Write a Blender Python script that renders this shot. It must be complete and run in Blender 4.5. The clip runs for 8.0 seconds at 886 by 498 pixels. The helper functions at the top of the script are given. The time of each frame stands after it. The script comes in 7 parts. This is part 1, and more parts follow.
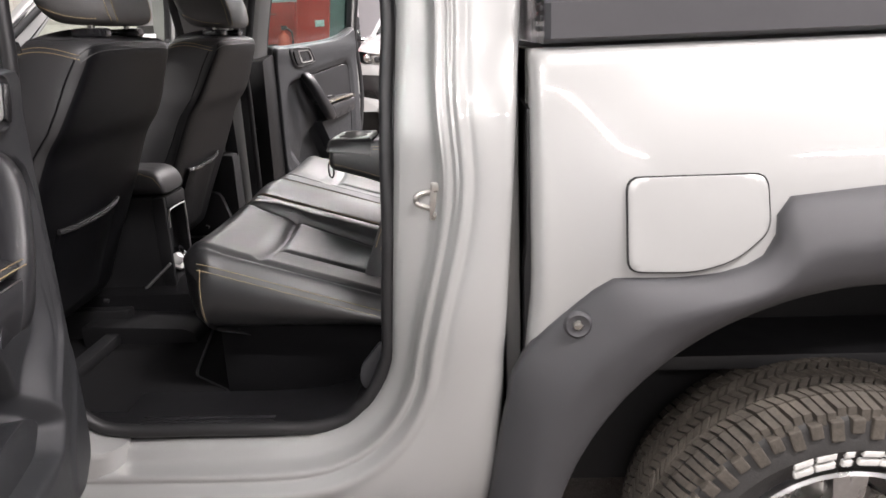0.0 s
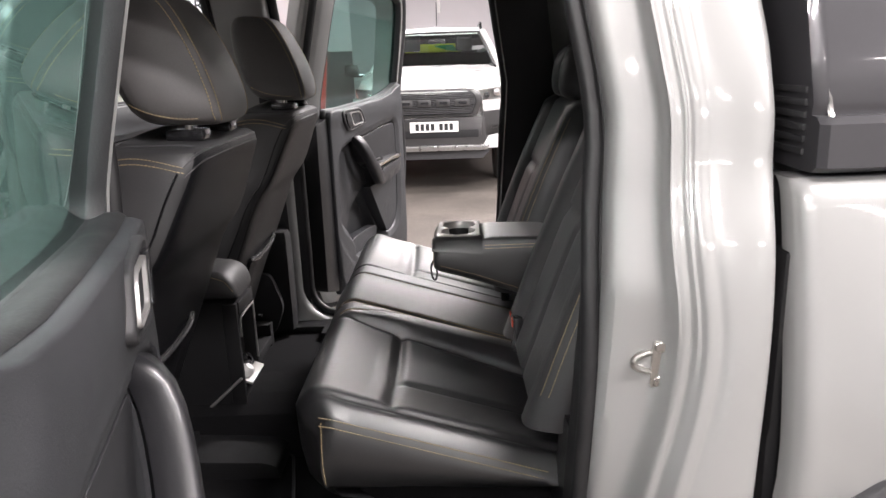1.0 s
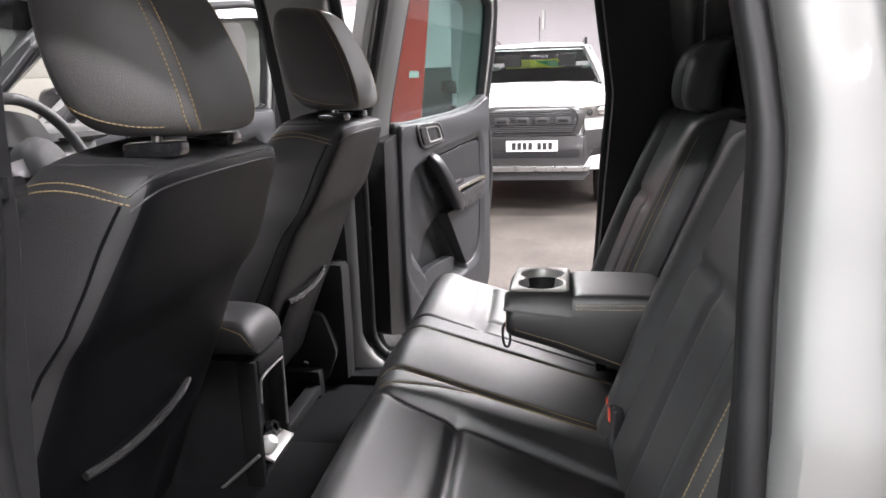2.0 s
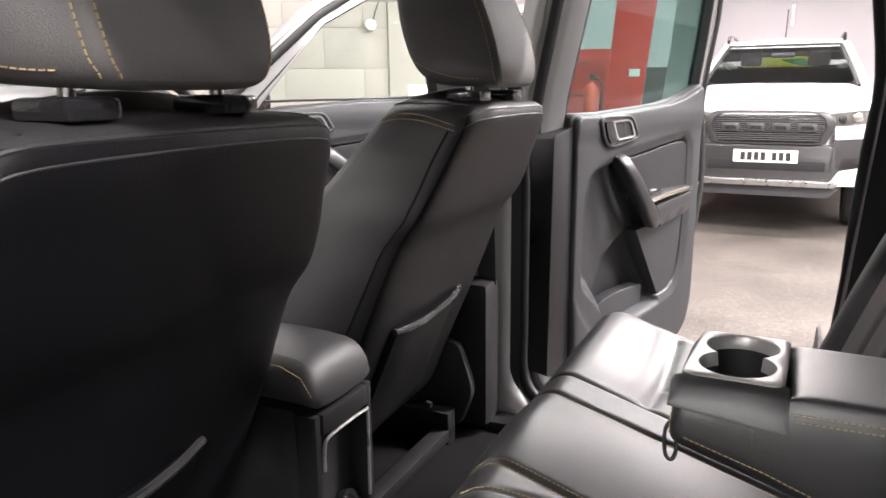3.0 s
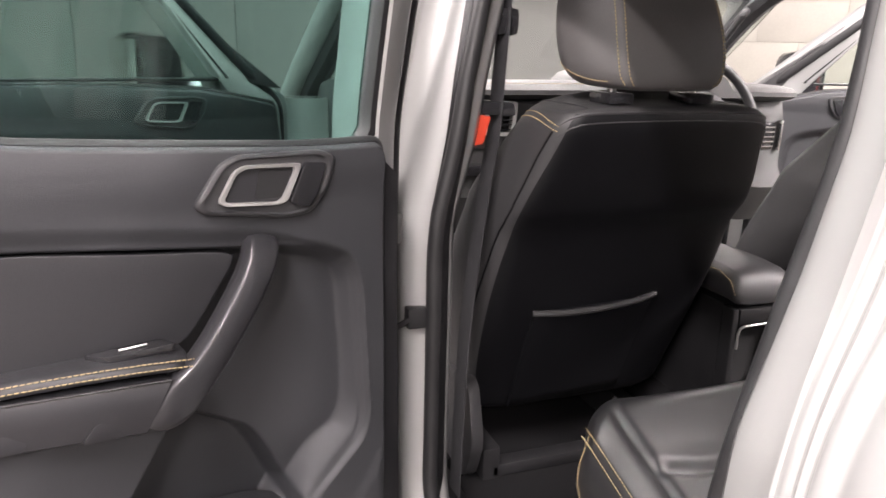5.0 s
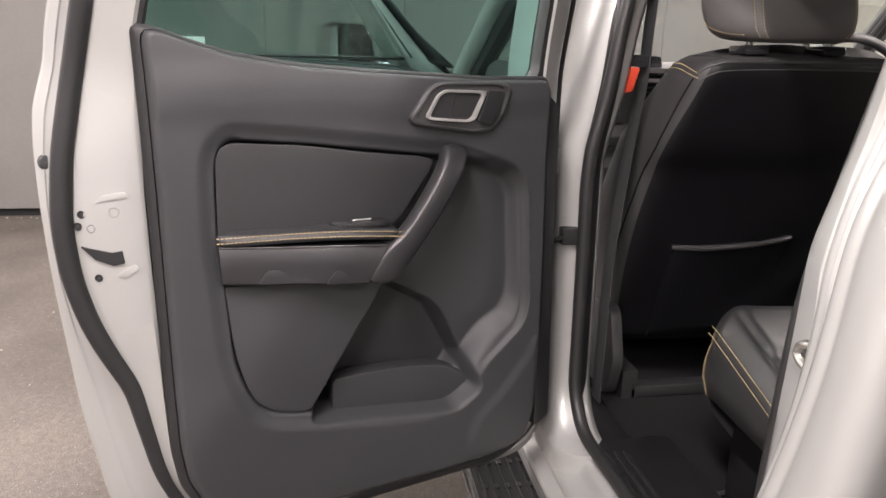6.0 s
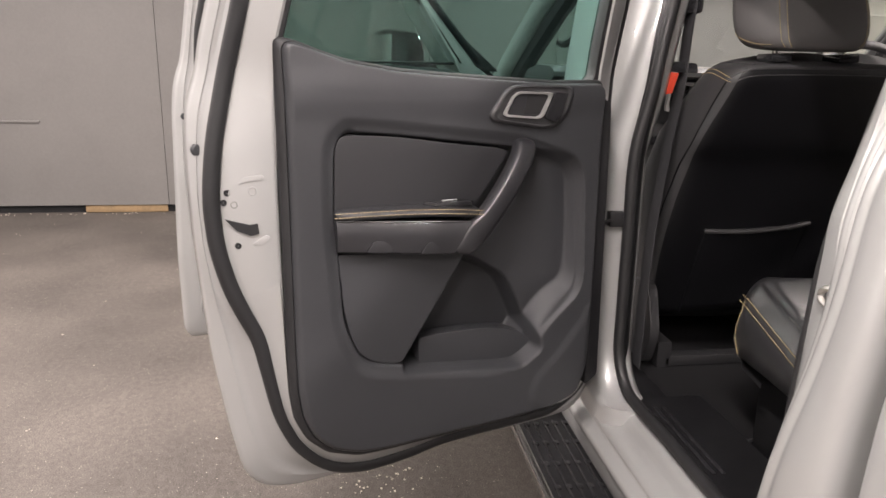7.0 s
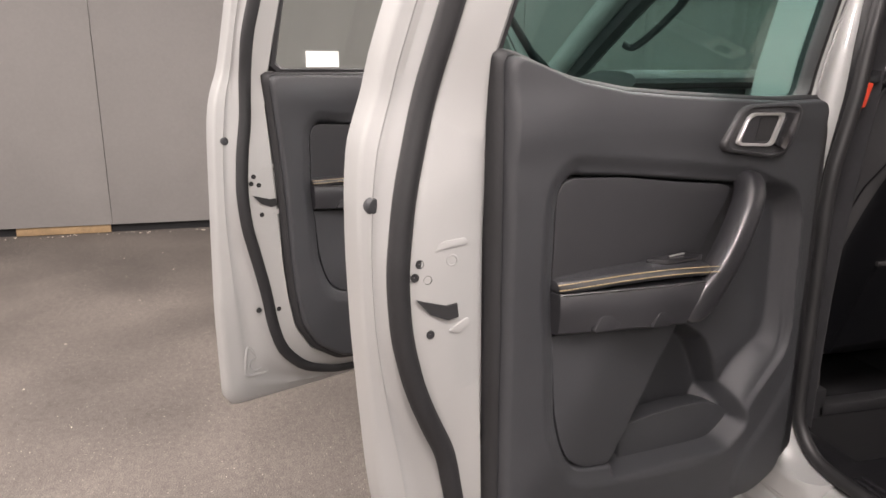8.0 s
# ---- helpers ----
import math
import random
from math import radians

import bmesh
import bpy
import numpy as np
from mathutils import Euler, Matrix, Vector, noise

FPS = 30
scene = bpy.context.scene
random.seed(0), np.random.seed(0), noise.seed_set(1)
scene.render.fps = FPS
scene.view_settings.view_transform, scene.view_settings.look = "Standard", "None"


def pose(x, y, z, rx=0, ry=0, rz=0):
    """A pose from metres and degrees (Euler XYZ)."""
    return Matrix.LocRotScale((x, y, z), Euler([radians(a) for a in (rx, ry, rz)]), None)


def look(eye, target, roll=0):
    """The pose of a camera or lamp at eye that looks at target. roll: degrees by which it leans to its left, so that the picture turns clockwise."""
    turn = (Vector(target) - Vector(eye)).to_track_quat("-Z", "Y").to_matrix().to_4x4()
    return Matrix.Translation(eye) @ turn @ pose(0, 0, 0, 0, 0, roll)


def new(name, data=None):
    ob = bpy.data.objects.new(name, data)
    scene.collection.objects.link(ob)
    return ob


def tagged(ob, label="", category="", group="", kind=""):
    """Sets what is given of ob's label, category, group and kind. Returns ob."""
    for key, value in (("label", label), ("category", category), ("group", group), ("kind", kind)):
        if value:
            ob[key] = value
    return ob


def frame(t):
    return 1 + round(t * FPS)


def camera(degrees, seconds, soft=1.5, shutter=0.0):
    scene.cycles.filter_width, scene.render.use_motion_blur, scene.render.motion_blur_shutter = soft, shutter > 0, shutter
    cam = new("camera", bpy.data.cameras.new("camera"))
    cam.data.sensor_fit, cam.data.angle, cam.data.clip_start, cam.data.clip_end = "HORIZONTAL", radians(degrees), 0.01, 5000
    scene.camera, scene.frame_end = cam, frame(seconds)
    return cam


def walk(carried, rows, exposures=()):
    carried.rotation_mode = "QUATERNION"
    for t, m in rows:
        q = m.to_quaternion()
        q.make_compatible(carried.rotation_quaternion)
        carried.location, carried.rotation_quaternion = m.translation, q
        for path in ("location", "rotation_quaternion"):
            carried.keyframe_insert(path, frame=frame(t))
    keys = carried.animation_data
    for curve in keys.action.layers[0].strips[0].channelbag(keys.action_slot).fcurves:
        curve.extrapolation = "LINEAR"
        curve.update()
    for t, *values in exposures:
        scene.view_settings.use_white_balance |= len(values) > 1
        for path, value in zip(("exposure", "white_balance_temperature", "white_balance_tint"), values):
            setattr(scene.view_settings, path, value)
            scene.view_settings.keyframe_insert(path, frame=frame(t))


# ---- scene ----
cam = camera(63.0, 8.0, shutter=0.12)
PATH = [
    (0, (0.089, -2.053, 1.374), (-0.01, -0.138, 0.805), -2.5),
    (0.5, (-0.112, -1.888, 1.459), (-0.159, 0.035, 0.914), -2.7),
    (1, (-0.263, -1.746, 1.513), (-0.288, 0.189, 1.005), -2.3),
    (1.2, (-0.287, -1.679, 1.516), (-0.32, 0.258, 1.021), -2.3),
    (2.3, (-0.21, -1.183, 1.452), (-0.663, 0.716, 1.016), -1.6),
    (2.5, (-0.205, -1.076, 1.439), (-0.774, 0.792, 1.006), -1.4),
    (3, (-0.213, -0.891, 1.418), (-1.057, 0.87, 0.987), -0.7),
    (3.5, (-0.134, -0.952, 1.423), (-1.247, 0.654, 0.994), -0.1),
    (4, (0.053, -1.138, 1.448), (-1.285, 0.277, 0.995), 0.7),
    (4.5, (0.202, -1.181, 1.474), (-1.419, -0.125, 0.968), 1.0),
    (5, (0.334, -1.182, 1.475), (-1.476, -0.517, 0.945), 1.4),
    (5.2, (0.359, -1.207, 1.483), (-1.486, -0.677, 0.923), 1.1),
    (6.3, (0.737, -1.297, 1.358), (-1.187, -1.052, 0.868), 0.8),
    (6.5, (0.798, -1.313, 1.365), (-1.126, -1.078, 0.871), 0.9),
    (7, (0.816, -1.433, 1.385), (-1.105, -1.182, 0.889), 0.8),
    (7.5, (0.69, -1.671, 1.404), (-1.222, -1.357, 0.907), 0.4),
    (8, (0.398, -1.823, 1.407), (-1.483, -1.36, 0.91), 0.1),
]
walk(cam, [(t, look(eye, target, roll)) for t, eye, target, roll in PATH], exposures=[
    (t, e, kelvin, tint) for t, e, kelvin, tint in (
        (0.0, 0.08, 6350, 11), (1.0, 0.08, 6350, 11), (2.3, 0.46, 6120, 10), (2.5, 0.5, 6150, 10), (3.0, 0.62, 6400, 12), (3.5, 0.76, 6550, 13), (4.0, 1.0, 6650, 14), (5.0, 0.75, 6550, 15), (6.5, 0.3, 6700, 13), (7.0, 0.22, 6700, 13), (8.0, 0.18, 6700, 13))])

# ---------------------------------------------------------------- world and lamps
world = bpy.data.worlds.new("world")
scene.world = world
world.use_nodes = True
world.node_tree.nodes["Background"].inputs[0].default_value = (0.9, 0.95, 1.0, 1)
world.node_tree.nodes["Background"].inputs[1].default_value = 0.01

CEILING = 3.6
# x, y and power of the ceiling lamps
TUBES = [(-3.6, -5.6, 70), (0.0, -5.6, 80), (3.6, -5.6, 90), (-3.0, -3.4, 110), (-1.4, -3.8, 170), (1.3, -2.0, 150), (4.0, -2.6, 210), (-4.4, 0.6, 60), (-1.2, 0.6, 90), (2.2, 0.6, 150), (4.2, 2.0, 190), (-3.6, 3.4, 45), (-0.9, 3.4, 60), (1.6, 2.7, 420), (-1.6, 5.6, 80), (1.2, 5.6, 80), (4.2, 5.6, 80), (-2.6, 8.2, 85), (0.4, 8.2, 95), (3.4, 8.2, 75), (-1.0, 10.8, 80), (2.4, 10.8, 70)]


# ---------------------------------------------------------------- materials
def mat(name, col, rough=0.5, metal=0.0, coat=0.0, scale=6.0, var=0.12, fine=120.0, coarse=0.6, bump=0.0, bump_scale=300.0, spec=0.5, rough_var=0.06, coat_rough=0.05):
    """A procedural surface: colour varied at a coarse and a fine scale, roughness varied, fine relief."""
    m = bpy.data.materials.new(name)
    m.use_nodes = True
    nt = m.node_tree
    b = nt.nodes["Principled BSDF"]
    b.inputs["Metallic"].default_value = metal
    b.inputs["Coat Weight"].default_value = coat
    b.inputs["Coat Roughness"].default_value = coat_rough
    b.inputs["Specular IOR Level"].default_value = spec
    co = nt.nodes.new("ShaderNodeTexCoord")
    n1, n2 = nt.nodes.new("ShaderNodeTexNoise"), nt.nodes.new("ShaderNodeTexNoise")
    n1.inputs["Scale"].default_value, n2.inputs["Scale"].default_value = scale, fine
    n1.inputs["Detail"].default_value = 6
    add = nt.nodes.new("ShaderNodeMath")
    add.operation = "MULTIPLY_ADD"
    add.inputs[1].default_value = coarse
    sub = nt.nodes.new("ShaderNodeMath")
    sub.operation = "MULTIPLY"
    sub.inputs[1].default_value = 1 - coarse
    ramp = nt.nodes.new("ShaderNodeMapRange")
    ramp.inputs["From Min"].default_value, ramp.inputs["From Max"].default_value = 0.3, 0.7
    ramp.inputs["To Min"].default_value, ramp.inputs["To Max"].default_value = 1 - var, 1 + var
    mix = nt.nodes.new("ShaderNodeVectorMath")
    mix.operation = "SCALE"
    mix.inputs[0].default_value = col
    for n in (n1, n2):
        nt.links.new(co.outputs["Object"], n.inputs["Vector"])
    nt.links.new(n2.outputs[0], sub.inputs[0])
    nt.links.new(n1.outputs[0], add.inputs[0])
    nt.links.new(sub.outputs[0], add.inputs[2])
    nt.links.new(add.outputs[0], ramp.inputs["Value"])
    nt.links.new(ramp.outputs[0], mix.inputs["Scale"])
    nt.links.new(mix.outputs[0], b.inputs["Base Color"])
    rr = nt.nodes.new("ShaderNodeMapRange")
    rr.inputs["From Min"].default_value, rr.inputs["From Max"].default_value = 0.3, 0.7
    rr.inputs["To Min"].default_value, rr.inputs["To Max"].default_value = max(rough - rough_var, 0.02), min(rough + rough_var, 1.0)
    nt.links.new(n1.outputs[0], rr.inputs["Value"])
    nt.links.new(rr.outputs[0], b.inputs["Roughness"])
    if bump:
        n3, bp = nt.nodes.new("ShaderNodeTexNoise"), nt.nodes.new("ShaderNodeBump")
        n3.inputs["Scale"].default_value, n3.inputs["Detail"].default_value = bump_scale, 4
        bp.inputs["Strength"].default_value, bp.inputs["Distance"].default_value = bump, 0.002
        nt.links.new(co.outputs["Object"], n3.inputs["Vector"])
        nt.links.new(n3.outputs[0], bp.inputs["Height"])
        nt.links.new(bp.outputs[0], b.inputs["Normal"])
    return m


def glass(name, col):
    m = bpy.data.materials.new(name)
    m.use_nodes = True
    b = m.node_tree.nodes["Principled BSDF"]
    b.inputs["Base Color"].default_value = (*col, 1)
    b.inputs["Roughness"].default_value = 0.01
    b.inputs["Transmission Weight"].default_value = 1.0
    b.inputs["IOR"].default_value = 1.45
    return m


def glow(name, col, strength):
    m = bpy.data.materials.new(name)
    m.use_nodes = True
    b = m.node_tree.nodes["Principled BSDF"]
    b.inputs["Base Color"].default_value = (*col, 1)
    b.inputs["Emission Color"].default_value = (*col, 1)
    b.inputs["Emission Strength"].default_value = strength
    return m


def asphalt():
    """Worn dark asphalt: fine pale and dark grit, rubbed patches, rough relief."""
    m = bpy.data.materials.new("garage_asphalt")
    m.use_nodes = True
    nt = m.node_tree
    b = nt.nodes["Principled BSDF"]
    co = nt.nodes.new("ShaderNodeTexCoord")

    def layer(scale, detail, lo, hi, a, z):
        n, r = nt.nodes.new("ShaderNodeTexNoise"), nt.nodes.new("ShaderNodeMapRange")
        n.inputs["Scale"].default_value, n.inputs["Detail"].default_value = scale, detail
        for key, v in (("From Min", lo), ("From Max", hi), ("To Min", a), ("To Max", z)):
            r.inputs[key].default_value = v
        nt.links.new(co.outputs["Object"], n.inputs["Vector"])
        nt.links.new(n.outputs[0], r.inputs["Value"])
        return n, r.outputs[0]
    grit, g = layer(230, 3, 0.32, 0.68, 0.45, 1.55)
    _, p = layer(38, 5, 0.3, 0.7, 0.82, 1.18)
    _, w = layer(1.3, 6, 0.32, 0.68, 0.72, 1.26)
    _, chip = layer(120, 1, 0.72, 0.76, 0.0, 1.0)
    col = None
    for v in (g, p, w):
        n = nt.nodes.new("ShaderNodeVectorMath")
        n.operation = "SCALE"
        if col is None:
            n.inputs[0].default_value = (0.100, 0.088, 0.078)
        else:
            nt.links.new(col, n.inputs[0])
        nt.links.new(v, n.inputs["Scale"])
        col = n.outputs[0]
    mix = nt.nodes.new("ShaderNodeMix")
    mix.data_type = "RGBA"
    mix.inputs[7].default_value = (0.42, 0.38, 0.33, 1)
    nt.links.new(chip, mix.inputs[0])
    nt.links.new(col, mix.inputs[6])
    nt.links.new(mix.outputs[2], b.inputs["Base Color"])
    b.inputs["Roughness"].default_value = 0.72
    b.inputs["Specular IOR Level"].default_value = 0.35
    bp = nt.nodes.new("ShaderNodeBump")
    bp.inputs["Strength"].default_value, bp.inputs["Distance"].default_value = 0.5, 0.003
    nt.links.new(grit.outputs[0], bp.inputs["Height"])
    nt.links.new(bp.outputs[0], b.inputs["Normal"])
    return m


SILVER = mat("silver_paint", (0.335, 0.337, 0.330), 0.40, 0.25, 1.0, scale=2.0, var=0.02, fine=900, rough_var=0.03)
WHITE_PAINT = mat("white_paint", (0.62, 0.62, 0.615), 0.3, 0.0, 1.0, scale=2.0, var=0.02)
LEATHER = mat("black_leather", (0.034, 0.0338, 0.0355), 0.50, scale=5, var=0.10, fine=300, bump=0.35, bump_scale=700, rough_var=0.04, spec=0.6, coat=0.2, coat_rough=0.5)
# the black seat leather again, lightened to carry the light on the head restraints
LIT_HEAD_LEATHER = mat("lit_black_leather", (0.098, 0.095, 0.094), 0.46, scale=5, var=0.10, fine=300, bump=0.35, bump_scale=700, rough_var=0.04, spec=0.6)
POLISHED = mat("polished_bench_leather", (0.013, 0.0132, 0.0145), 0.44, coat=0.9, coat_rough=0.37, scale=5, var=0.10, fine=300, bump=0.25, bump_scale=700, rough_var=0.03, spec=0.8)
# near-black on the seat backs; also serves as shade in the armrest recess
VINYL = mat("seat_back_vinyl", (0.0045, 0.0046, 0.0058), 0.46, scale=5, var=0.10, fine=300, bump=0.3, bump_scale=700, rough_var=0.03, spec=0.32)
TRIM = mat("dark_grey_trim", (0.030, 0.0312, 0.0345), 0.5, scale=8, var=0.12, fine=500, bump=0.35, bump_scale=1100)
TRIM2 = mat("charcoal_trim_insert", (0.032, 0.032, 0.034), 0.45, scale=8, var=0.15, fine=500, bump=0.3, bump_scale=1000)
INSERT_MAT = mat("black_leatherette", (0.023, 0.0232, 0.0255), 0.42, scale=6, var=0.08, fine=300, bump=0.3, bump_scale=800, rough_var=0.03)
RUBBER = mat("black_rubber", (0.010, 0.010, 0.0112), 0.6, scale=20, var=0.2, fine=300, bump=0.2)
PILLAR_BLACK = mat("soft_black_plastic", (0.009, 0.009, 0.0102), 0.42, scale=12, var=0.12, fine=600, bump=0.3, bump_scale=1000)
GLOSS = mat("gloss_black", (0.02, 0.02, 0.022), 0.16, coat=0.6, scale=10, var=0.1)
FLARE = mat("grey_plastic_cladding", (0.043, 0.043, 0.046), 0.48, scale=10, var=0.12, fine=700, bump=0.45, bump_scale=900)
CANOPY = mat("grey_canopy_paint", (0.058, 0.057, 0.062), 0.34, 0.2, 0.8, scale=3, var=0.04)
CHROME = mat("satin_chrome", (0.75, 0.74, 0.72), 0.2, 1.0, scale=20, var=0.05)
STEEL = mat("zinc_steel", (0.6, 0.59, 0.56), 0.3, 1.0, scale=30, var=0.12)
CARPET = mat("black_carpet", (0.007, 0.007, 0.008), 0.95, scale=30, var=0.35, fine=900, bump=0.8, bump_scale=1200, spec=0.2)
MAT_CLOTH = mat("mat_cloth", (0.009, 0.009, 0.010), 0.95, scale=24, var=0.3, fine=900, bump=0.8, bump_scale=1500, spec=0.2)
STITCH = mat("tan_thread", (0.36, 0.28, 0.155), 0.7, scale=60, var=0.2)
HEADLINER = mat("grey_headliner", (0.38, 0.37, 0.35), 0.9, scale=12, var=0.06, bump=0.3)
DASH = mat("dash_top", (0.07, 0.07, 0.07), 0.42, scale=9, var=0.12, bump=0.3, bump_scale=900)
WEBBING = mat("belt_webbing", (0.036, 0.036, 0.039), 0.6, scale=40, var=0.2, bump=0.4, bump_scale=900)
RED_PLASTIC = mat("red_plastic", (0.55, 0.06, 0.03), 0.4)
TYRE = mat("tyre_rubber", (0.022, 0.021, 0.02), 0.7, scale=18, var=0.35, fine=200, bump=0.5, bump_scale=300)
TREAD = mat("dusty_tread_rubber", (0.06, 0.052, 0.042), 0.8, scale=14, var=0.5, fine=120, bump=0.6, bump_scale=260)
LETTER = mat("white_rubber_marks", (0.5, 0.5, 0.48), 0.6, scale=40, var=0.2)
ALLOY = mat("machined_alloy", (0.5, 0.5, 0.5), 0.3, 1.0, scale=20, var=0.1)
PANEL = mat("grey_painted_board", (0.175, 0.168, 0.160), 0.6, scale=3.0, var=0.07, fine=40, bump=0.5, bump_scale=30)
BLOCK = mat("cream_painted_block", (0.38, 0.368, 0.325), 0.6, scale=5, var=0.06, fine=60, bump=0.6, bump_scale=70)
MORTAR = mat("painted_mortar", (0.36, 0.348, 0.305), 0.8, scale=12, var=0.1)
SHUTTER = mat("grey_shutter_paint", (0.36, 0.36, 0.355), 0.5, scale=2, var=0.05)
PLASTER = mat("lilac_grey_wall", (0.52, 0.50, 0.515), 0.7, scale=2, var=0.06, bump=0.3, bump_scale=60)
SOFFIT = mat("dark_ceiling", (0.25, 0.25, 0.255), 0.8, scale=4, var=0.15)
TIMBER = mat("raw_timber", (0.25, 0.17, 0.09), 0.8, scale=12, var=0.3, bump=0.5, bump_scale=60)
DEBRIS = mat("dry_debris", (0.5, 0.45, 0.38), 0.9, scale=40, var=0.4)
PIPING = mat("shiny_piping", (0.04, 0.04, 0.041), 0.24, coat=0.8, scale=20, var=0.1)
GUNMETAL = mat("gunmetal_paint", (0.055, 0.054, 0.055), 0.35, 0.5, 0.5, scale=10, var=0.08)
PANEL_BLACK = mat("satin_black_panel", (0.022, 0.022, 0.0245), 0.40, coat=0.2, scale=8, var=0.1, fine=400, bump=0.15, bump_scale=900)
SATIN = mat("satin_silver_plastic", (0.45, 0.445, 0.435), 0.34, 0.6, scale=20, var=0.04)
SEAL = mat("grey_black_seal", (0.016, 0.016, 0.017), 0.5, scale=20, var=0.15, fine=300)
# near-black standing in for the shade inside holes, gaps and the white pickup's cabin
SHADE_BLACK = mat("shade_black", (0.012, 0.012, 0.013), 0.9)
WHITE_PLASTIC = mat("white_plastic", (0.75, 0.75, 0.73), 0.4, scale=20, var=0.03)
YELLOW = mat("yellow_cloth", (0.62, 0.72, 0.05), 0.8, scale=20, var=0.2)
GREENISH = mat("green_cloth", (0.06, 0.32, 0.1), 0.8, scale=20, var=0.2)
RED_SIGN = mat("red_sign_board", (0.6, 0.04, 0.03), 0.4, scale=5, var=0.06)
LENS = glass("headlamp_lens", (0.95, 0.95, 0.95))
TINT = glass("green_tinted_glass", (0.26, 0.45, 0.41))
CLEAR = glass("clear_glass", (0.80, 0.86, 0.83))
TUBE_GLOW = glow("lamp_tube", (1.0, 0.93, 0.88), 12.0)
FLOOR = asphalt()
SCREEN = glow("lit_notice", (0.85, 0.86, 0.88), 0.45)


# ---------------------------------------------------------------- mesh helpers
def part(name, bm, material, parent=None, label="", m=None, smooth=40, subsurf=0):
    bmesh.ops.recalc_face_normals(bm, faces=bm.faces)
    me = bpy.data.meshes.new(name)
    bm.to_mesh(me)
    bm.free()
    me.materials.append(material)
    if smooth:
        me.polygons.foreach_set("use_smooth", [True] * len(me.polygons))
        me.set_sharp_from_angle(angle=radians(smooth))
    ob = new(name, me)
    if parent is not None:
        ob.parent = parent
    if m is not None:
        ob.matrix_basis = m
    if label:
        ob["label"] = label
    if subsurf:
        mod = ob.modifiers.new("subsurf", "SUBSURF")
        mod.levels = mod.render_levels = subsurf
    return ob


def thing(name, label, category, group="", kind="", m=None):
    ob = new(name)
    if m is not None:
        ob.matrix_basis = m
    return tagged(ob, label, category, group, kind)


def bevelled(bm, w, seg=2, angle=30):
    if w:
        es = [e for e in bm.edges if len(e.link_faces) == 2 and e.calc_face_angle(0) > radians(angle)]
        bmesh.ops.bevel(bm, geom=es, offset=w, segments=seg, profile=0.6, affect="EDGES", clamp_overlap=True)
    return bm


def box(x0, x1, y0, y1, z0, z1, bev=0.0, bm=None, m=None, seg=2):
    b = bmesh.new()
    r = bmesh.ops.create_cube(b, size=1)
    bmesh.ops.transform(b, matrix=Matrix.LocRotScale(((x0 + x1) / 2, (y0 + y1) / 2, (z0 + z1) / 2), None, (abs(x1 - x0), abs(y1 - y0), abs(z1 - z0))), verts=r["verts"])
    bevelled(b, bev, seg)
    return joined(bm, b, m)


def joined(bm, b, m=None):
    if m is not None:
        bmesh.ops.transform(b, matrix=m, verts=b.verts)
    if bm is None:
        return b
    me = bpy.data.meshes.new("tmp")
    b.to_mesh(me)
    b.free()
    bm.from_mesh(me)
    bpy.data.meshes.remove(me)
    return bm


def rounded(pts, r, n=5):
    """A closed outline with its corners filleted; r: one radius or one for each corner."""
    out, k = [], len(pts)
    for i in range(k):
        p, a, b = Vector(pts[i]), Vector(pts[i - 1]), Vector(pts[(i + 1) % k])
        rr = r[i] if isinstance(r, (list, tuple)) else r
        d1, d2 = (a - p), (b - p)
        l = min(rr, d1.length * 0.45, d2.length * 0.45)
        s, e = p + d1.normalized() * l, p + d2.normalized() * l
        for j in range(n + 1):
            t = j / n
            out.append(tuple((1 - t) ** 2 * s + 2 * t * (1 - t) * p + t * t * e))
    return out


def to3(axis, p, q, v):
    return {"x": (v, p, q), "y": (p, v, q), "z": (p, q, v)}[axis]


def slab(pts, axis, a, b, bev=0.0, bm=None, m=None, seg=2):
    """An outline pushed along an axis from a to b."""
    k = bmesh.new()
    lo = [k.verts.new(to3(axis, p, q, a)) for p, q in pts]
    hi = [k.verts.new(to3(axis, p, q, b)) for p, q in pts]
    k.faces.new(lo)
    k.faces.new(hi[::-1])
    for i in range(len(pts)):
        j = (i + 1) % len(pts)
        k.faces.new((lo[i], lo[j], hi[j], hi[i]))
    bmesh.ops.recalc_face_normals(k, faces=k.faces)
    bevelled(k, bev, seg)
    return joined(bm, k, m)


def loft(rings, closed=True, caps=True, bm=None, m=None):
    k = bmesh.new()
    vs = [[k.verts.new(p) for p in r] for r in rings]
    n = len(rings[0])
    for a, b in zip(vs, vs[1:]):
        for i in range(n if closed else n - 1):
            j = (i + 1) % n
            k.faces.new((a[i], a[j], b[j], b[i]))
    if caps and closed:
        k.faces.new(vs[0][::-1])
        k.faces.new(vs[-1])
    bmesh.ops.recalc_face_normals(k, faces=k.faces)
    return joined(bm, k, m)


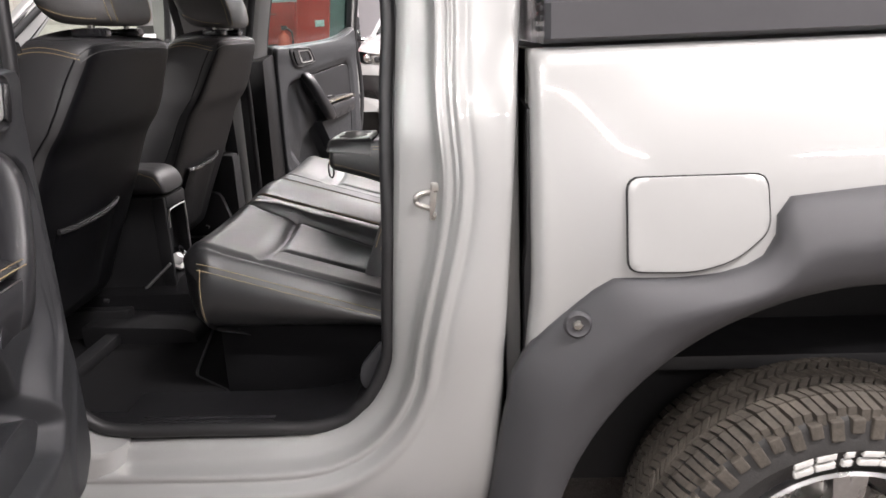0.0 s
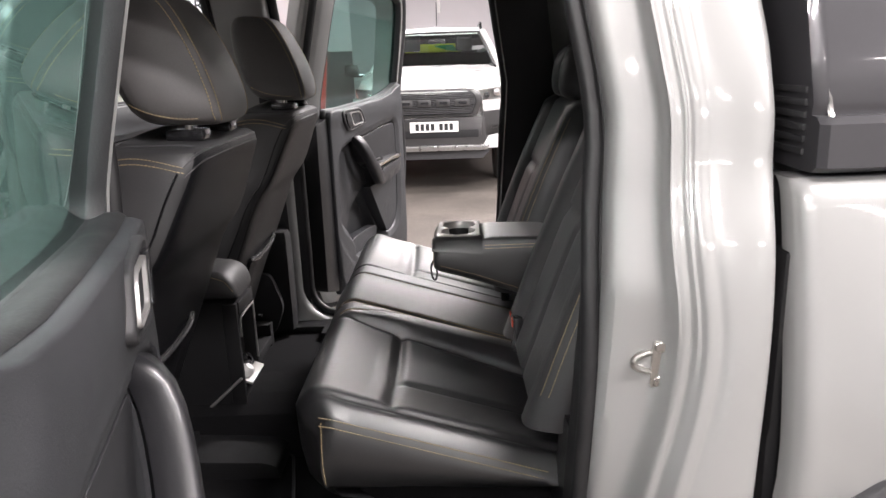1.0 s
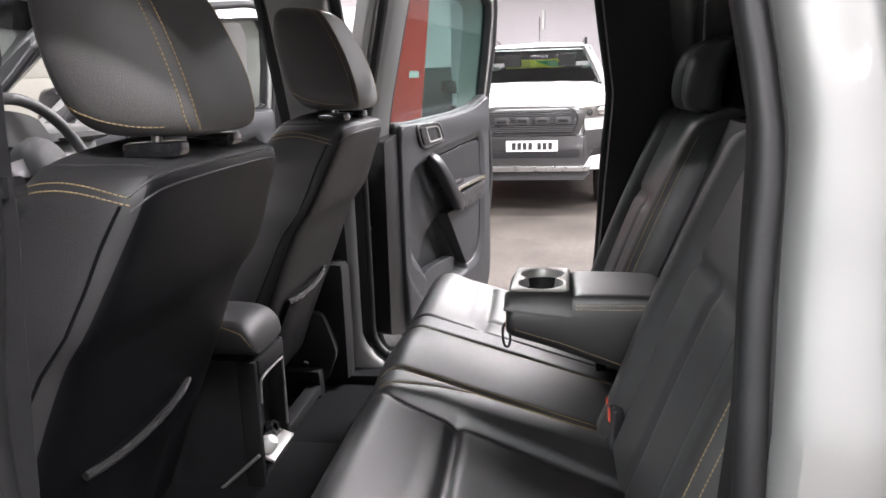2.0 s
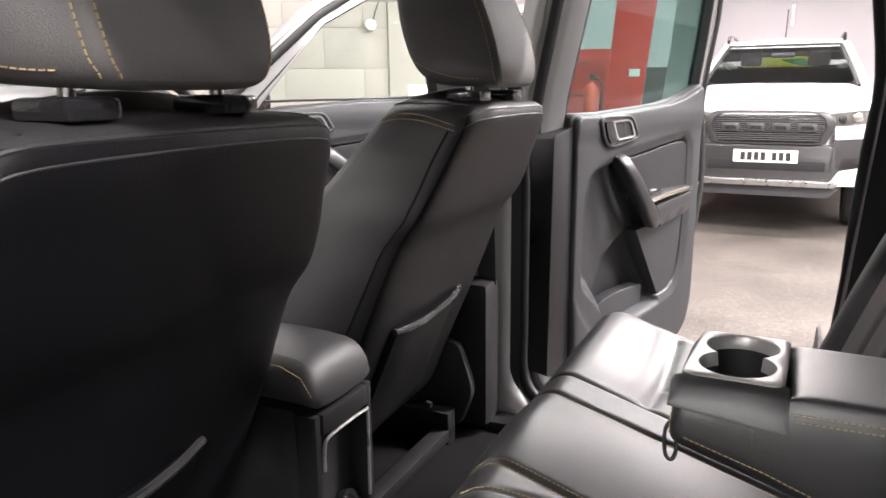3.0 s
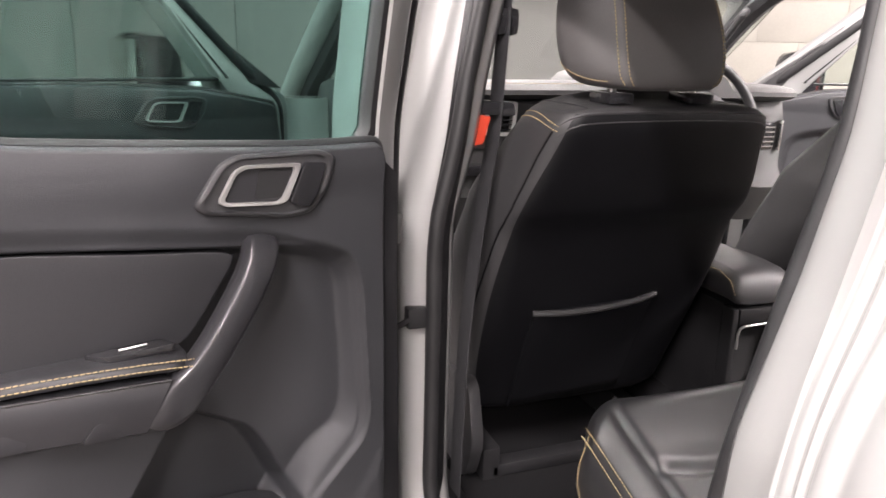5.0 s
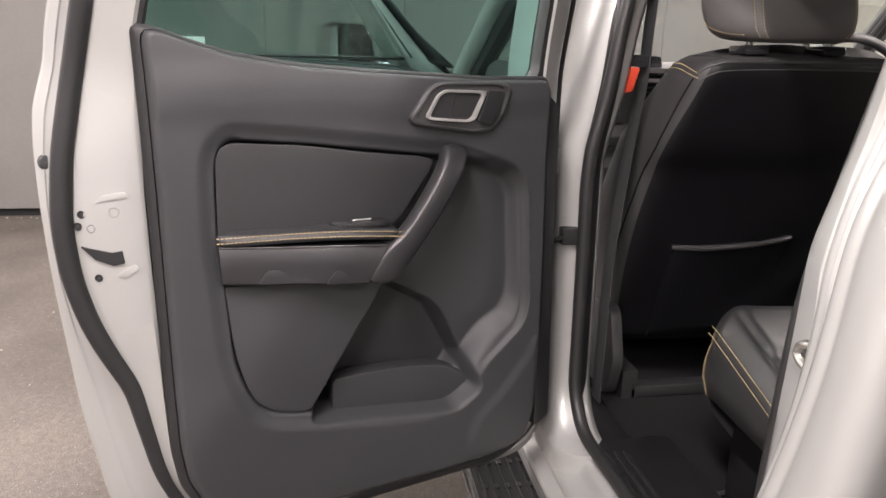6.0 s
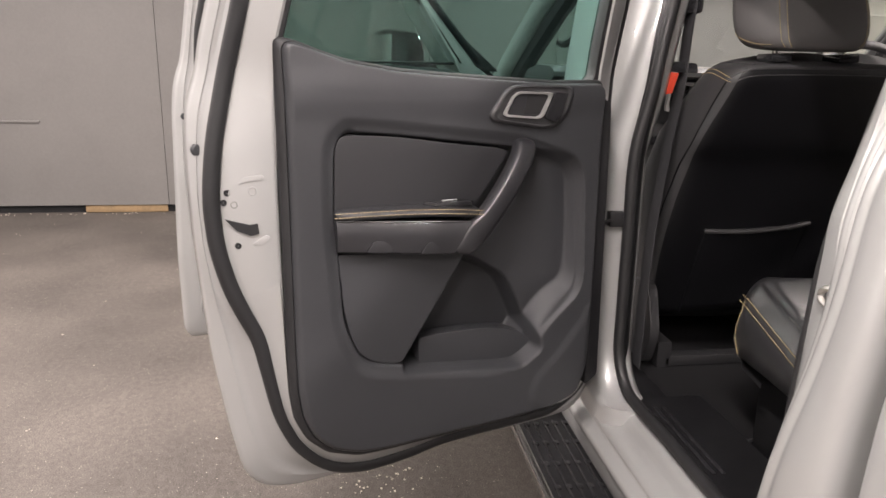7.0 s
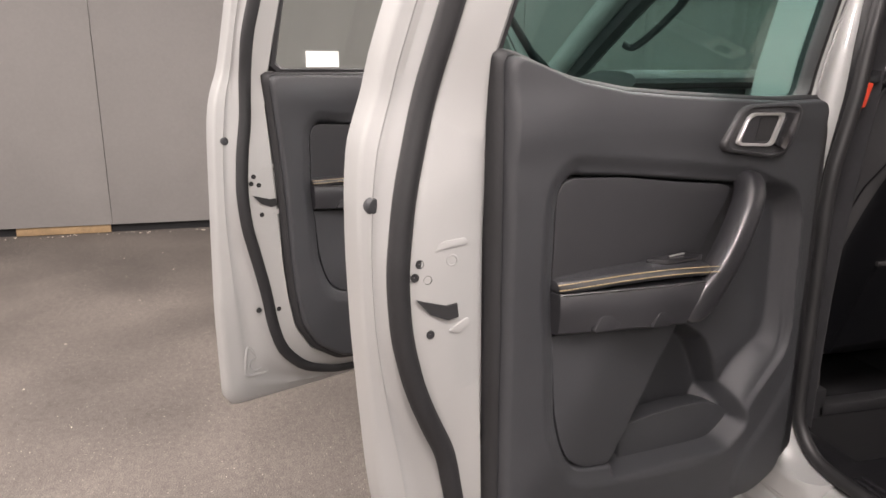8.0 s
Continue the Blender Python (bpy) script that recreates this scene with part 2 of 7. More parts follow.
def tube(path, r, n=8, bm=None, closed=False, m=None, flat=1.0, up=(0, 0, 1)):
    """A round (or flattened) bar along a path; r may differ from point to point."""
    P = [Vector(p) for p in path]
    rings = []
    for i, p in enumerate(P):
        a, b = (P[i - 1], P[(i + 1) % len(P)]) if closed else (P[max(i - 1, 0)], P[min(i + 1, len(P) - 1)])
        d = (b - a).normalized()
        s = d.cross(Vector(up))
        s = s.normalized() if s.length > 1e-4 else d.orthogonal().normalized()
        u = s.cross(d)
        rr = r[i] if isinstance(r, (list, tuple)) else r
        rings.append([p + rr * (math.cos(2 * math.pi * j / n) * s + flat * math.sin(2 * math.pi * j / n) * u) for j in range(n)])
    if not closed:
        return loft(rings, bm=bm, m=m)
    k = loft(rings + [rings[0]], caps=False)
    bmesh.ops.remove_doubles(k, verts=k.verts, dist=1e-6)
    return joined(bm, k, m)


def spline(pts, n=8):
    """Points on a smooth curve through the given ones."""
    P = [Vector(p) for p in pts]
    out = []
    for i in range(len(P) - 1):
        a, b, c, d = P[max(i - 1, 0)], P[i], P[i + 1], P[min(i + 2, len(P) - 1)]
        for j in range(n):
            t = j / n
            out.append(0.5 * (2 * b + (c - a) * t + (2 * a - 5 * b + 4 * c - d) * t * t + (3 * b - a - 3 * c + d) * t ** 3))
    return out + [P[-1]]


def lerp_at(table, v):
    xs, ys = zip(*sorted(table))
    return float(np.interp(v, xs, ys))


def ease(v, a, b):
    t = np.clip((v - a) / (b - a), 0, 1)
    return t * t * (3 - 2 * t)


def along(path, step):
    """Points at even steps along a polyline."""
    P = [Vector(p) for p in path]
    d = np.r_[0, np.cumsum([(b - a).length for a, b in zip(P, P[1:])])]
    s = np.linspace(0, d[-1], max(int(d[-1] / step), 2))
    return [Vector([np.interp(v, d, [p[k] for p in P]) for k in range(len(P[0]))]) for v in s]


def stitches(paths, step=0.006, r=0.0008, bm=None):
    """Short thread stitches along paths."""
    verts, faces = [], []
    for path in paths:
        pts = along(path, step / 2)
        for a, b in zip(pts[::2], pts[1::2]):
            d = (b - a).normalized()
            s = d.orthogonal().normalized() * r
            u = d.cross(s).normalized() * r
            a, b = a - d * step * 0.1, b + d * step * 0.1
            i = len(verts)
            verts += [a + s, a + u, a - s, a - u, b + s, b + u, b - s, b - u]
            faces += [(i, i + 1, i + 5, i + 4), (i + 1, i + 2, i + 6, i + 5), (i + 2, i + 3, i + 7, i + 6), (i + 3, i, i + 4, i + 7), (i, i + 3, i + 2, i + 1), (i + 4, i + 5, i + 6, i + 7)]
    me = bpy.data.meshes.new("tmp")
    me.from_pydata(verts, [], faces)
    b = bm or bmesh.new()
    b.from_mesh(me)
    bpy.data.meshes.remove(me)
    return b


def laid(ob, pts, way, lift=0.0006):
    """Points cast along a way onto the finished surface of an object."""
    bpy.context.view_layer.update()
    ev = ob.evaluated_get(bpy.context.evaluated_depsgraph_get())
    out = []
    for p, w in zip(pts, way):
        w = Vector(w).normalized()
        hit, place, normal, _ = ev.ray_cast(Vector(p), w)
        if hit:
            out.append(place - w * lift)
    return out


def polar(pts, centre, n=144):
    """A star-shaped outline resampled at even angles round a centre."""
    c = np.array(centre)
    P = np.array(pts) - c
    out = []
    for k in range(n):
        a = 2 * math.pi * k / n
        d = np.array((math.cos(a), math.sin(a)))
        best = 0
        for p, q in zip(P, np.roll(P, -1, 0)):
            e = q - p
            den = d[0] * e[1] - d[1] * e[0]
            if abs(den) < 1e-12:
                continue
            t = (p[0] * e[1] - p[1] * e[0]) / den
            u = (p[0] * d[1] - p[1] * d[0]) / den
            if t > 0 and -1e-9 <= u <= 1 + 1e-9:
                best = max(best, t)
        out.append(tuple(c + d * best))
    return out


def shell(loops, axis, centre, caps=True, bm=None, m=None, n=144):
    """Loops of (outline, level), resampled round one centre and joined in order."""
    return loft([[to3(axis, p, q, v) for p, q in polar(o, centre, n)] for o, v in loops], caps=caps, bm=bm, m=m)


def grown(pts, centre, f):
    return [(centre[0] + (p - centre[0]) * f, centre[1] + (q - centre[1]) * f) for p, q in pts]


def lathe(profile, centre, axis="y", n=64, bm=None):
    """A profile of (radius, offset) turned round an axis through centre."""
    rings = []
    for k in range(n):
        a = 2 * math.pi * k / n
        ring = []
        for r, o in profile:
            ring.append(Vector(centre) + (Vector((r * math.cos(a), o, r * math.sin(a))) if axis == "y" else Vector((r * math.cos(a), r * math.sin(a), o))))
        rings.append(ring)
    k = loft(rings + [rings[0]], closed=False, caps=False)
    bmesh.ops.remove_doubles(k, verts=k.verts, dist=1e-5)
    return joined(bm, k)


# ---------------------------------------------------------------- the garage
def garage():
    # one floor sheet, falling gently to a drain beyond the truck
    k = bmesh.new()
    xs, ys = np.linspace(-7.4, 7.0, 25), np.linspace(-7.0, 14.0, 43)
    grid = [[k.verts.new((x, y, floor_z(y))) for x in xs] for y in ys]
    for a, b in zip(grid, grid[1:]):
        for i in range(len(xs) - 1):
            k.faces.new((a[i], a[i + 1], b[i + 1], b[i]))
    tagged(part("floor", k, FLOOR), "speckled dark grey asphalt garage floor with light dust", "floor", kind="structure")
    tagged(part("ceiling", box(-7.4, 7.0, -7.0, 14.0, CEILING, CEILING + 0.1), SOFFIT), "dark grey industrial ceiling", "ceiling", kind="structure")
    tagged(part("wall_north", box(-7.4, 7.0, 13.0, 13.2, -0.5, CEILING), PLASTER), "lilac grey painted far wall", "wall", kind="structure")
    # unseen south wall, kept pale to bounce light onto the open doors
    tagged(part("wall_south", box(-7.4, 7.0, -7.0, -6.8, -0.1, CEILING), SHUTTER), "unseen grey painted shutter wall that throws light back", "wall", kind="structure")
    tagged(part("wall_east", box(6.8, 7.0, -6.8, 13.0, -0.4, CEILING), SHUTTER), "grey painted side wall", "wall", kind="structure")
    # west wall of painted boards above a dirty gap
    west = tagged(part("wall_west", box(-6.4, -6.17, -6.8, 3.5, -0.4, CEILING), SHADE_BLACK), "grey painted board wall over a dirty gap with a bare timber batten", "wall", kind="structure")
    edges = [-6.8, -5.56, SEAM_Y, -1.9, -0.68, 0.54, 1.76, 2.98, 3.2]
    for a, b in zip(edges, edges[1:]):
        part("panel", box(-6.15, -6.115, a + 0.002, b - 0.002, 0.075, CEILING - 0.01, 0.003), PANEL, west)
    part("batten", box(-6.16, -6.13, SEAM_Y - 0.75, SEAM_Y - 0.02, 0.005, 0.07, 0.004), TIMBER, west, "bare timber batten at the foot")
    part("rail", box(-6.114, -6.095, -4.7, SEAM_Y - 1.05, 0.83, 0.85, 0.003), PANEL, west)
    k = bmesh.new()
    for i in range(150):
        x, y, r = random.uniform(-6.13, -6.03), random.uniform(-6.0, 1.5), random.uniform(0.003, 0.012)
        joined(k, bmesh_chip(r), Matrix.Translation((x, y, r * 0.4)))
    tagged(part("debris", k, DEBRIS), "pale crumbs along the foot of the board wall", "debris", kind="stuff")
    k = bmesh.new()
    for i in range(60):
        r = random.uniform(0.002, 0.006)
        joined(k, bmesh_chip(r), Matrix.Translation((random.uniform(-6, -0.6), random.uniform(-5, -1.3), r * 0.3)))
    for i in range(70):
        r = random.uniform(0.002, 0.006)
        joined(k, bmesh_chip(r), Matrix.Translation((random.gauss(-1.38, 0.12), random.gauss(-1.35, 0.09), r * 0.3)))
    tagged(part("crumbs", k, DEBRIS), "small pale crumbs scattered on the garage floor", "debris", kind="stuff")
    # a diagonal wall of large cream blocks
    a, b = Vector((-6.1, 3.25, 0)), Vector((-3.30, 5.45, 0))
    d = (b - a).normalized()
    ang = math.degrees(math.atan2(d.y, d.x))
    L = (b - a).length
    M = Matrix.Translation(a) @ Matrix.Rotation(radians(ang), 4, "Z")
    dw = tagged(part("wall_block", box(0, L, 0.02, 0.2, -0.3, CEILING), MORTAR, m=M), "cream painted blockwork wall with a plain end pier", "wall", kind="structure")
    mesh = None
    row = 0
    z = -0.18
    while z < CEILING - 0.05:
        x = -0.36 if row % 2 else 0.0
        while x < L - 0.55:
            x0, x1 = max(x, 0), min(x + 0.716, L - 0.46)
            if x1 - x0 > 0.05:
                if mesh is None or abs((x1 - x0) - 0.716) > 0.01:
                    ob = part("block", box(0, x1 - x0, 0.012, 0.04, 0, 0.356, 0.003), BLOCK, dw, m=Matrix.Translation((x0, 0, z)))
                    if abs((x1 - x0) - 0.716) < 0.01:
                        mesh = ob.data
                else:
                    ob = new("block", mesh)
                    ob.parent, ob.matrix_basis = dw, Matrix.Translation((x0, 0, z))
            x += 0.72
        z += 0.36
        row += 1
    part("pier", box(L - 0.45, L, -0.02, 0.03, -0.3, CEILING - 0.01, 0.004), BLOCK, dw)
    k = bmesh.new()
    for zz in (1.72, 2.02):
        joined(k, slab([(0.012 * math.cos(i), zz + 0.012 * math.sin(i)) for i in np.linspace(0, 5.5, 8)], "y", -0.028, -0.015), Matrix.Translation((L - 0.38, 0, 0)))
    part("screw", k, STEEL, dw)
    # socket with its cable, at the edge of the boards
    so = thing("wall_socket", "white plastic electric socket with a thin cable on the wall", "socket", m=pose(-6.095, 3.05, 1.93))
    part("plate", box(-0.02, 0.02, -0.075, 0.075, -0.075, 0.075, 0.008), WHITE_PLASTIC, so)
    part("button", box(0.02, 0.026, -0.03, 0.03, -0.03, 0.03, 0.003), WHITE_PLASTIC, so)
    part("cable", tube(spline([(0, 0.04, 0.07), (0.0, 0.10, 0.13), (0.0, 0.12, 0.4), (0.0, 0.12, 1.4)], 6), 0.008, 6), WHITE_PLASTIC, so)
    kn = thing("call_knob", "small pale pink round knob with a short wire", "knob", m=M @ pose(L - 0.62, -0.03, 2.0))
    part("knob", lathe([(0.001, -0.06), (0.045, -0.055), (0.055, -0.02), (0.05, 0.02), (0.001, 0.02)], (0, 0, 0), "y", 16), WHITE_PLASTIC, kn)
    part("wire", tube([(0.03, 0, 0.04), (0.05, 0, 0.12), (0.08, 0, 0.2)], 0.006, 6), RUBBER, kn)
    # ceiling lamps
    for x, y, power in TUBES:
        z = CEILING - 0.14
        lt = thing("tube_lamp", "white fluorescent batten lamp on the ceiling", "lamp", group="ceiling lamps", m=pose(x, y, z))
        part("housing", box(-0.75, 0.75, -0.05, 0.05, 0.02, 0.12, 0.01), WHITE_PLASTIC, lt)
        part("tube", tube([(-0.72, 0, 0), (0.72, 0, 0)], 0.02, 10), TUBE_GLOW, lt)
        la = bpy.data.lights.new("tube_light", "AREA")
        la.shape, la.size, la.size_y, la.energy, la.color = "RECTANGLE", 1.45, 0.12, power, (1.0, 0.925, 0.902)
        ob = new("tube_light", la)
        ob.matrix_basis = pose(x, y, z - 0.03)


def bmesh_chip(r):
    k = bmesh.new()
    bmesh.ops.create_icosphere(k, subdivisions=1, radius=r)
    for v in k.verts:
        v.co *= random.uniform(0.6, 1.2)
        v.co.z *= 0.6
    return k


SEAM_Y = -3.118


def floor_z(y):
    return 0.018 * min(max(y - 1.2, 0), 8.0)


garage()

# ---------------------------------------------------------------- the silver pickup
truck = thing("pickup_truck", "silver double-cab pickup truck with all doors open and black leather seats", "pickup truck")


TUMBLE = [(0.9, 0.0), (1.1, 0.015), (1.2, 0.028), (1.27, 0.045), (1.30, 0.056), (1.333, 0.08), (1.36, 0.088), (1.435, 0.10), (1.82, 0.215)]


def smooth_at(table, z):
    return sum(lerp_at(table, z + d) for d in np.linspace(-0.045, 0.045, 13)) / 13


def tumble(z):
    return smooth_at(TUMBLE, z)


def tin(z):
    """How far the door jambs lean inwards."""
    return lerp_at([(1.2, 0.0), (1.275, 0.020), (1.325, 0.033), (1.38, 0.043), (1.443, 0.055), (1.6, 0.092), (1.82, 0.15)], z)


EDGE = [(0.60, -0.40), (0.62, -0.307), (0.634, -0.195), (0.704, -0.124), (0.784, -0.086), (0.95, -0.074), (1.154, -0.059), (1.43, -0.044), (1.8, -0.10)]
REAR = [(0.6, 0.10), (0.66, 0.108), (0.875, 0.135), (1.1, 0.15), (1.3, 0.163), (1.43, 0.172), (1.52, 0.168), (1.8, 0.13)]


def cab_side(s):
    # one pressing: jamb and outer skin swept from the roof down the rear pillar and along the sill
    rings = []
    zs = np.r_[np.linspace(1.82, 0.86, 40), [0.82]]
    path = [(lerp_at(EDGE, z), z) for z in zs] + [(-0.085, 0.784), (-0.098, 0.744), (-0.122, 0.704), (-0.155, 0.668), (-0.20, 0.641), (-0.25, 0.627), (-0.307, 0.622), (-0.38, 0.62)] + [(x, 0.62) for x in np.linspace(-0.46, -2.02, 16)]
    rim = [(lerp_at(REAR, z), z) for z in zs] + [(0.128, 0.76), (0.12, 0.69), (0.112, 0.61), (0.10, 0.50), (0.05, 0.445), (-0.06, 0.44), (-0.18, 0.44), (-0.30, 0.44)] + [(x, 0.44) for x in np.linspace(-0.46, -2.02, 16)]
    for i, ((x, z), (bx, bz)) in enumerate(zip(path, rim)):
        a, b = path[max(i - 1, 0)], path[min(i + 1, len(path) - 1)]
        tx, tz = b[0] - a[0], b[1] - a[1]
        l = math.hypot(tx, tz)
        nx, nz = -tz / l, tx / l
        wd = smooth_at([(0.0, 0.03), (0.784, 0.044), (0.856, 0.054), (0.93, 0.066), (1.01, 0.082), (1.09, 0.092), (1.157, 0.094), (1.22, 0.083), (1.30, 0.074), (1.6, 0.07), (1.8, 0.07)], z)
        ring = []
        for o, y in ((-0.002, 0.70), (0.0, 0.775), (0.002, 0.797), (0.010, 0.811), (wd * 0.5, 0.8165), (wd - 0.018, 0.819), (wd - 0.009, 0.824), (wd - 0.003, 0.837), (wd, 0.852), (wd + 0.003, 0.860), (wd + 0.007, 0.8635), (wd + 0.012, 0.8635), (wd + 0.016, 0.862), (wd + 0.019, 0.864), (wd + 0.0225, 0.870), (wd + 0.028, 0.879), (wd + 0.0315, 0.8845), (wd + 0.035, 0.887), (wd + 0.041, 0.8882), (wd + 0.048, 0.8870), (wd + 0.052, 0.8862)):
            zz = z + nz * o
            t = tin(zz) if y < 0.86 else 0.5 * (tin(zz) + tumble(zz)) if y < 0.871 else tumble(zz)
            ring.append((x + nx * o, s * (y - t), zz))
        ex, ez = x + nx * (wd + 0.052), z + nz * (wd + 0.052)
        for f, y in ((0.06, 0.8885), (0.12, 0.891), (0.3, 0.894), (0.6, 0.896), (0.82, 0.894), (0.93, 0.888), (0.985, 0.876), (1.0, 0.86), (1.0, 0.70)):
            xx, zz = ex + (bx - ex) * f, ez + (bz - ez) * f
            ring.append((xx, s * (y - tumble(zz) - 0.03 * max(0, 0.56 - zz) / 0.12), zz))
        rings.append(ring)
    c = part("side_frame", loft(rings, closed=False, caps=False), SILVER, truck, smooth=50, subsurf=1)
    # striker
    k = tube(spline([(0.018, s * 0.815, 1.112), (-0.008, s * 0.821, 1.110), (-0.019, s * 0.8225, 1.101), (-0.013, s * 0.822, 1.090), (0.018, s * 0.817, 1.079)], 6), 0.0046, 8)
    slab(rounded([(0.004, 1.060), (0.026, 1.064), (0.028, 1.128), (0.008, 1.130)], 0.006, 3), "y", s * 0.814, s * 0.8235, 0.002, bm=k)
    for z in (1.070, 1.120):
        joined(k, lathe([(0.001, s * 0.827), (0.007, s * 0.8265), (0.0085, s * 0.825), (0.0085, s * 0.820)], (0.017, 0, z), "y", 12))
    part("striker", k, STEEL, c, "zinc plated door striker")
    # sill plate with ribs
    sp = part("sill_plate", box(-1.9, -0.30, s * 0.696, s * 0.792, 0.58, 0.6285, 0.006), PILLAR_BLACK, truck, "ribbed black sill plate")
    for i in range(3):
        part("rib", box(-0.62, -0.34, s * (0.776 - 0.019 * i), s * (0.766 - 0.019 * i), 0.627, 0.6325, 0.002), GLOSS, sp)
    strip = []
    for (x, z), (px, pz), (qx, qz) in zip(path[36:52], path[35:51], path[37:53]):
        tx, tz = qx - px, qz - pz
        l = math.hypot(tx, tz)
        nx, nz = -tz / l, tx / l
        strip.append([(x + nx * o, s * y, z + nz * o) for o, y in ((-0.003, 0.62), (-0.003, 0.794), (-0.010, 0.794), (-0.012, 0.62))])
    part("sill_corner", loft(strip), PILLAR_BLACK, truck, "black sill corner trim")
    # middle pillar
    rings = []
    for z in np.r_[np.linspace(0.575, 0.76, 16), np.linspace(0.80, 1.82, 32)]:
        h = min(max((z - 0.625) / 0.12, 0), 1)
        t, g = tin(z), 0.12 * (1 - math.sqrt(1 - (1 - h) ** 2))
        f = -0.024 - 0.06 * max(z - 1.36, 0)
        ring = [(-0.80, 0.755), (-0.742 + g, 0.76), (-0.722 + g, 0.775), (-0.716 + g, 0.80), (-0.718 + g, 0.825), (-0.728 + g * 0.95, 0.848), (-0.75 + g * 0.9, 0.862), (-0.80 + g * 0.4, 0.868), (-0.86, 0.866), (-0.89, 0.84), (-0.89, 0.78), (-0.87, 0.74)]
        rings.append([(x + f, s * (y - t), z) for x, y in ring])
    b = part("middle_pillar", loft(rings), SILVER, truck, smooth=60)
    rings = []
    for z in np.linspace(0.62, 1.80, 24):
        t = 0.75 * tin(z)
        f = -0.024 - 0.06 * max(z - 1.36, 0)
        d = 0.0 if s < 0 else 0.020
        ring = [(-0.90, 0.752), (-0.75, 0.766), (-0.722, 0.774), (-0.702, 0.792 - d * 0.4), (-0.703, 0.806 - d), (-0.712, 0.813 - d), (-0.74, 0.815 - d), (-0.90, 0.78)]
        rings.append([(x + f, s * (y - t), z) for x, y in ring])
    part("pillar_trim", loft(rings), PILLAR_BLACK, truck, "black inner pillar trim")
    if s > 0:
        part("pillar_cover", box(-0.93, -0.765, s * 0.665, s * 0.755, 0.62, 0.98, 0.025), RUBBER, truck, "charcoal belt reel cover")
    k = box(-0.752, -0.726, s * 0.815, s * 0.85, 1.03, 1.065, 0.004)
    k2 = tube([(-0.74, s * 0.835, 1.047), (-0.70, s * 0.89, 1.042), (-0.67, s * 0.92, 1.04)], 0.005, 6, bm=k)
    part("check_strap", k2, RUBBER, b, "black door check strap")
    # rubber seals round the rear and front door openings
    path = [(-0.726 - 0.06 * max(z - 1.36, 0), s * (0.806 - 0.9 * tin(z)), z) for z in np.linspace(1.78, 0.74, 16)]
    path += [(-0.712, s * 0.803, 0.69), (-0.67, s * 0.800, 0.65), (-0.60, s * 0.794, 0.638)] + [(x, s * 0.79, 0.637) for x in np.linspace(-0.5, -0.25, 4)]
    path += [(lerp_at(EDGE, z) - 0.006 - 0.009 * float(ease(z, 1.0, 1.25)) + (0.034 if s > 0 else 0), s * (0.788 - 0.016 * float(ease(z, 1.0, 1.25)) - tin(z)), z) for z in (0.655, 0.68, 0.704, 0.784, 0.87, 0.95, 1.05, 1.154, 1.3, 1.43, 1.6, 1.78)]
    part("door_seal", tube(spline(path, 3), 0.0135, 10, up=(0, 1, 0)), SEAL, truck, "black rubber door seal")
    path = [(-0.928 - 0.06 * max(z - 1.36, 0), s * (0.785 - tin(z)), z) for z in np.linspace(1.78, 0.72, 16)] + [(-0.975, s * 0.79, 0.64)] + [(x, s * 0.79, 0.637) for x in np.linspace(-1.1, -1.7, 5)] + [(-1.80, s * 0.79, 0.72), (-1.82, s * 0.79, 1.2)]
    part("door_seal", tube(spline(path, 3), 0.013, 8, up=(0, 1, 0)), SEAL, truck, "black rubber door seal")
    # inner trim behind the rear pillar
    rings = [[(lerp_at(EDGE, z) + o, s * (y - tin(z)), z) for o, y in ((-0.012, 0.70), (-0.012, 0.775), (0.02, 0.78), (0.14, 0.78), (0.14, 0.70))] for z in np.linspace(0.63, 1.8, 30)]
    part("rear_pillar_trim", loft(rings), RUBBER, truck, "black inner pillar trim")
    # roof rail and front pillar
    part("roof_rail", tube(spline([(0.12, s * 0.735, 1.79), (-0.3, s * 0.745, 1.812), (-0.8, s * 0.735, 1.815), (-1.3, s * 0.70, 1.79), (-1.65, s * 0.735, 1.66), (-2.0, s * 0.80, 1.42), (-2.2, s * 0.835, 1.26)], 6), 0.042, 10), SILVER, truck)
    part("pillar_trim", tube(spline([(-1.25, s * 0.65, 1.76), (-1.6, s * 0.69, 1.64), (-1.95, s * 0.755, 1.41), (-2.1, s * 0.78, 1.30)], 6), 0.035, 8), TRIM2, truck, "charcoal windscreen pillar trim")
    # grab handle on the front pillar
    part("grab_handle", tube(spline([(-1.60, s * 0.645, 1.62), (-1.58, s * 0.61, 1.60), (-1.68, s * 0.63, 1.52), (-1.78, s * 0.66, 1.46), (-1.80, s * 0.69, 1.47)], 6), 0.012, 8), TRIM2, truck)
    # front jamb and front wing
    rings = [[(x, s * y, z) for x, y in ((-1.86, 0.70), (-1.83, 0.80), (-1.84, 0.86), (-1.88, 0.885), (-1.94, 0.88), (-1.96, 0.70))] for z in (0.6, 0.9, 1.2, 1.33)]
    part("front_pillar", loft(rings), SILVER, truck, smooth=60)


FAR = Matrix.Translation((-0.048, -0.072, 0))
cab_side(-1)
before = set(bpy.data.objects)
cab_side(1)
for ob in bpy.data.objects:
    if ob not in before and ob.parent == truck:
        ob.matrix_basis = (Matrix.Translation((-0.014, -0.072, 0)) if ob.name.startswith(("side_frame", "rear_pillar")) else FAR) @ ob.matrix_basis


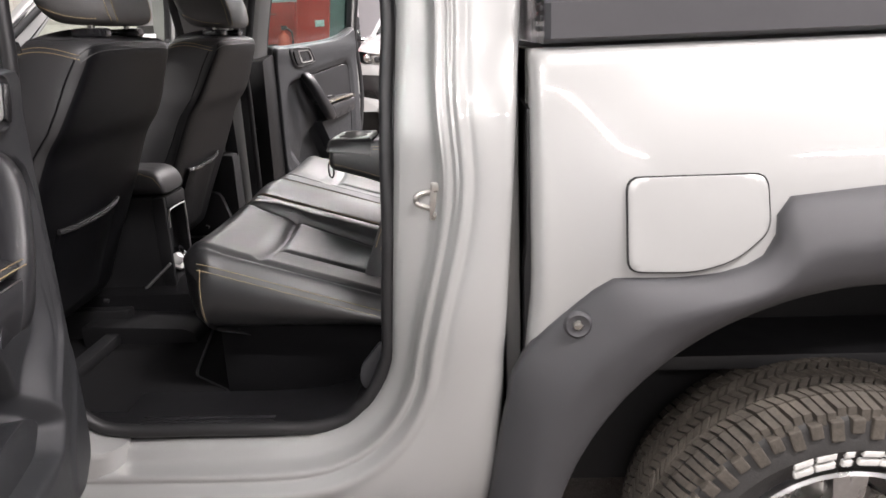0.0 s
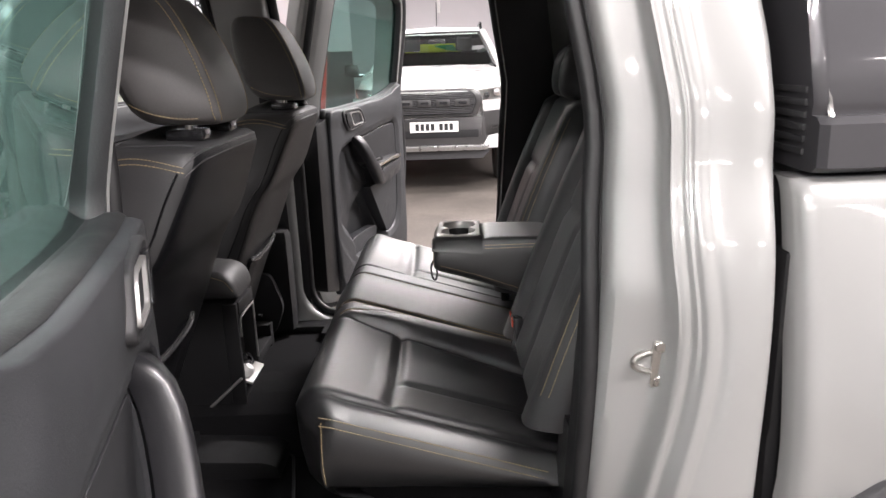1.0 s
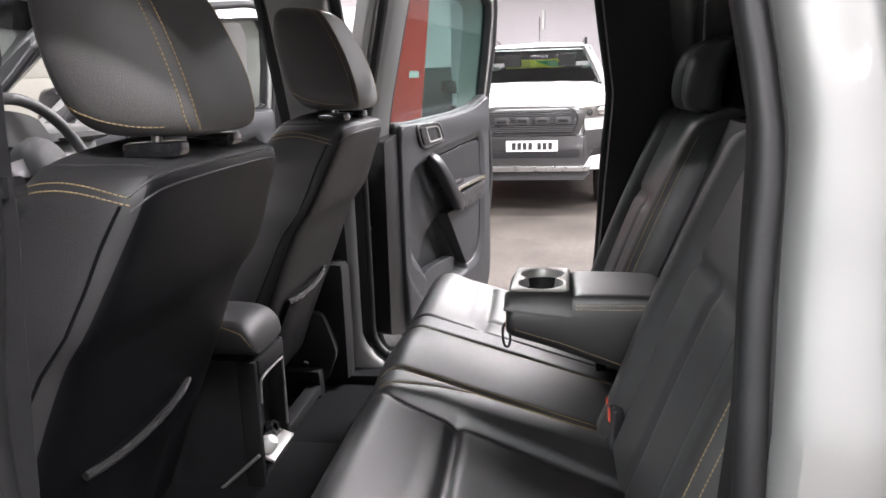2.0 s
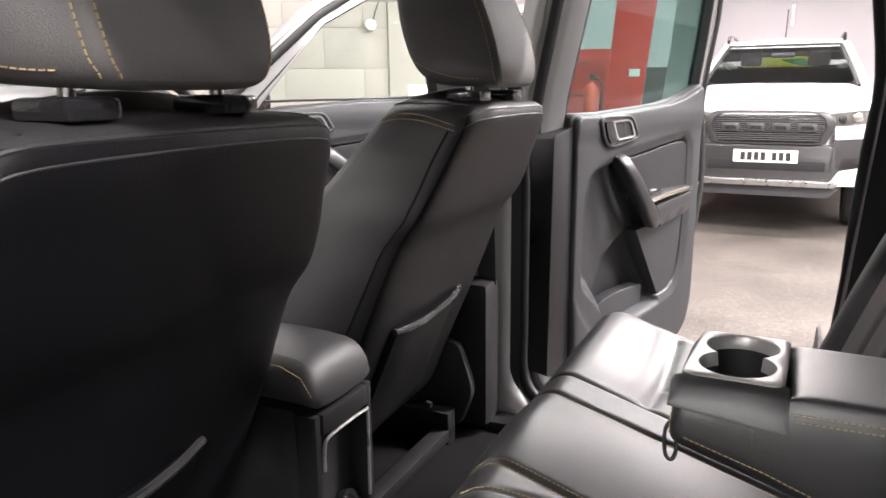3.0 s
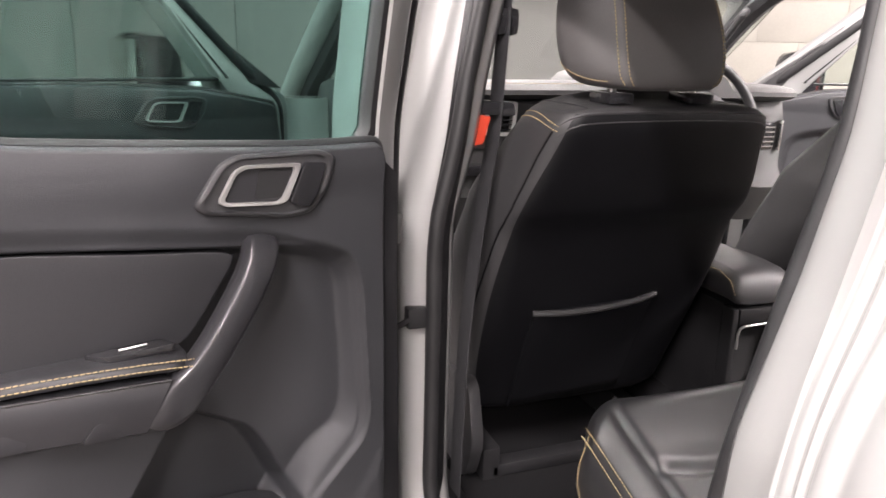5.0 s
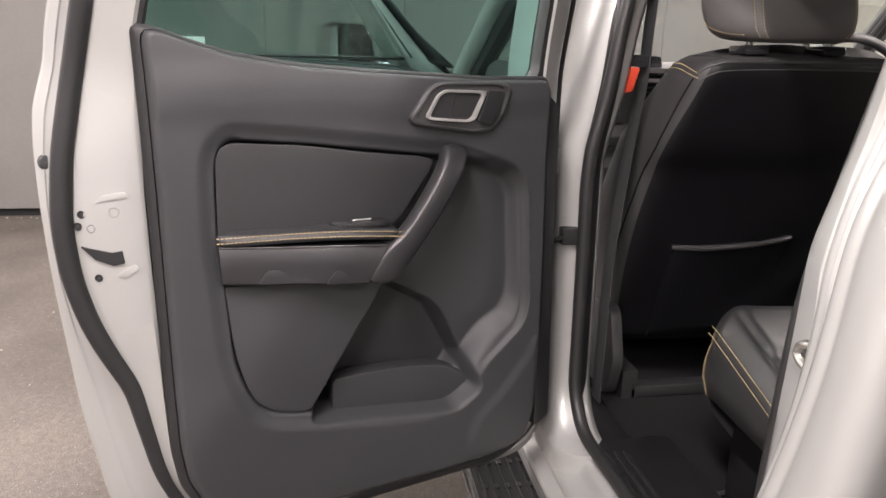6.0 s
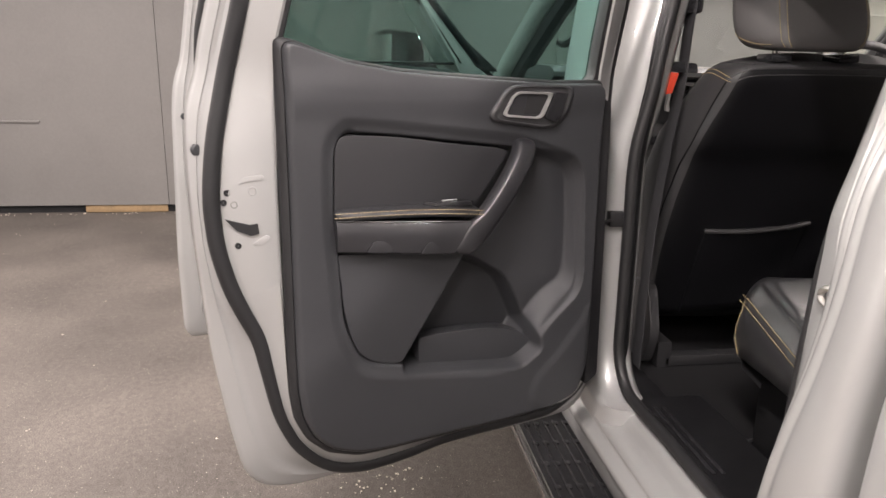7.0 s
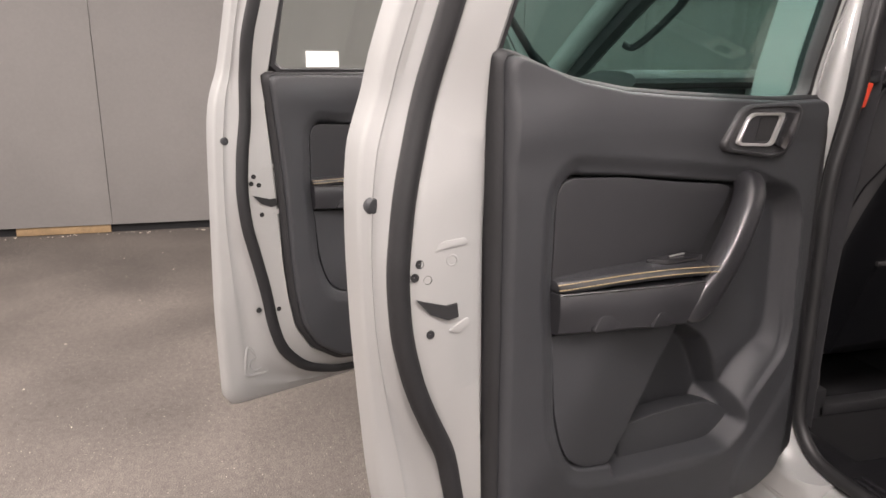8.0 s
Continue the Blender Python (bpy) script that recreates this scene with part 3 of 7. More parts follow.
def cab_shell():
    # roof
    rings = []
    for x in np.linspace(-1.48, 0.13, 12):
        e = 0.03 * ((x + 0.6) / 0.9) ** 2
        rings.append([(x, y, 1.865 - 0.045 * (abs(y) / 0.74) ** 3 - e) for y in np.linspace(-0.74, 0.74, 15)] + [(x, y, 1.84 - 0.03 * (abs(y) / 0.74) ** 3 - e) for y in np.linspace(0.74, -0.74, 15)])
    part("roof", loft(rings), SILVER, truck)
    rings = []
    for x in np.linspace(-1.46, 0.10, 10):
        e = 0.03 * ((x + 0.6) / 0.9) ** 2
        rings.append([(x, y, 1.83 - 0.025 * (abs(y) / 0.70) ** 3 - e) for y in np.linspace(-0.70, 0.70, 13)] + [(x, y, 1.815 - 0.025 * (abs(y) / 0.70) ** 3 - e) for y in np.linspace(0.70, -0.70, 13)])
    part("headliner", loft(rings), HEADLINER, truck, "pale grey fabric headliner")
    part("cabin_floor", box(-2.1, 0.117, -0.74, 0.74, 0.56, 0.605, 0.01), CARPET, truck, "black cabin carpet")
    part("tunnel", loft([[(x, -0.04 + y, z) for y, z in ((-0.16, 0.6), (-0.12, 0.70), (-0.06, 0.73), (0.06, 0.73), (0.12, 0.70), (0.16, 0.6))] for x in (-2.0, -0.55)]), CARPET, truck, "black carpeted tunnel")
    k = box(0.135, 0.165, -0.78, 0.78, 0.56, 1.345, 0.01)
    box(0.135, 0.160, -0.66, -0.55, 1.345, 1.78, bm=k)
    box(0.135, 0.160, 0.55, 0.66, 1.345, 1.78, bm=k)
    box(0.130, 0.155, -0.6, 0.6, 1.70, 1.79, bm=k)
    part("rear_wall", k, SILVER, truck)
    part("rear_trim", box(0.118, 0.133, -0.72, 0.72, 0.6, 1.36, 0.006), RUBBER, truck, "charcoal rear bulkhead trim")
    g = part("rear_window", box(0.138, 0.144, -0.55, 0.55, 1.345, 1.70), GLOSS, truck, "dark privacy glass")
    g.visible_shadow = False
    # windscreen
    rings = []
    for z, x, h in ((1.20, -2.30, 0.78), (1.35, -2.08, 0.76), (1.55, -1.78, 0.71), (1.74, -1.50, 0.66)):
        rings.append([(x - 0.10 * (1 - (y / h) ** 2), y, z) for y in np.linspace(-h, h, 11)] + [(x - 0.006 - 0.10 * (1 - (y / h) ** 2), y, z) for y in np.linspace(h, -h, 11)])
    g = part("windscreen", loft(rings), CLEAR, truck)
    g.visible_shadow = False
    part("mirror", box(-1.52, -1.49, -0.17, 0.09, 1.60, 1.67, 0.012), GLOSS, truck, "black interior rear-view mirror")
    part("sun_visor", box(-1.50, -1.20, -0.62, -0.22, 1.70, 1.715, 0.006), HEADLINER, truck)
    part("sun_visor", box(-1.50, -1.20, 0.18, 0.60, 1.70, 1.715, 0.006), HEADLINER, truck)
    # dashboard
    prof = [(-2.28, 1.16), (-2.22, 1.27), (-2.05, 1.36), (-1.85, 1.388), (-1.70, 1.385), (-1.645, 1.378), (-1.622, 1.366), (-1.62, 1.352), (-1.645, 1.342), (-1.68, 1.335), (-1.66, 1.26), (-1.66, 1.12), (-1.62, 1.05), (-1.70, 0.92), (-1.9, 0.88), (-2.2, 0.9)]
    rings = [[(x + (0.05 if abs(y) > 0.6 else 0) - 0.04 * math.cos(y * 1.9), y, z) for x, z in prof] for y in np.linspace(-0.76, 0.76, 17)]
    dash = part("dashboard", loft(rings), DASH, truck, "charcoal dashboard with a soft top")
    # raised hood over the dials
    rings = [[(x, 0.34 + dy * (1 - 0.2 * (x + 1.95) / 0.3), 1.37 + 0.07 * (1 - (dy / 0.25) ** 2) ** 0.5 if abs(dy) < 0.25 else 1.37) for dy in np.linspace(-0.25, 0.25, 13)] + [(x, 0.34 + dy, 1.345) for dy in np.linspace(0.24, -0.24, 13)] for x in (-1.62, -1.75, -1.9, -2.05)]
    part("instrument_hood", loft(rings), DASH, dash)
    def edge(y, o, z):
        return (-1.70 + o + (0.05 if abs(y) > 0.6 else 0) - 0.04 * math.cos(y * 1.9), y, z)
    part("stitching", stitches([[edge(y, 0.035, 1.3838) for y in np.linspace(-0.58, 0.12, 24)]], 0.007, 0.001), STITCH, dash, "tan thread stitching")["kind"] = "stuff"
    part("dash_band", loft([[edge(y, o, z) for o, z in ((0.0, 1.332), (0.052, 1.330), (0.060, 1.322), (0.058, 1.20), (0.05, 1.19), (0.0, 1.19))] for y in np.linspace(-0.58, 0.12, 15)]), TRIM2, dash, "charcoal lower dashboard band")
    for y in (-0.275, 0.10):
        f = rounded([(y - 0.052, 1.232), (y + 0.040, 1.232), (y + 0.050, 1.333), (y - 0.046, 1.333)], 0.010, 3)
        part("vent_frame", shell([(f, -1.668), (f, -1.648), (grown(f, (y, 1.283), 0.80), -1.650), (grown(f, (y, 1.283), 0.78), -1.675)], "x", (y, 1.283), caps=False, n=40), SATIN, dash, "satin silver vent frame")
        part("vent", box(-1.70, -1.674, y - 0.042, y + 0.040, 1.24, 1.328), SHADE_BLACK, dash)
        for z in np.linspace(1.250, 1.318, 6):
            part("vent_slat", box(-1.676, -1.656, y - 0.039, y + 0.038, z - 0.0015, z + 0.0015), GLOSS, dash)
    for y in (-0.58, 0.66):
        k = box(-1.655, -1.61, y - 0.07, y + 0.07, 1.17, 1.27, 0.02)
        part("vent", k, GLOSS, dash, "black air vent with slats")
        k = bmesh.new()
        for i in range(5):
            box(-1.625, -1.60, y - 0.055, y + 0.055, 1.185 + 0.016 * i, 1.189 + 0.016 * i, bm=k)
        box(-1.62, -1.598, y + 0.075, y + 0.085, 1.17, 1.275, 0.004, bm=k)
        part("vent_slats", k, CHROME, dash)
    part("glove_strip", box(-1.67, -1.61, -0.70, -0.15, 1.12, 1.15, 0.008), GLOSS, dash)
    part("screen", box(-1.66, -1.60, -0.18, 0.08, 1.12, 1.26, 0.01), GLOSS, dash, "dark infotainment screen")
    # steering wheel
    c = Matrix.Translation((-1.51, 0.34, 1.295)) @ Matrix.Rotation(radians(-112), 4, "Y")
    k = tube([(0.188 * math.cos(a), 0.188 * math.sin(a), 0) for a in np.linspace(0, 2 * math.pi, 49)[:-1]], 0.0155, 12, closed=True, m=c)
    w = part("steering_wheel", k, LEATHER, truck, "black leather steering wheel")
    k = lathe([(0.001, -0.045), (0.04, -0.043), (0.066, -0.034), (0.078, -0.015), (0.072, 0.03), (0.001, 0.03)], (0, 0, 0), "z", 28)
    bmesh.ops.transform(k, matrix=c, verts=k.verts)
    part("hub", k, TRIM, w)
    for a in (90, 180, 270):
        k = slab(rounded([(0.06, -0.026), (0.185, -0.013), (0.185, 0.013), (0.06, 0.026)], 0.006, 3), "z", -0.020, -0.004, 0.004)
        bmesh.ops.transform(k, matrix=c @ Matrix.Rotation(radians(a), 4, "Z"), verts=k.verts)
        part("spoke", k, TRIM if a == 180 else GUNMETAL, w)
    part("column", tube([(-1.53, 0.34, 1.285), (-1.72, 0.34, 1.215)], 0.045, 12), TRIM, w, "charcoal steering column shroud")


cab_shell()
part("belt_anchor", slab(rounded([(-0.150, 0.752), (-0.112, 0.800), (-0.098, 0.800), (-0.100, 0.735), (-0.118, 0.700), (-0.146, 0.700), (-0.156, 0.722)], 0.010, 4), "y", -0.758, -0.742, 0.006), TRIM, truck, "charcoal plastic belt anchor cover")
part("heater_duct", slab(rounded([(-0.98, 0.604), (-0.668, 0.604), (-0.672, 0.640), (-0.70, 0.652), (-0.98, 0.665)], 0.012, 3), "y", -0.30, -0.17, 0.008), RUBBER, truck, "black plastic duct cover on the floor")


# ---------------------------------------------------------------- doors
BELT = 1.385
REAR_OUT = [(0.0, 1.78), (0.0, 0.70), (0.02, 0.65), (0.06, 0.628), (0.121, 0.622), (0.249, 0.619), (0.381, 0.615), (0.505, 0.609), (0.60, 0.603), (0.709, 0.597), (0.767, 0.608), (0.80, 0.645), (0.820, 0.735), (0.843, 0.88), (0.853, 1.0), (0.860, 1.09), (0.864, 1.2), (0.863, 1.28), (0.858, 1.33), (0.848, 1.36), (0.838, 1.39), (0.832, 1.43), (0.815, 1.50), (0.79, 1.60), (0.745, 1.74), (0.70, 1.80), (0.62, 1.815), (0.03, 1.815)]
REAR_SEAL = [(0.03, 1.76), (0.035, 0.75), (0.06, 0.70), (0.12, 0.675), (0.40, 0.664), (0.50, 0.645), (0.585, 0.639), (0.651, 0.656), (0.705, 0.708), (0.738, 0.781), (0.756, 0.869), (0.768, 0.93), (0.793, 0.98), (0.814, 1.03), (0.832, 1.10), (0.837, 1.18), (0.827, 1.27), (0.811, 1.34), (0.797, 1.40), (0.778, 1.48), (0.75, 1.62), (0.70, 1.74), (0.66, 1.78), (0.60, 1.79), (0.05, 1.79)]
REAR_TRIM = [(0.080, 1.359), (0.084, 1.244), (0.082, 1.078), (0.081, 0.891), (0.086, 0.781), (0.106, 0.721), (0.167, 0.701), (0.259, 0.694), (0.419, 0.690), (0.533, 0.685), (0.598, 0.686), (0.66, 0.706), (0.698, 0.74), (0.718, 0.78), (0.725, 0.834), (0.726, 0.935), (0.726, 1.033), (0.727, 1.218), (0.728, 1.347), (0.730, 1.438), (0.70, 1.434), (0.655, 1.418), (0.611, 1.405), (0.518, 1.391), (0.418, 1.384), (0.311, 1.378), (0.196, 1.372), (0.09, 1.373)]
REAR_FACE = [(0.092, 1.352), (0.094, 1.244), (0.092, 1.078), (0.092, 0.891), (0.097, 0.79), (0.118, 0.738), (0.172, 0.718), (0.259, 0.711), (0.419, 0.707), (0.533, 0.703), (0.595, 0.705), (0.645, 0.721), (0.675, 0.746), (0.694, 0.79), (0.702, 0.85), (0.704, 0.935), (0.705, 1.033), (0.705, 1.218), (0.706, 1.347), (0.709, 1.426), (0.693, 1.424), (0.652, 1.410), (0.609, 1.397), (0.518, 1.383), (0.418, 1.376), (0.311, 1.370), (0.196, 1.364), (0.10, 1.364)]
REAR_OPEN = [(0.722, 1.426), (0.712, 1.47), (0.695, 1.55), (0.655, 1.69), (0.63, 1.735), (0.58, 1.755), (0.13, 1.765), (0.092, 1.74), (0.088, 1.364), (0.2, 1.364), (0.311, 1.370), (0.418, 1.376), (0.518, 1.383), (0.611, 1.397), (0.667, 1.411)]
RECESS = [(0.641, 1.249), (0.635, 1.275), (0.616, 1.291), (0.521, 1.283), (0.42, 1.271), (0.311, 1.258), (0.253, 1.253), (0.187, 1.242), (0.149, 1.225), (0.132, 1.192), (0.119, 0.991), (0.128, 0.955), (0.203, 0.894), (0.234, 0.862), (0.283, 0.833), (0.326, 0.829), (0.509, 0.856), (0.572, 0.868), (0.598, 0.885), (0.616, 0.919), (0.63, 0.964), (0.637, 1.083), (0.643, 1.136)]
BOTTLE = [(0.40, 1.060), (0.358, 1.045), (0.316, 1.022), (0.279, 1.000), (0.258, 0.968), (0.216, 0.878), (0.205, 0.845), (0.256, 0.812), (0.52, 0.842)]
SPEAKER = [(0.095, 0.93), (0.11, 0.90), (0.17, 0.83), (0.22, 0.79), (0.235, 0.74), (0.20, 0.705), (0.13, 0.705), (0.10, 0.74), (0.092, 0.82)]
INSERT = [(0.637, 1.263), (0.629, 1.279), (0.613, 1.284), (0.52, 1.278), (0.418, 1.264), (0.32, 1.253), (0.302, 1.247), (0.306, 1.234), (0.358, 1.161), (0.385, 1.144), (0.640, 1.150)]
CARD = [(0.635, 1.081), (0.385, 1.062), (0.515, 0.862), (0.566, 0.870), (0.598, 0.892), (0.613, 0.925), (0.626, 0.975)]
LIP = [(0.47, 0.896), (0.40, 0.898), (0.337, 0.896), (0.276, 0.889), (0.237, 0.873), (0.212, 0.850), (0.268, 0.818), (0.47, 0.838)]
BAR_LEFT = [(0.290, 1.276), (0.295, 1.253), (0.324, 1.213), (0.362, 1.161), (0.385, 1.139), (0.402, 1.132), (0.420, 1.101), (0.435, 1.075)]
BAR_RIGHT = [(0.243, 1.270), (0.256, 1.240), (0.288, 1.194), (0.332, 1.136), (0.364, 1.096), (0.381, 1.077), (0.398, 1.069), (0.412, 1.069)]


def sdf(u, z, poly):
    """Distance from an outline, negative inside."""
    P, Q = np.array(poly), np.roll(np.array(poly), -1, 0)
    best, inside = np.full(u.shape, 9.0), np.zeros(u.shape, bool)
    for (ax, az), (bx, bz) in zip(P, Q):
        ex, ez = bx - ax, bz - az
        t = np.clip(((u - ax) * ex + (z - az) * ez) / (ex * ex + ez * ez + 1e-12), 0, 1)
        best = np.minimum(best, np.hypot(u - ax - t * ex, z - az - t * ez))
        cross = (az > z) != (bz > z)
        inside ^= cross & (u < ex * (z - az) / (ez if abs(ez) > 1e-12 else 1e-12) + ax)
    return np.where(inside, -best, best)


def moulded(u, z):
    """Relief of the door board over its flat level: shouldered recess, bottle well, speaker bulge."""
    d = sdf(u, z, rounded(RECESS, 0.02, 3))
    hinge = ease(u, 0.30, 0.17)
    h = -0.008 * ease(d, 0.026 - 0.020 * hinge, 0.001)
    corner = np.exp(-((u - 0.165) / 0.06) ** 2 - ((z - 0.915) / 0.07) ** 2)
    wall = 0.013 + 0.045 * corner + 0.012 * hinge
    deep = ease(d, 0.001, -wall)
    h -= deep * (0.043 - 0.016 * hinge * ease(z, 0.90, 1.0))
    h += 0.0028 * np.exp(-((d - 0.003) / 0.003) ** 2) * hinge
    h -= 0.0022 * np.exp(-((d + 0.006) / 0.0018) ** 2) * hinge * ease(z, 0.90, 0.98)
    h -= 0.045 * ease(sdf(u, z, rounded(BOTTLE, 0.02, 3)), 0.003, -0.016)
    h += 0.005 * ease(sdf(u, z, rounded(SPEAKER, 0.02, 3)), 0.010, -0.012) * ease(d, 0.002, 0.02)
    h += 0.004 * ease(z, 1.30, 1.345) * ease(z, 1.40, 1.355)
    return h


def lean(z):
    """How far the window frame leans inwards above the waist."""
    v = z - BELT
    return 0.27 * (0.5 * (v + math.sqrt(v * v + 0.0009)) - 0.0)


def stitched(door, name, pts):
    ob = part(name, stitches(pts), STITCH, door, "tan thread stitching")
    ob["kind"] = "stuff"
    return ob


def between(a, b, f):
    return [(p[0] + (q[0] - p[0]) * f, p[1] + (q[1] - p[1]) * f) for p, q in zip(a, b)]


def door_shell(door, k, out, seal, trim, opening, c, glass_mat, n=240):
    """The pressed steel of a door and its window frame, the seal round it, the outer panel and the glass."""
    upper = [p for p in opening if p[1] > BELT + 0.03]
    inner = [p for p in trim if p[1] < BELT - 0.04] + upper
    inner.sort(key=lambda p: math.atan2(p[1] - c[1], p[0] - c[0]))
    po, ps, pi = polar(rounded(out, 0.03, 4), c, n), polar(rounded(seal, 0.03, 4), c, n), polar(inner, c, n)

    def ring(f, w, shrink=1.0):
        o = between(po, ps, f) if f <= 1 else between(ps, pi, f - 1)
        return [to3("y", p, q, k(w + lean(q))) for p, q in grown(o, c, shrink)]
    prof = [(0.0, -0.05), (0.0, -0.014), (0.04, -0.006), (0.12, -0.002), (0.30, 0.003), (0.36, 0.007), (0.42, 0.006), (0.60, 0.010), (0.68, 0.020), (0.82, 0.024), (0.92, 0.030), (1.05, 0.040), (1.18, 0.050), (1.26, 0.0545), (1.90, 0.071), (1.97, 0.068), (2.0, 0.055)]
    rings = [ring(f, w) for f, w in prof] + [ring(2.0, 0.02, 0.985), ring(2.0, -0.045, 0.985), ring(0.0, -0.05)]
    kk = loft(rings, caps=False)
    bmesh.ops.remove_doubles(kk, verts=kk.verts, dist=1e-6)
    bmesh.ops.recalc_face_normals(kk, faces=kk.faces)
    me = bpy.data.meshes.new("door_shell")
    kk.to_mesh(me)
    kk.free()
    me.materials.append(SILVER)
    me.polygons.foreach_set("use_smooth", [True] * len(me.polygons))
    me.set_sharp_from_angle(angle=radians(45))
    door.data = me
    low = [p for p in out if p[1] < BELT]
    low.sort(key=lambda p: math.atan2(p[1] - c[1] + 0.1, p[0] - c[0]))
    part("outer_panel", slab(rounded(grown(low, c, 0.995), 0.01, 3), "y", k(-0.050), k(-0.040), 0.003), SILVER, door)
    path = [Vector(to3("y", p, q, k(0.044 - 0.02 * max(0, min(1, (0.16 - p) / 0.08)) + lean(q)))) for p, q in polar(rounded(seal, 0.03, 4), c, 180)]
    part("weather_seal", tube(path, 0.0145, 10, closed=True, up=(0, 1, 0)), RUBBER, door, "thick black rubber door seal")
    cw = (c[0], 1.57)
    wn = polar(opening, cw, 144)

    def wring(f, w):
        return [to3("y", p, q, k(w + lean(q))) for p, q in grown(wn, cw, f)]
    part("window_seal", loft([wring(1.02, 0.056), wring(1.012, 0.068), wring(0.985, 0.068), wring(0.967, 0.058), wring(0.967, 0.040), wring(1.01, 0.02)], caps=False), RUBBER, door, "black rubber window channel")
    g = part("window_glass", loft([wring(0.99, 0.044), wring(0.99, 0.048)]), glass_mat, door, "side window glass")
    g.visible_shadow = False


def door_card(door, k, trim, face, c, w0, back, n=480, m=150):
    """The moulded board; back(u) turns a place on this door into one on the shorter rear door."""
    pt, pf = polar(rounded(trim, 0.012, 3), c, n), polar(rounded(face, 0.015, 3), c, n)
    part("board_edge", loft([[to3("y", p, q, k(w)) for p, q in o] for o, w in ((grown(pt, c, 0.99), 0.050), (grown(pt, c, 1.004), 0.070), (grown(pt, c, 1.004), 0.084), (between(pt, pf, 0.25), 0.091), (between(pt, pf, 0.45), 0.0925), (between(pt, pf, 0.52), 0.090))], caps=False), RUBBER, door, "black ribbed edge of the board", smooth=60)
    T, R = np.array(between(pt, pf, 0.50)), np.array(pf)
    C = np.array(c)
    rings = [[to3("y", p, q, k(0.086)) for p, q in T], [to3("y", p, q, k(0.098)) for p, q in T + (R - T) * 0.15], [to3("y", p, q, k(w0 - 0.004)) for p, q in T + (R - T) * 0.55]]
    G = np.stack([C + (R - C) * f for f in np.linspace(1.0, 0.001, m)])
    H = moulded(back(G[..., 0]), G[..., 1]) - 0.002 * np.exp(-np.linspace(0, 12, m))[:, None]
    rings += [[to3("y", p, q, k(w0 + h)) for (p, q), h in zip(row, hs)] for row, hs in zip(G, H)]
    return part("trim_board", loft(rings, caps=False), TRIM, door, "dark grey moulded door trim board", smooth=70)


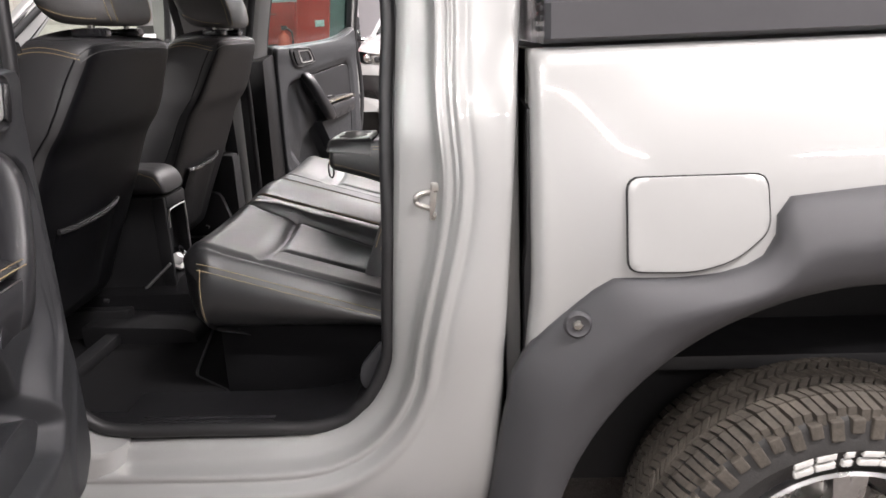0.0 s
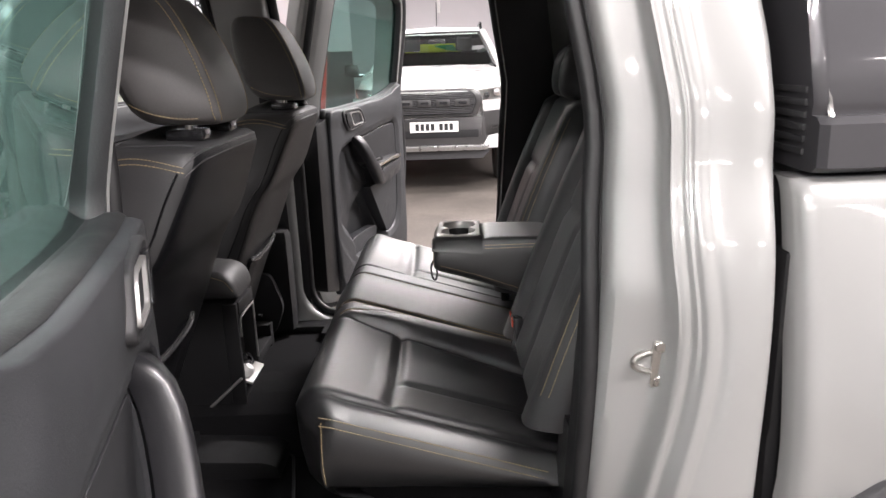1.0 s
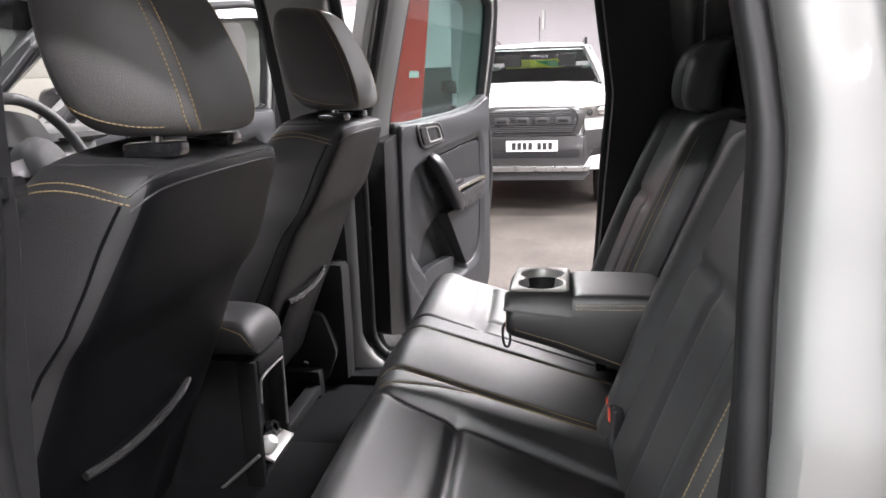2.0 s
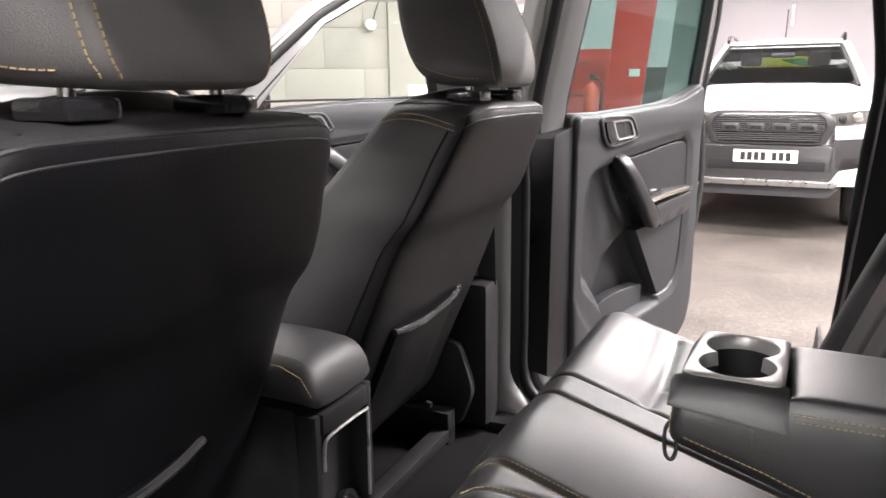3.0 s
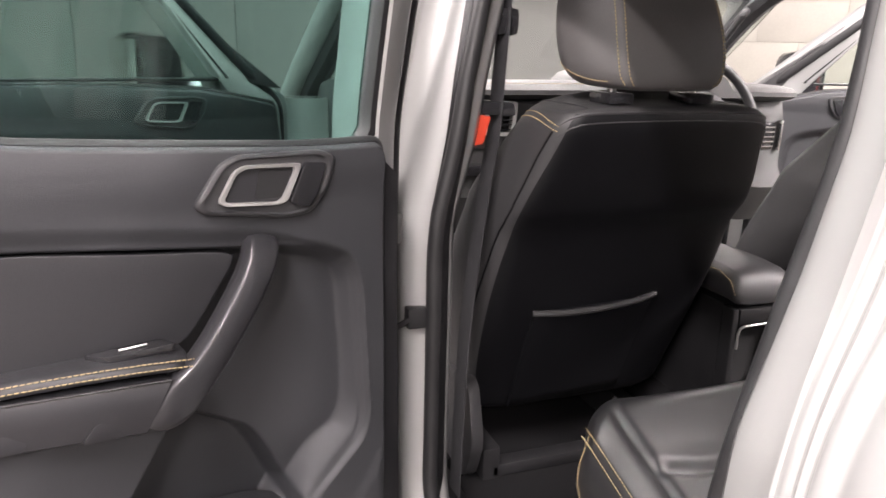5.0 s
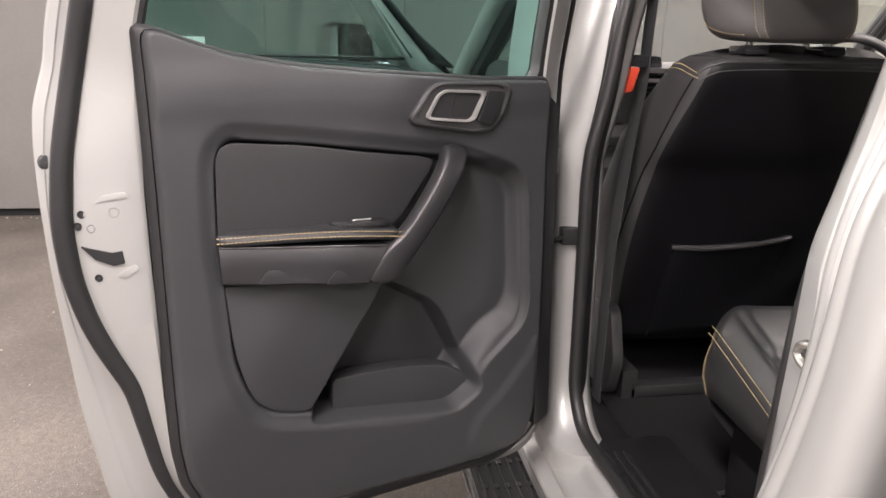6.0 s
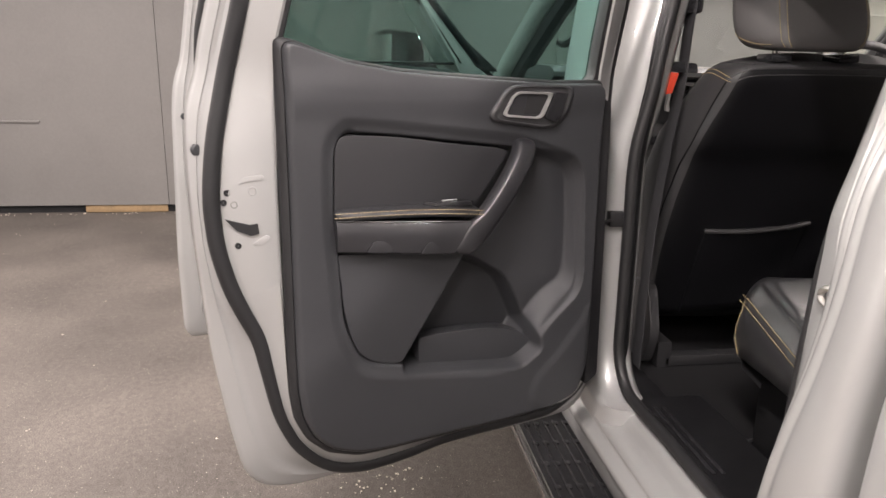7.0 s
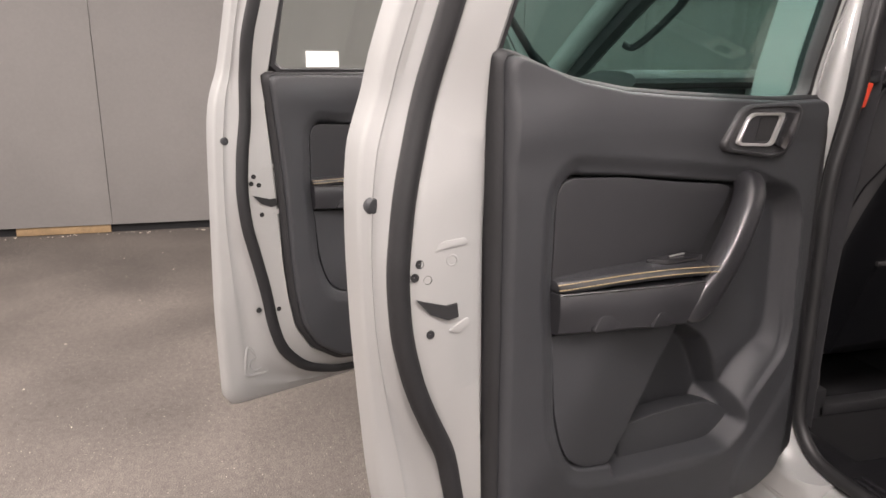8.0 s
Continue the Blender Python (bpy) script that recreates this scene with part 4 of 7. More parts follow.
def door_fittings(door, k, w0, to, shift):
    """Padded insert, armrest, pull bar, lower card, bottle pocket and latch handle; to(u) turns rear door places into this door's."""
    def on(pts):
        return [(to(u), z) for u, z in pts]
    part("padded_insert", slab(rounded(on(INSERT), 0.010, 3), "y", k(w0 - 0.053), k(w0 - 0.010), 0.009, seg=3), INSERT_MAT, door, "black padded leatherette insert")
    u0, u1 = 0.645, 0.370
    st = np.linspace(0, 1, 15)

    def front(f):
        return 0.010 + 0.030 * f ** 0.8

    def crest(f):
        return 1.159 + 0.0015 * math.sin(math.pi * f) - 0.008 * f ** 3
    rings, seams = [], [[], []]
    for f in st:
        u, d, zt = to(u0 + (u1 - u0) * f), front(f), crest(f)
        end = 0.6 if f in (0.0, 1.0) else 1.0
        prof = [(-0.052, zt - 0.015), (-0.052, zt + 0.002), (0.35 * d, zt + 0.001), (0.75 * d, zt - 0.001), (0.95 * d, zt - 0.004), (d + 0.002, zt - 0.009), (d, zt - 0.016), (0.6 * d, zt - 0.019)]
        rings.append([(u, k(w0 + w * (end if w > 0 else 1)), z) for w, z in prof])
        seams[0].append((u, k(w0 + 0.93 * d + 0.0012), zt - 0.0028))
        seams[1].append((u, k(w0 + d + 0.0030), zt - 0.0092))
    part("armrest_pad", loft(rings), INSERT_MAT, door, "black padded armrest", subsurf=1)
    stitched(door, "stitching", seams)
    rings, line = [], []
    for f in st:
        d, zt = front(f), 1.143 - 0.012 * f
        row = []
        for w, z in ((-0.052, zt), (d - 0.001, zt), (d + 0.002, zt - 0.004), (d + 0.001, zt - 0.03), (d - 0.004, zt - 0.052 - 0.004 * f), (d - 0.010, zt - 0.056 - 0.004 * f), (-0.052, zt - 0.056 - 0.004 * f)):
            e = 0.400 + 0.036 * (1.132 - z) / 0.06
            row.append((to(0.643 - 0.004 * (1.143 - z) / 0.06 + (e - 0.643) * f), k(w0 + w), z))
        rings.append(row)
        line.append((to(0.643 - 0.243 * f), k(w0 + d + 0.0016), zt + 0.0005))
    part("armrest_panel", loft(rings), PANEL_BLACK, door, "semi-gloss black panel under the armrest")
    part("trim_line", tube(line, 0.0013, 6), PIPING, door, "thin bright line over the armrest panel")
    for pts, f in ((((0.593, 1.088), (0.580, 1.107), (0.541, 1.106), (0.547, 1.084)), 0.3), (((0.496, 1.079), (0.480, 1.099), (0.438, 1.098), (0.449, 1.076)), 0.68)):
        part("scoop", slab(rounded(on(pts), 0.006, 3), "y", k(w0 + front(f) - 0.008), k(w0 + front(f) + 0.0018), 0.0018), PANEL_BLACK, door)
    rings = []
    for (lu, lz), (ru, rz), w in zip(BAR_LEFT, BAR_RIGHT, (0.004, 0.030, 0.040, 0.045, 0.045, 0.044, 0.041, 0.036)):
        row = []
        for f, dw in ((0.0, -0.045), (0.0, -0.009), (0.10, -0.001), (0.16, 0.0005), (0.5, 0.003), (0.86, 0.0), (0.96, -0.004), (1.0, -0.012), (1.0, -0.045)):
            row.append((to(lu + (ru - lu) * f), k(w0 + w + dw), lz + (rz - lz) * f))
        rings.append(row)
    part("pull_bar", loft(rings), PANEL_BLACK, door, "satin black pull bar", subsurf=1, smooth=60)
    part("bar_joint", tube([(to(u), k(w0 + w), z) for u, z, w in ((0.401, 1.132, 0.038), (0.419, 1.102, 0.0385), (0.434, 1.075, 0.034))], 0.0012, 6), PIPING, door)
    part("window_switch", slab(rounded([(to(0.480), w0 - 0.004), (to(0.395), w0 - 0.006), (to(0.385), w0 + 0.020), (to(0.46), w0 + 0.018)], 0.006, 3), "z", 1.156, 1.1645, 0.002, m=Matrix.Scale(-1, 4, (0, 1, 0)) if k(1) < 0 else None), GLOSS, door, "black window switch with a chrome lip")
    part("switch_lip", tube([(to(0.445), k(w0 + 0.010), 1.1665), (to(0.415), k(w0 + 0.009), 1.1665)], 0.0014, 6), SATIN, door)
    part("lower_card", slab(rounded(on(CARD), [0.006, 0.006, 0.012, 0.02, 0.02, 0.03, 0.03], 4), "y", k(w0 - 0.06), k(w0 - 0.012), 0.009, seg=3), TRIM, door)
    part("pocket_lip", slab(rounded(on(LIP), 0.012, 3), "y", k(w0 - 0.075), k(w0 - 0.038), 0.012, seg=4), TRIM, door, "curved wall of the bottle pocket")
    # latch handle in its dark surround

    def at(pts):
        return [(u + shift, z) for u, z in pts]
    bez = rounded(at([(0.352, 1.312), (0.321, 1.357), (0.300, 1.366), (0.188, 1.366), (0.168, 1.357), (0.180, 1.320), (0.203, 1.291), (0.236, 1.287), (0.342, 1.302)]), 0.010, 4)
    cb = (0.26 + shift, 1.33)
    part("handle_bezel", shell([(bez, k(w0 - 0.002)), (grown(bez, cb, 0.995), k(w0 + 0.0065)), (grown(bez, cb, 0.96), k(w0 + 0.0095)), (grown(bez, cb, 0.89), k(w0 + 0.010)), (grown(bez, cb, 0.85), k(w0 + 0.006))], "y", cb, n=96), TRIM2, door, "charcoal handle surround", smooth=60)
    o = rounded(at([(0.325, 1.3145), (0.305, 1.348), (0.292, 1.3545), (0.217, 1.3525), (0.2385, 1.3085), (0.25, 1.305), (0.317, 1.3095)]), 0.007, 4)
    i = rounded(at([(0.317, 1.316), (0.301, 1.345), (0.289, 1.3505), (0.226, 1.3485), (0.245, 1.3125), (0.253, 1.309), (0.312, 1.3135)]), 0.006, 4)
    ch = (0.27 + shift, 1.331)
    part("handle_ring", shell([(o, k(w0 + 0.007)), (o, k(w0 + 0.0110)), (grown(o, ch, 0.975), k(w0 + 0.0122)), (grown(i, ch, 1.015), k(w0 + 0.0115)), (i, k(w0 + 0.005))], "y", ch, caps=False, n=80), SATIN, door, "satin chrome handle ring", smooth=50)
    part("handle_cup", shell([(grown(i, ch, 1.01), k(w0 + 0.0072)), (grown(i, ch, 0.9), k(w0 + 0.0068))], "y", ch, n=48), PANEL_BLACK, door)
    part("handle_cavity", slab(rounded(at([(0.272, 1.3475), (0.228, 1.3465), (0.246, 1.3135), (0.28, 1.3135)]), 0.004, 3), "y", k(w0 + 0.005), k(w0 + 0.0078)), SHADE_BLACK, door)
    part("handle_lever", slab(rounded(at([(0.214, 1.353), (0.186, 1.351), (0.198, 1.315), (0.212, 1.299), (0.236, 1.306)]), 0.004, 3), "y", k(w0 + 0.006), k(w0 + 0.0135), 0.002), GLOSS, door)


def edge_details(door, k, s, uc, zc, level):
    """Latch slot, bolt holes and pressed lips in the closing edge of a door."""
    def at(u, z):
        return Matrix.Translation((u, k(level(u)), z)) @ Matrix.Rotation(s * radians(14), 4, "Z")
    kk = slab([(0.021, 0.009), (0.004, -0.010), (-0.019, -0.019), (-0.033, -0.016), (-0.031, 0.001), (-0.017, -0.001)][::-1], "y", -0.004, 0.004, m=at(uc, zc))
    part("latch_slot", kk, SHADE_BLACK, door, "dark latch slot")
    for du, dz in ((0.016, 0.053), (0.022, 0.037), (0.006, 0.033), (0.003, -0.036)):
        part("bolt_hole", lathe([(0.0005, 0), (0.0045, 0), (0.0055, 0.0012)], (0, 0, 0), "y", 12), SHADE_BLACK, door, m=at(uc + du, zc + dz))
    part("pressed_lip", slab(rounded([(-0.046, 0.074), (-0.042, 0.082), (-0.010, 0.078), (-0.002, 0.066), (-0.012, 0.070)], 0.004, 3), "y", -0.004, 0.002, 0.002, m=at(uc, zc)), SILVER, door)
    part("pressed_lip", slab(rounded([(-0.052, -0.026), (-0.046, -0.018), (-0.030, -0.028), (-0.020, -0.034), (-0.034, -0.038)], 0.004, 3), "y", -0.004, 0.0015, 0.0015, m=at(uc, zc)), SILVER, door)
    part("cap", tube([(-0.025 + 0.0065 * math.cos(a), 0, 0.055 + 0.0065 * math.sin(a)) for a in np.linspace(0, 2 * math.pi, 17)[:-1]], 0.0013, 6, closed=True, up=(0, 1, 0)), SILVER, door, m=at(uc, zc))


def rear_door(s):
    k = lambda w: -s * w
    door = new("rear_door", bpy.data.meshes.new("rear_door"))
    door.parent = truck
    door["label"] = "open silver rear door with dark grey inner trim"
    door.matrix_basis = (pose(-0.757, -0.86, 1.12 - 1.15 * 1.06, 0, 0, -72.3) if s < 0 else pose(-0.81, 0.79, 1.12 - 1.15 * 1.06, 0, 0, 70)) @ Matrix.Diagonal((1.036, 1, 1.06, 1))
    door_shell(door, k, REAR_OUT, REAR_SEAL, REAR_TRIM, REAR_OPEN, (0.42, 1.15), TINT)
    door_card(door, k, REAR_TRIM, REAR_FACE, (0.40, 1.04), 0.108, lambda u: u, *((480, 150) if s < 0 else (300, 90)))
    door_fittings(door, k, 0.108, lambda u: u, 0.0)
    edge_details(door, k, s, 0.795, 1.139, lambda u: 0.0560 + (0.80 - u) * 0.25)
    part("plug", lathe([(0.0005, k(0.005)), (0.008, k(0.0045)), (0.0115, k(0.001)), (0.012, k(-0.006))], (0.847, k(0.004), 1.258), "y", 16), TRIM, door, "grey rubber plug")
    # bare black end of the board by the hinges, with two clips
    # reaches further on the far door to blacken its unlit hinge edge
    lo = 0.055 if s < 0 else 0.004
    part("board_end", slab(rounded([(lo, 0.76), (0.086, 0.74), (0.086, 1.345), (lo + 0.01, 1.325)], 0.008, 3), "y", k(0.03), k(0.095), 0.006), PILLAR_BLACK, door, "bare black end of the trim board, widened as shade on the far door")
    for z in (0.86, 1.22):
        part("hinge", box(-0.012, 0.03, k(-0.035), k(0.0), z - 0.025, z + 0.025, 0.006), SILVER, door)
    part("outer_handle", tube(spline([(0.62, k(-0.05), 1.20), (0.64, k(-0.085), 1.205), (0.72, k(-0.09), 1.21), (0.80, k(-0.085), 1.21), (0.82, k(-0.05), 1.21)], 5), 0.013, 8), CHROME, door)
    return door


FRONT_OUT = [(0.0, 1.34), (0.0, 0.72), (0.03, 0.63), (0.10, 0.60), (0.7, 0.60), (1.095, 0.592), (1.119, 0.602), (1.122, 0.836), (1.115, 1.056), (1.108, 1.25), (1.103, 1.31), (1.094, 1.355), (1.077, 1.40), (1.068, 1.47), (1.055, 1.60), (1.02, 1.76), (0.97, 1.81), (0.86, 1.82), (0.60, 1.79), (0.40, 1.67), (0.12, 1.42)]
FRONT_SEAL = [(0.06, 1.34), (0.045, 0.78), (0.08, 0.68), (0.15, 0.645), (0.7, 0.645), (0.834, 0.645), (0.93, 0.672), (0.988, 0.73), (1.010, 0.802), (1.021, 0.884), (1.040, 0.971), (1.060, 1.056), (1.066, 1.136), (1.059, 1.226), (1.046, 1.30), (1.043, 1.375), (1.041, 1.48), (1.018, 1.60), (0.985, 1.745), (0.95, 1.785), (0.86, 1.795), (0.62, 1.768), (0.43, 1.655), (0.16, 1.42)]
FRONT_TRIM = [(0.10, 1.345), (0.085, 1.2), (0.09, 0.75), (0.14, 0.70), (0.3, 0.68), (0.76, 0.678), (0.856, 0.690), (0.924, 0.736), (0.960, 0.796), (0.974, 0.872), (0.982, 0.957), (0.986, 1.054), (0.991, 1.147), (0.998, 1.238), (1.007, 1.326), (1.015, 1.402), (0.93, 1.40), (0.6, 1.40), (0.3, 1.385)]
FRONT_OPEN = [(0.22, 1.40), (0.40, 1.402), (0.60, 1.402), (0.99, 1.405), (0.978, 1.55), (0.95, 1.70), (0.91, 1.745), (0.62, 1.725), (0.44, 1.63)]


def front_back(u):
    """From the front door's length to the rear door's."""
    return np.where(u > 0.726, u - 0.276, 0.45 - (0.726 - u) / 1.74)


def front_to(u):
    return u + 0.276 if u > 0.45 else 0.726 - (0.45 - u) * 1.74


def front_door(s):
    k = lambda w: -s * w
    door = new("front_door", bpy.data.meshes.new("front_door"))
    door.parent = truck
    door["label"] = "open silver front door with dark grey inner trim"
    door.matrix_basis = (pose(-1.88, -0.86, 1.12 - 1.15 * 1.06, 0, 0, -67) if s < 0 else pose(-1.93, 0.79, 1.12 - 1.15 * 1.06, 0, 0, 67)) @ Matrix.Diagonal((1.06, 1, 1.06, 1))
    c = (0.55, 1.10)
    door_shell(door, k, FRONT_OUT, FRONT_SEAL, FRONT_TRIM, FRONT_OPEN, (0.62, 1.20), CLEAR)
    door_card(door, k, FRONT_TRIM, grown(FRONT_TRIM, c, 0.965), c, 0.108, front_back, 300, 100)
    door_fittings(door, k, 0.108, front_to, 0.13)
    part("sticker", box(0.82, 0.905, k(0.062), k(0.063), 1.412, 1.448, m=Matrix.Translation((0, k(0.012), 0))), WHITE_PLASTIC, door, "small white paper label on the glass")
    edge_details(door, k, s, 1.025, 1.117, lambda u: 0.0553 + max(0, 1.047 - u) * 0.34)
    # pressed triangle at the foot of the edge
    kk = tube([(x, k(0.008), z) for x, z in rounded([(1.078, 0.668), (1.012, 0.668), (1.066, 0.752)], 0.02, 4)], 0.004, 8, closed=True, up=(0, 1, 0))
    tube([(1.048 + 0.016 * math.cos(a), k(0.009), 0.695 + 0.016 * math.sin(a)) for a in np.linspace(0, 2 * math.pi, 17)[:-1]], 0.003, 6, bm=kk, closed=True, up=(0, 1, 0))
    part("pressed_triangle", kk, SILVER, door)
    part("drain_hole", lathe([(0.0005, 0), (0.006, 0), (0.007, 0.001)], (1.040, k(0.0345), 0.843), "y", 12), SHADE_BLACK, door)
    part("drain_hole", lathe([(0.0005, 0), (0.005, 0), (0.006, 0.001)], (0.999, k(0.0600), 0.845), "y", 12), SHADE_BLACK, door)
    part("plug", lathe([(0.0005, k(0.005)), (0.007, k(0.0045)), (0.0095, k(0.001)), (0.010, k(-0.006))], (1.084, k(0.006), 1.249), "y", 14), TRIM, door, "black rubber plug")
    # mirror
    part("door_mirror", loft([[(0.30 + 1.15 * dx * g, k(w), 1.405 + 1.12 * dz * h) for dx, dz in rounded([(-0.06, -0.105), (0.06, -0.105), (0.065, 0.10), (-0.03, 0.095)], 0.03, 3)] for w, g, h in ((-0.09, 0.5, 0.6), (-0.12, 0.9, 0.9), (-0.22, 1.05, 1.0), (-0.31, 0.95, 0.95), (-0.345, 0.7, 0.75), (-0.355, 0.4, 0.5))]), GLOSS, door, "gloss black door mirror")
    part("mirror_arm", tube([(0.20, k(-0.03), 1.37), (0.27, k(-0.14), 1.37)], 0.03, 8), GLOSS, door)
    part("mirror_glass", box(0.374, 0.380, k(-0.13), k(-0.32), 1.315, 1.495, 0.01), CHROME, door, "mirror glass")
    part("mirror_sail", slab([(0.06, 1.375), (0.225, 1.40), (0.40, 1.60), (0.36, 1.60)], "y", k(0.0), k(0.06), 0.006), TRIM2, door, "charcoal triangular mirror cover")
    return door


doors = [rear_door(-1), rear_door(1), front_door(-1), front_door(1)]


# ---------------------------------------------------------------- front seats
def seat_ring(xr, yc, z, hw, th, rw=0.84, lean=0.0, dome=0.0):
    """One level of a seat back: xr rear face, hw half width, th thickness, rw width of the rear face, dome: rise of the middle."""
    P = [(0.0, -rw), (0.06, -rw - 0.6 * (1 - rw)), (0.22, -1.0), (0.7, -1.05), (1.15, -1.02), (1.32, -0.86), (1.15, -0.62), (0.92, 0), (1.15, 0.62), (1.32, 0.86), (1.15, 1.02), (0.7, 1.05), (0.22, 1.0), (0.06, rw + 0.6 * (1 - rw)), (0.0, rw), (-0.015, rw * 0.5), (-0.02, 0), (-0.015, -rw * 0.5)]
    return [(xr - f * th, yc + g * hw, z + lean * f * th + dome * max(0, 1 - g * g) * min(1, max(0, f) * 2)) for f, g in P]


def front_seat(yc):
    # seat back: leaning, wide in the middle, narrow at the shoulders
    rows = [(0.74, -0.915, 0.235, 0.13, 0.80), (0.80, -0.90, 0.245, 0.15, 0.82), (0.92, -0.853, 0.262, 0.16, 0.80), (1.04, -0.80, 0.27, 0.16, 0.78), (1.12, -0.768, 0.266, 0.152, 0.78), (1.165, -0.749, 0.260, 0.149, 0.78), (1.192, -0.735, 0.257, 0.151, 0.80), (1.212, -0.719, 0.255, 0.157, 0.83), (1.23, -0.704, 0.252, 0.16, 0.85), (1.28, -0.680, 0.241, 0.15, 0.85), (1.33, -0.661, 0.226, 0.14, 0.80), (1.378, -0.638, 0.213, 0.13, 0.81), (1.402, -0.641, 0.199, 0.115, 0.82), (1.414, -0.656, 0.165, 0.085, 0.86)]
    k = loft([seat_ring(x, yc, z, hw, th, rw, lerp_at([(1.2, 0.2), (1.33, 0.08), (1.40, 0.02)], z), lerp_at([(1.37, 0.0), (1.41, 0.034)], z)) for z, x, hw, th, rw in rows])
    seat = part("front_seat", k, LEATHER, truck, "black leather front seat with tan stitching", subsurf=2)
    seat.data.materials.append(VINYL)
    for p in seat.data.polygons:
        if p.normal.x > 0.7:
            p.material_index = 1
    def xr(z):
        return lerp_at([(r[0], r[1]) for r in rows], z)
    # map pocket with a raised rim
    def back_x(y, z):
        hit = laid(seat, [(-0.3, y, z)], [(-1, 0, 0)], 0.0)
        return hit[0].x if hit else xr(z)
    y0, y1 = yc - 0.15, yc + 0.113
    rr = []
    for z in np.linspace(1.02, 0.775, 10):
        f = (z - 0.775) / 0.245
        rr.append([(back_x(y0 + (y1 - y0) * g, z) + 0.007 + 0.011 * f ** 0.7 * (1 - abs(2 * g - 1) ** 4) * (1 + 0.2 * math.sin(9 * g + 14 * z)), y0 + (y1 - y0) * g, z + 0.008 * (2 * g - 1)) for g in np.linspace(0, 1, 13)] + [(xr(z) - 0.03, y0 + (y1 - y0) * g, z) for g in (1, 0.5, 0)])
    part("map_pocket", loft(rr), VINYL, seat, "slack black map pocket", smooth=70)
    path = spline([(back_x(y0 + (y1 - y0) * g, 1.02) + 0.004 + 0.012 * (1 - min(1, abs(2 * g - 1)) ** 4), y0 + (y1 - y0) * g, 1.02 + 0.008 * (2 * g - 1) - 0.006 * math.sin(math.pi * g)) for g in np.linspace(-0.02, 1.02, 9)], 4)
    part("pocket_rim", tube(path, 0.0065, 8), PIPING, seat, "shiny black piping on the pocket")
    # stitched shoulder seams and the seams beside the back panel
    lines = []
    for sg in (-1, 1):
        for o in (0.0, 0.010):
            src = [(xr(1.36) - 0.016 - 0.13 * f, yc + sg * 0.4, 1.372 + o * 0.8 + 0.018 * math.sin(math.pi * f * 0.8)) for f in np.linspace(0, 1, 14)]
            lines.append(laid(seat, src, [(0, -sg, 0)] * len(src)))
    part("stitching", stitches([l for l in lines if len(l) > 2], 0.006, 0.001), STITCH, seat, "tan thread stitching")["kind"] = "stuff"
    for sg in (-1, 1):
        src = [(xr(z) - 0.03 - 0.012 * max(0, 1.12 - z) * 6, yc + sg * 0.4, z) for z in np.linspace(1.372, 0.80, 26)]
        path = laid(seat, src, [(0, -sg, 0)] * len(src), 0.0)
        part("seam", tube(path, 0.0022, 6), VINYL, seat)
        src = [(xr(1.37) - 0.012 - 0.13 * f, yc + sg * (0.160 + 0.012 * f), 1.6) for f in np.linspace(0, 1, 14)]
        part("seam", tube(laid(seat, src, [(0, 0, -1)] * len(src), 0.0), 0.002, 6), LEATHER, seat)
    for o in (0.0, 0.009):
        src = [(-0.36 + o, yc + 0.205 * g, 1.685 - o) for g in np.linspace(-1, 1, 29)]
        path = laid(seat, src, [(-1, 0, -1)] * len(src), 0.0)
        part("seam", tube(path, 0.0024 if o == 0 else 0.0014, 6), LEATHER, seat)
    # head restraint
    yh = yc - 0.022

    def hr(z, w, xb, d):
        P = [(0.0, -0.60), (0.025, -0.645), (0.10, -0.70), (0.35, -0.86), (0.62, -0.97), (0.82, -0.98), (0.95, -0.84), (1.0, -0.5), (1.02, 0), (1.0, 0.5), (0.95, 0.84), (0.82, 0.98), (0.62, 0.97), (0.35, 0.86), (0.10, 0.70), (0.025, 0.645), (0.0, 0.60), (-0.02, 0.3), (-0.025, 0), (-0.02, -0.3)]
        return [(xb - f * d, yh + g * w, z + 0.06 * f * d) for f, g in P]
    hrows = [(1.434, 0.105, -0.640, 0.09), (1.441, 0.128, -0.626, 0.125), (1.458, 0.145, -0.621, 0.15), (1.50, 0.152, -0.628, 0.16), (1.55, 0.148, -0.645, 0.155), (1.60, 0.138, -0.668, 0.14), (1.635, 0.122, -0.690, 0.115), (1.652, 0.098, -0.708, 0.085), (1.656, 0.065, -0.725, 0.045)]
    rings = [hr(*r) for r in hrows]
    # lightened leather replaces lamp light that does not reach here
    head = part("head_restraint", loft(rings), LIT_HEAD_LEATHER, seat, "black leather head restraint with tan stitching", subsurf=2)
    lines = []
    for sg in (-1, 1):
        for o in (0.0, 0.011):
            src = []
            for r in hrows[1:-1]:
                src.append((r[2] + 0.1, yh + sg * (r[1] * 0.61 - 0.002 + o), r[0] + 0.004))
            src = spline(src, 4)
            lines.append(laid(head, src, [(-1, 0, 0)] * len(src)))
        src = [(hrows[1][2] - 0.030 - 0.10 * f, yh + sg * 0.3, 1.450 + 0.03 * f * f) for f in np.linspace(0, 1, 14)]
        lines.append(laid(head, src, [(0, -sg, 0)] * len(src)))
    part("stitching", stitches([l for l in lines if len(l) > 2], 0.006, 0.001), STITCH, head, "tan thread stitching")["kind"] = "stuff"
    for o in (-0.078, 0.078):
        part("post", tube([(-0.685, yh + o, 1.37), (-0.680, yh + o, 1.47)], 0.0065, 10), STEEL, seat, "steel head restraint post")
        part("post_guide", box(-0.715, -0.652, yh + o - 0.024, yh + o + 0.024, 1.414, 1.432, 0.006), GLOSS, seat)
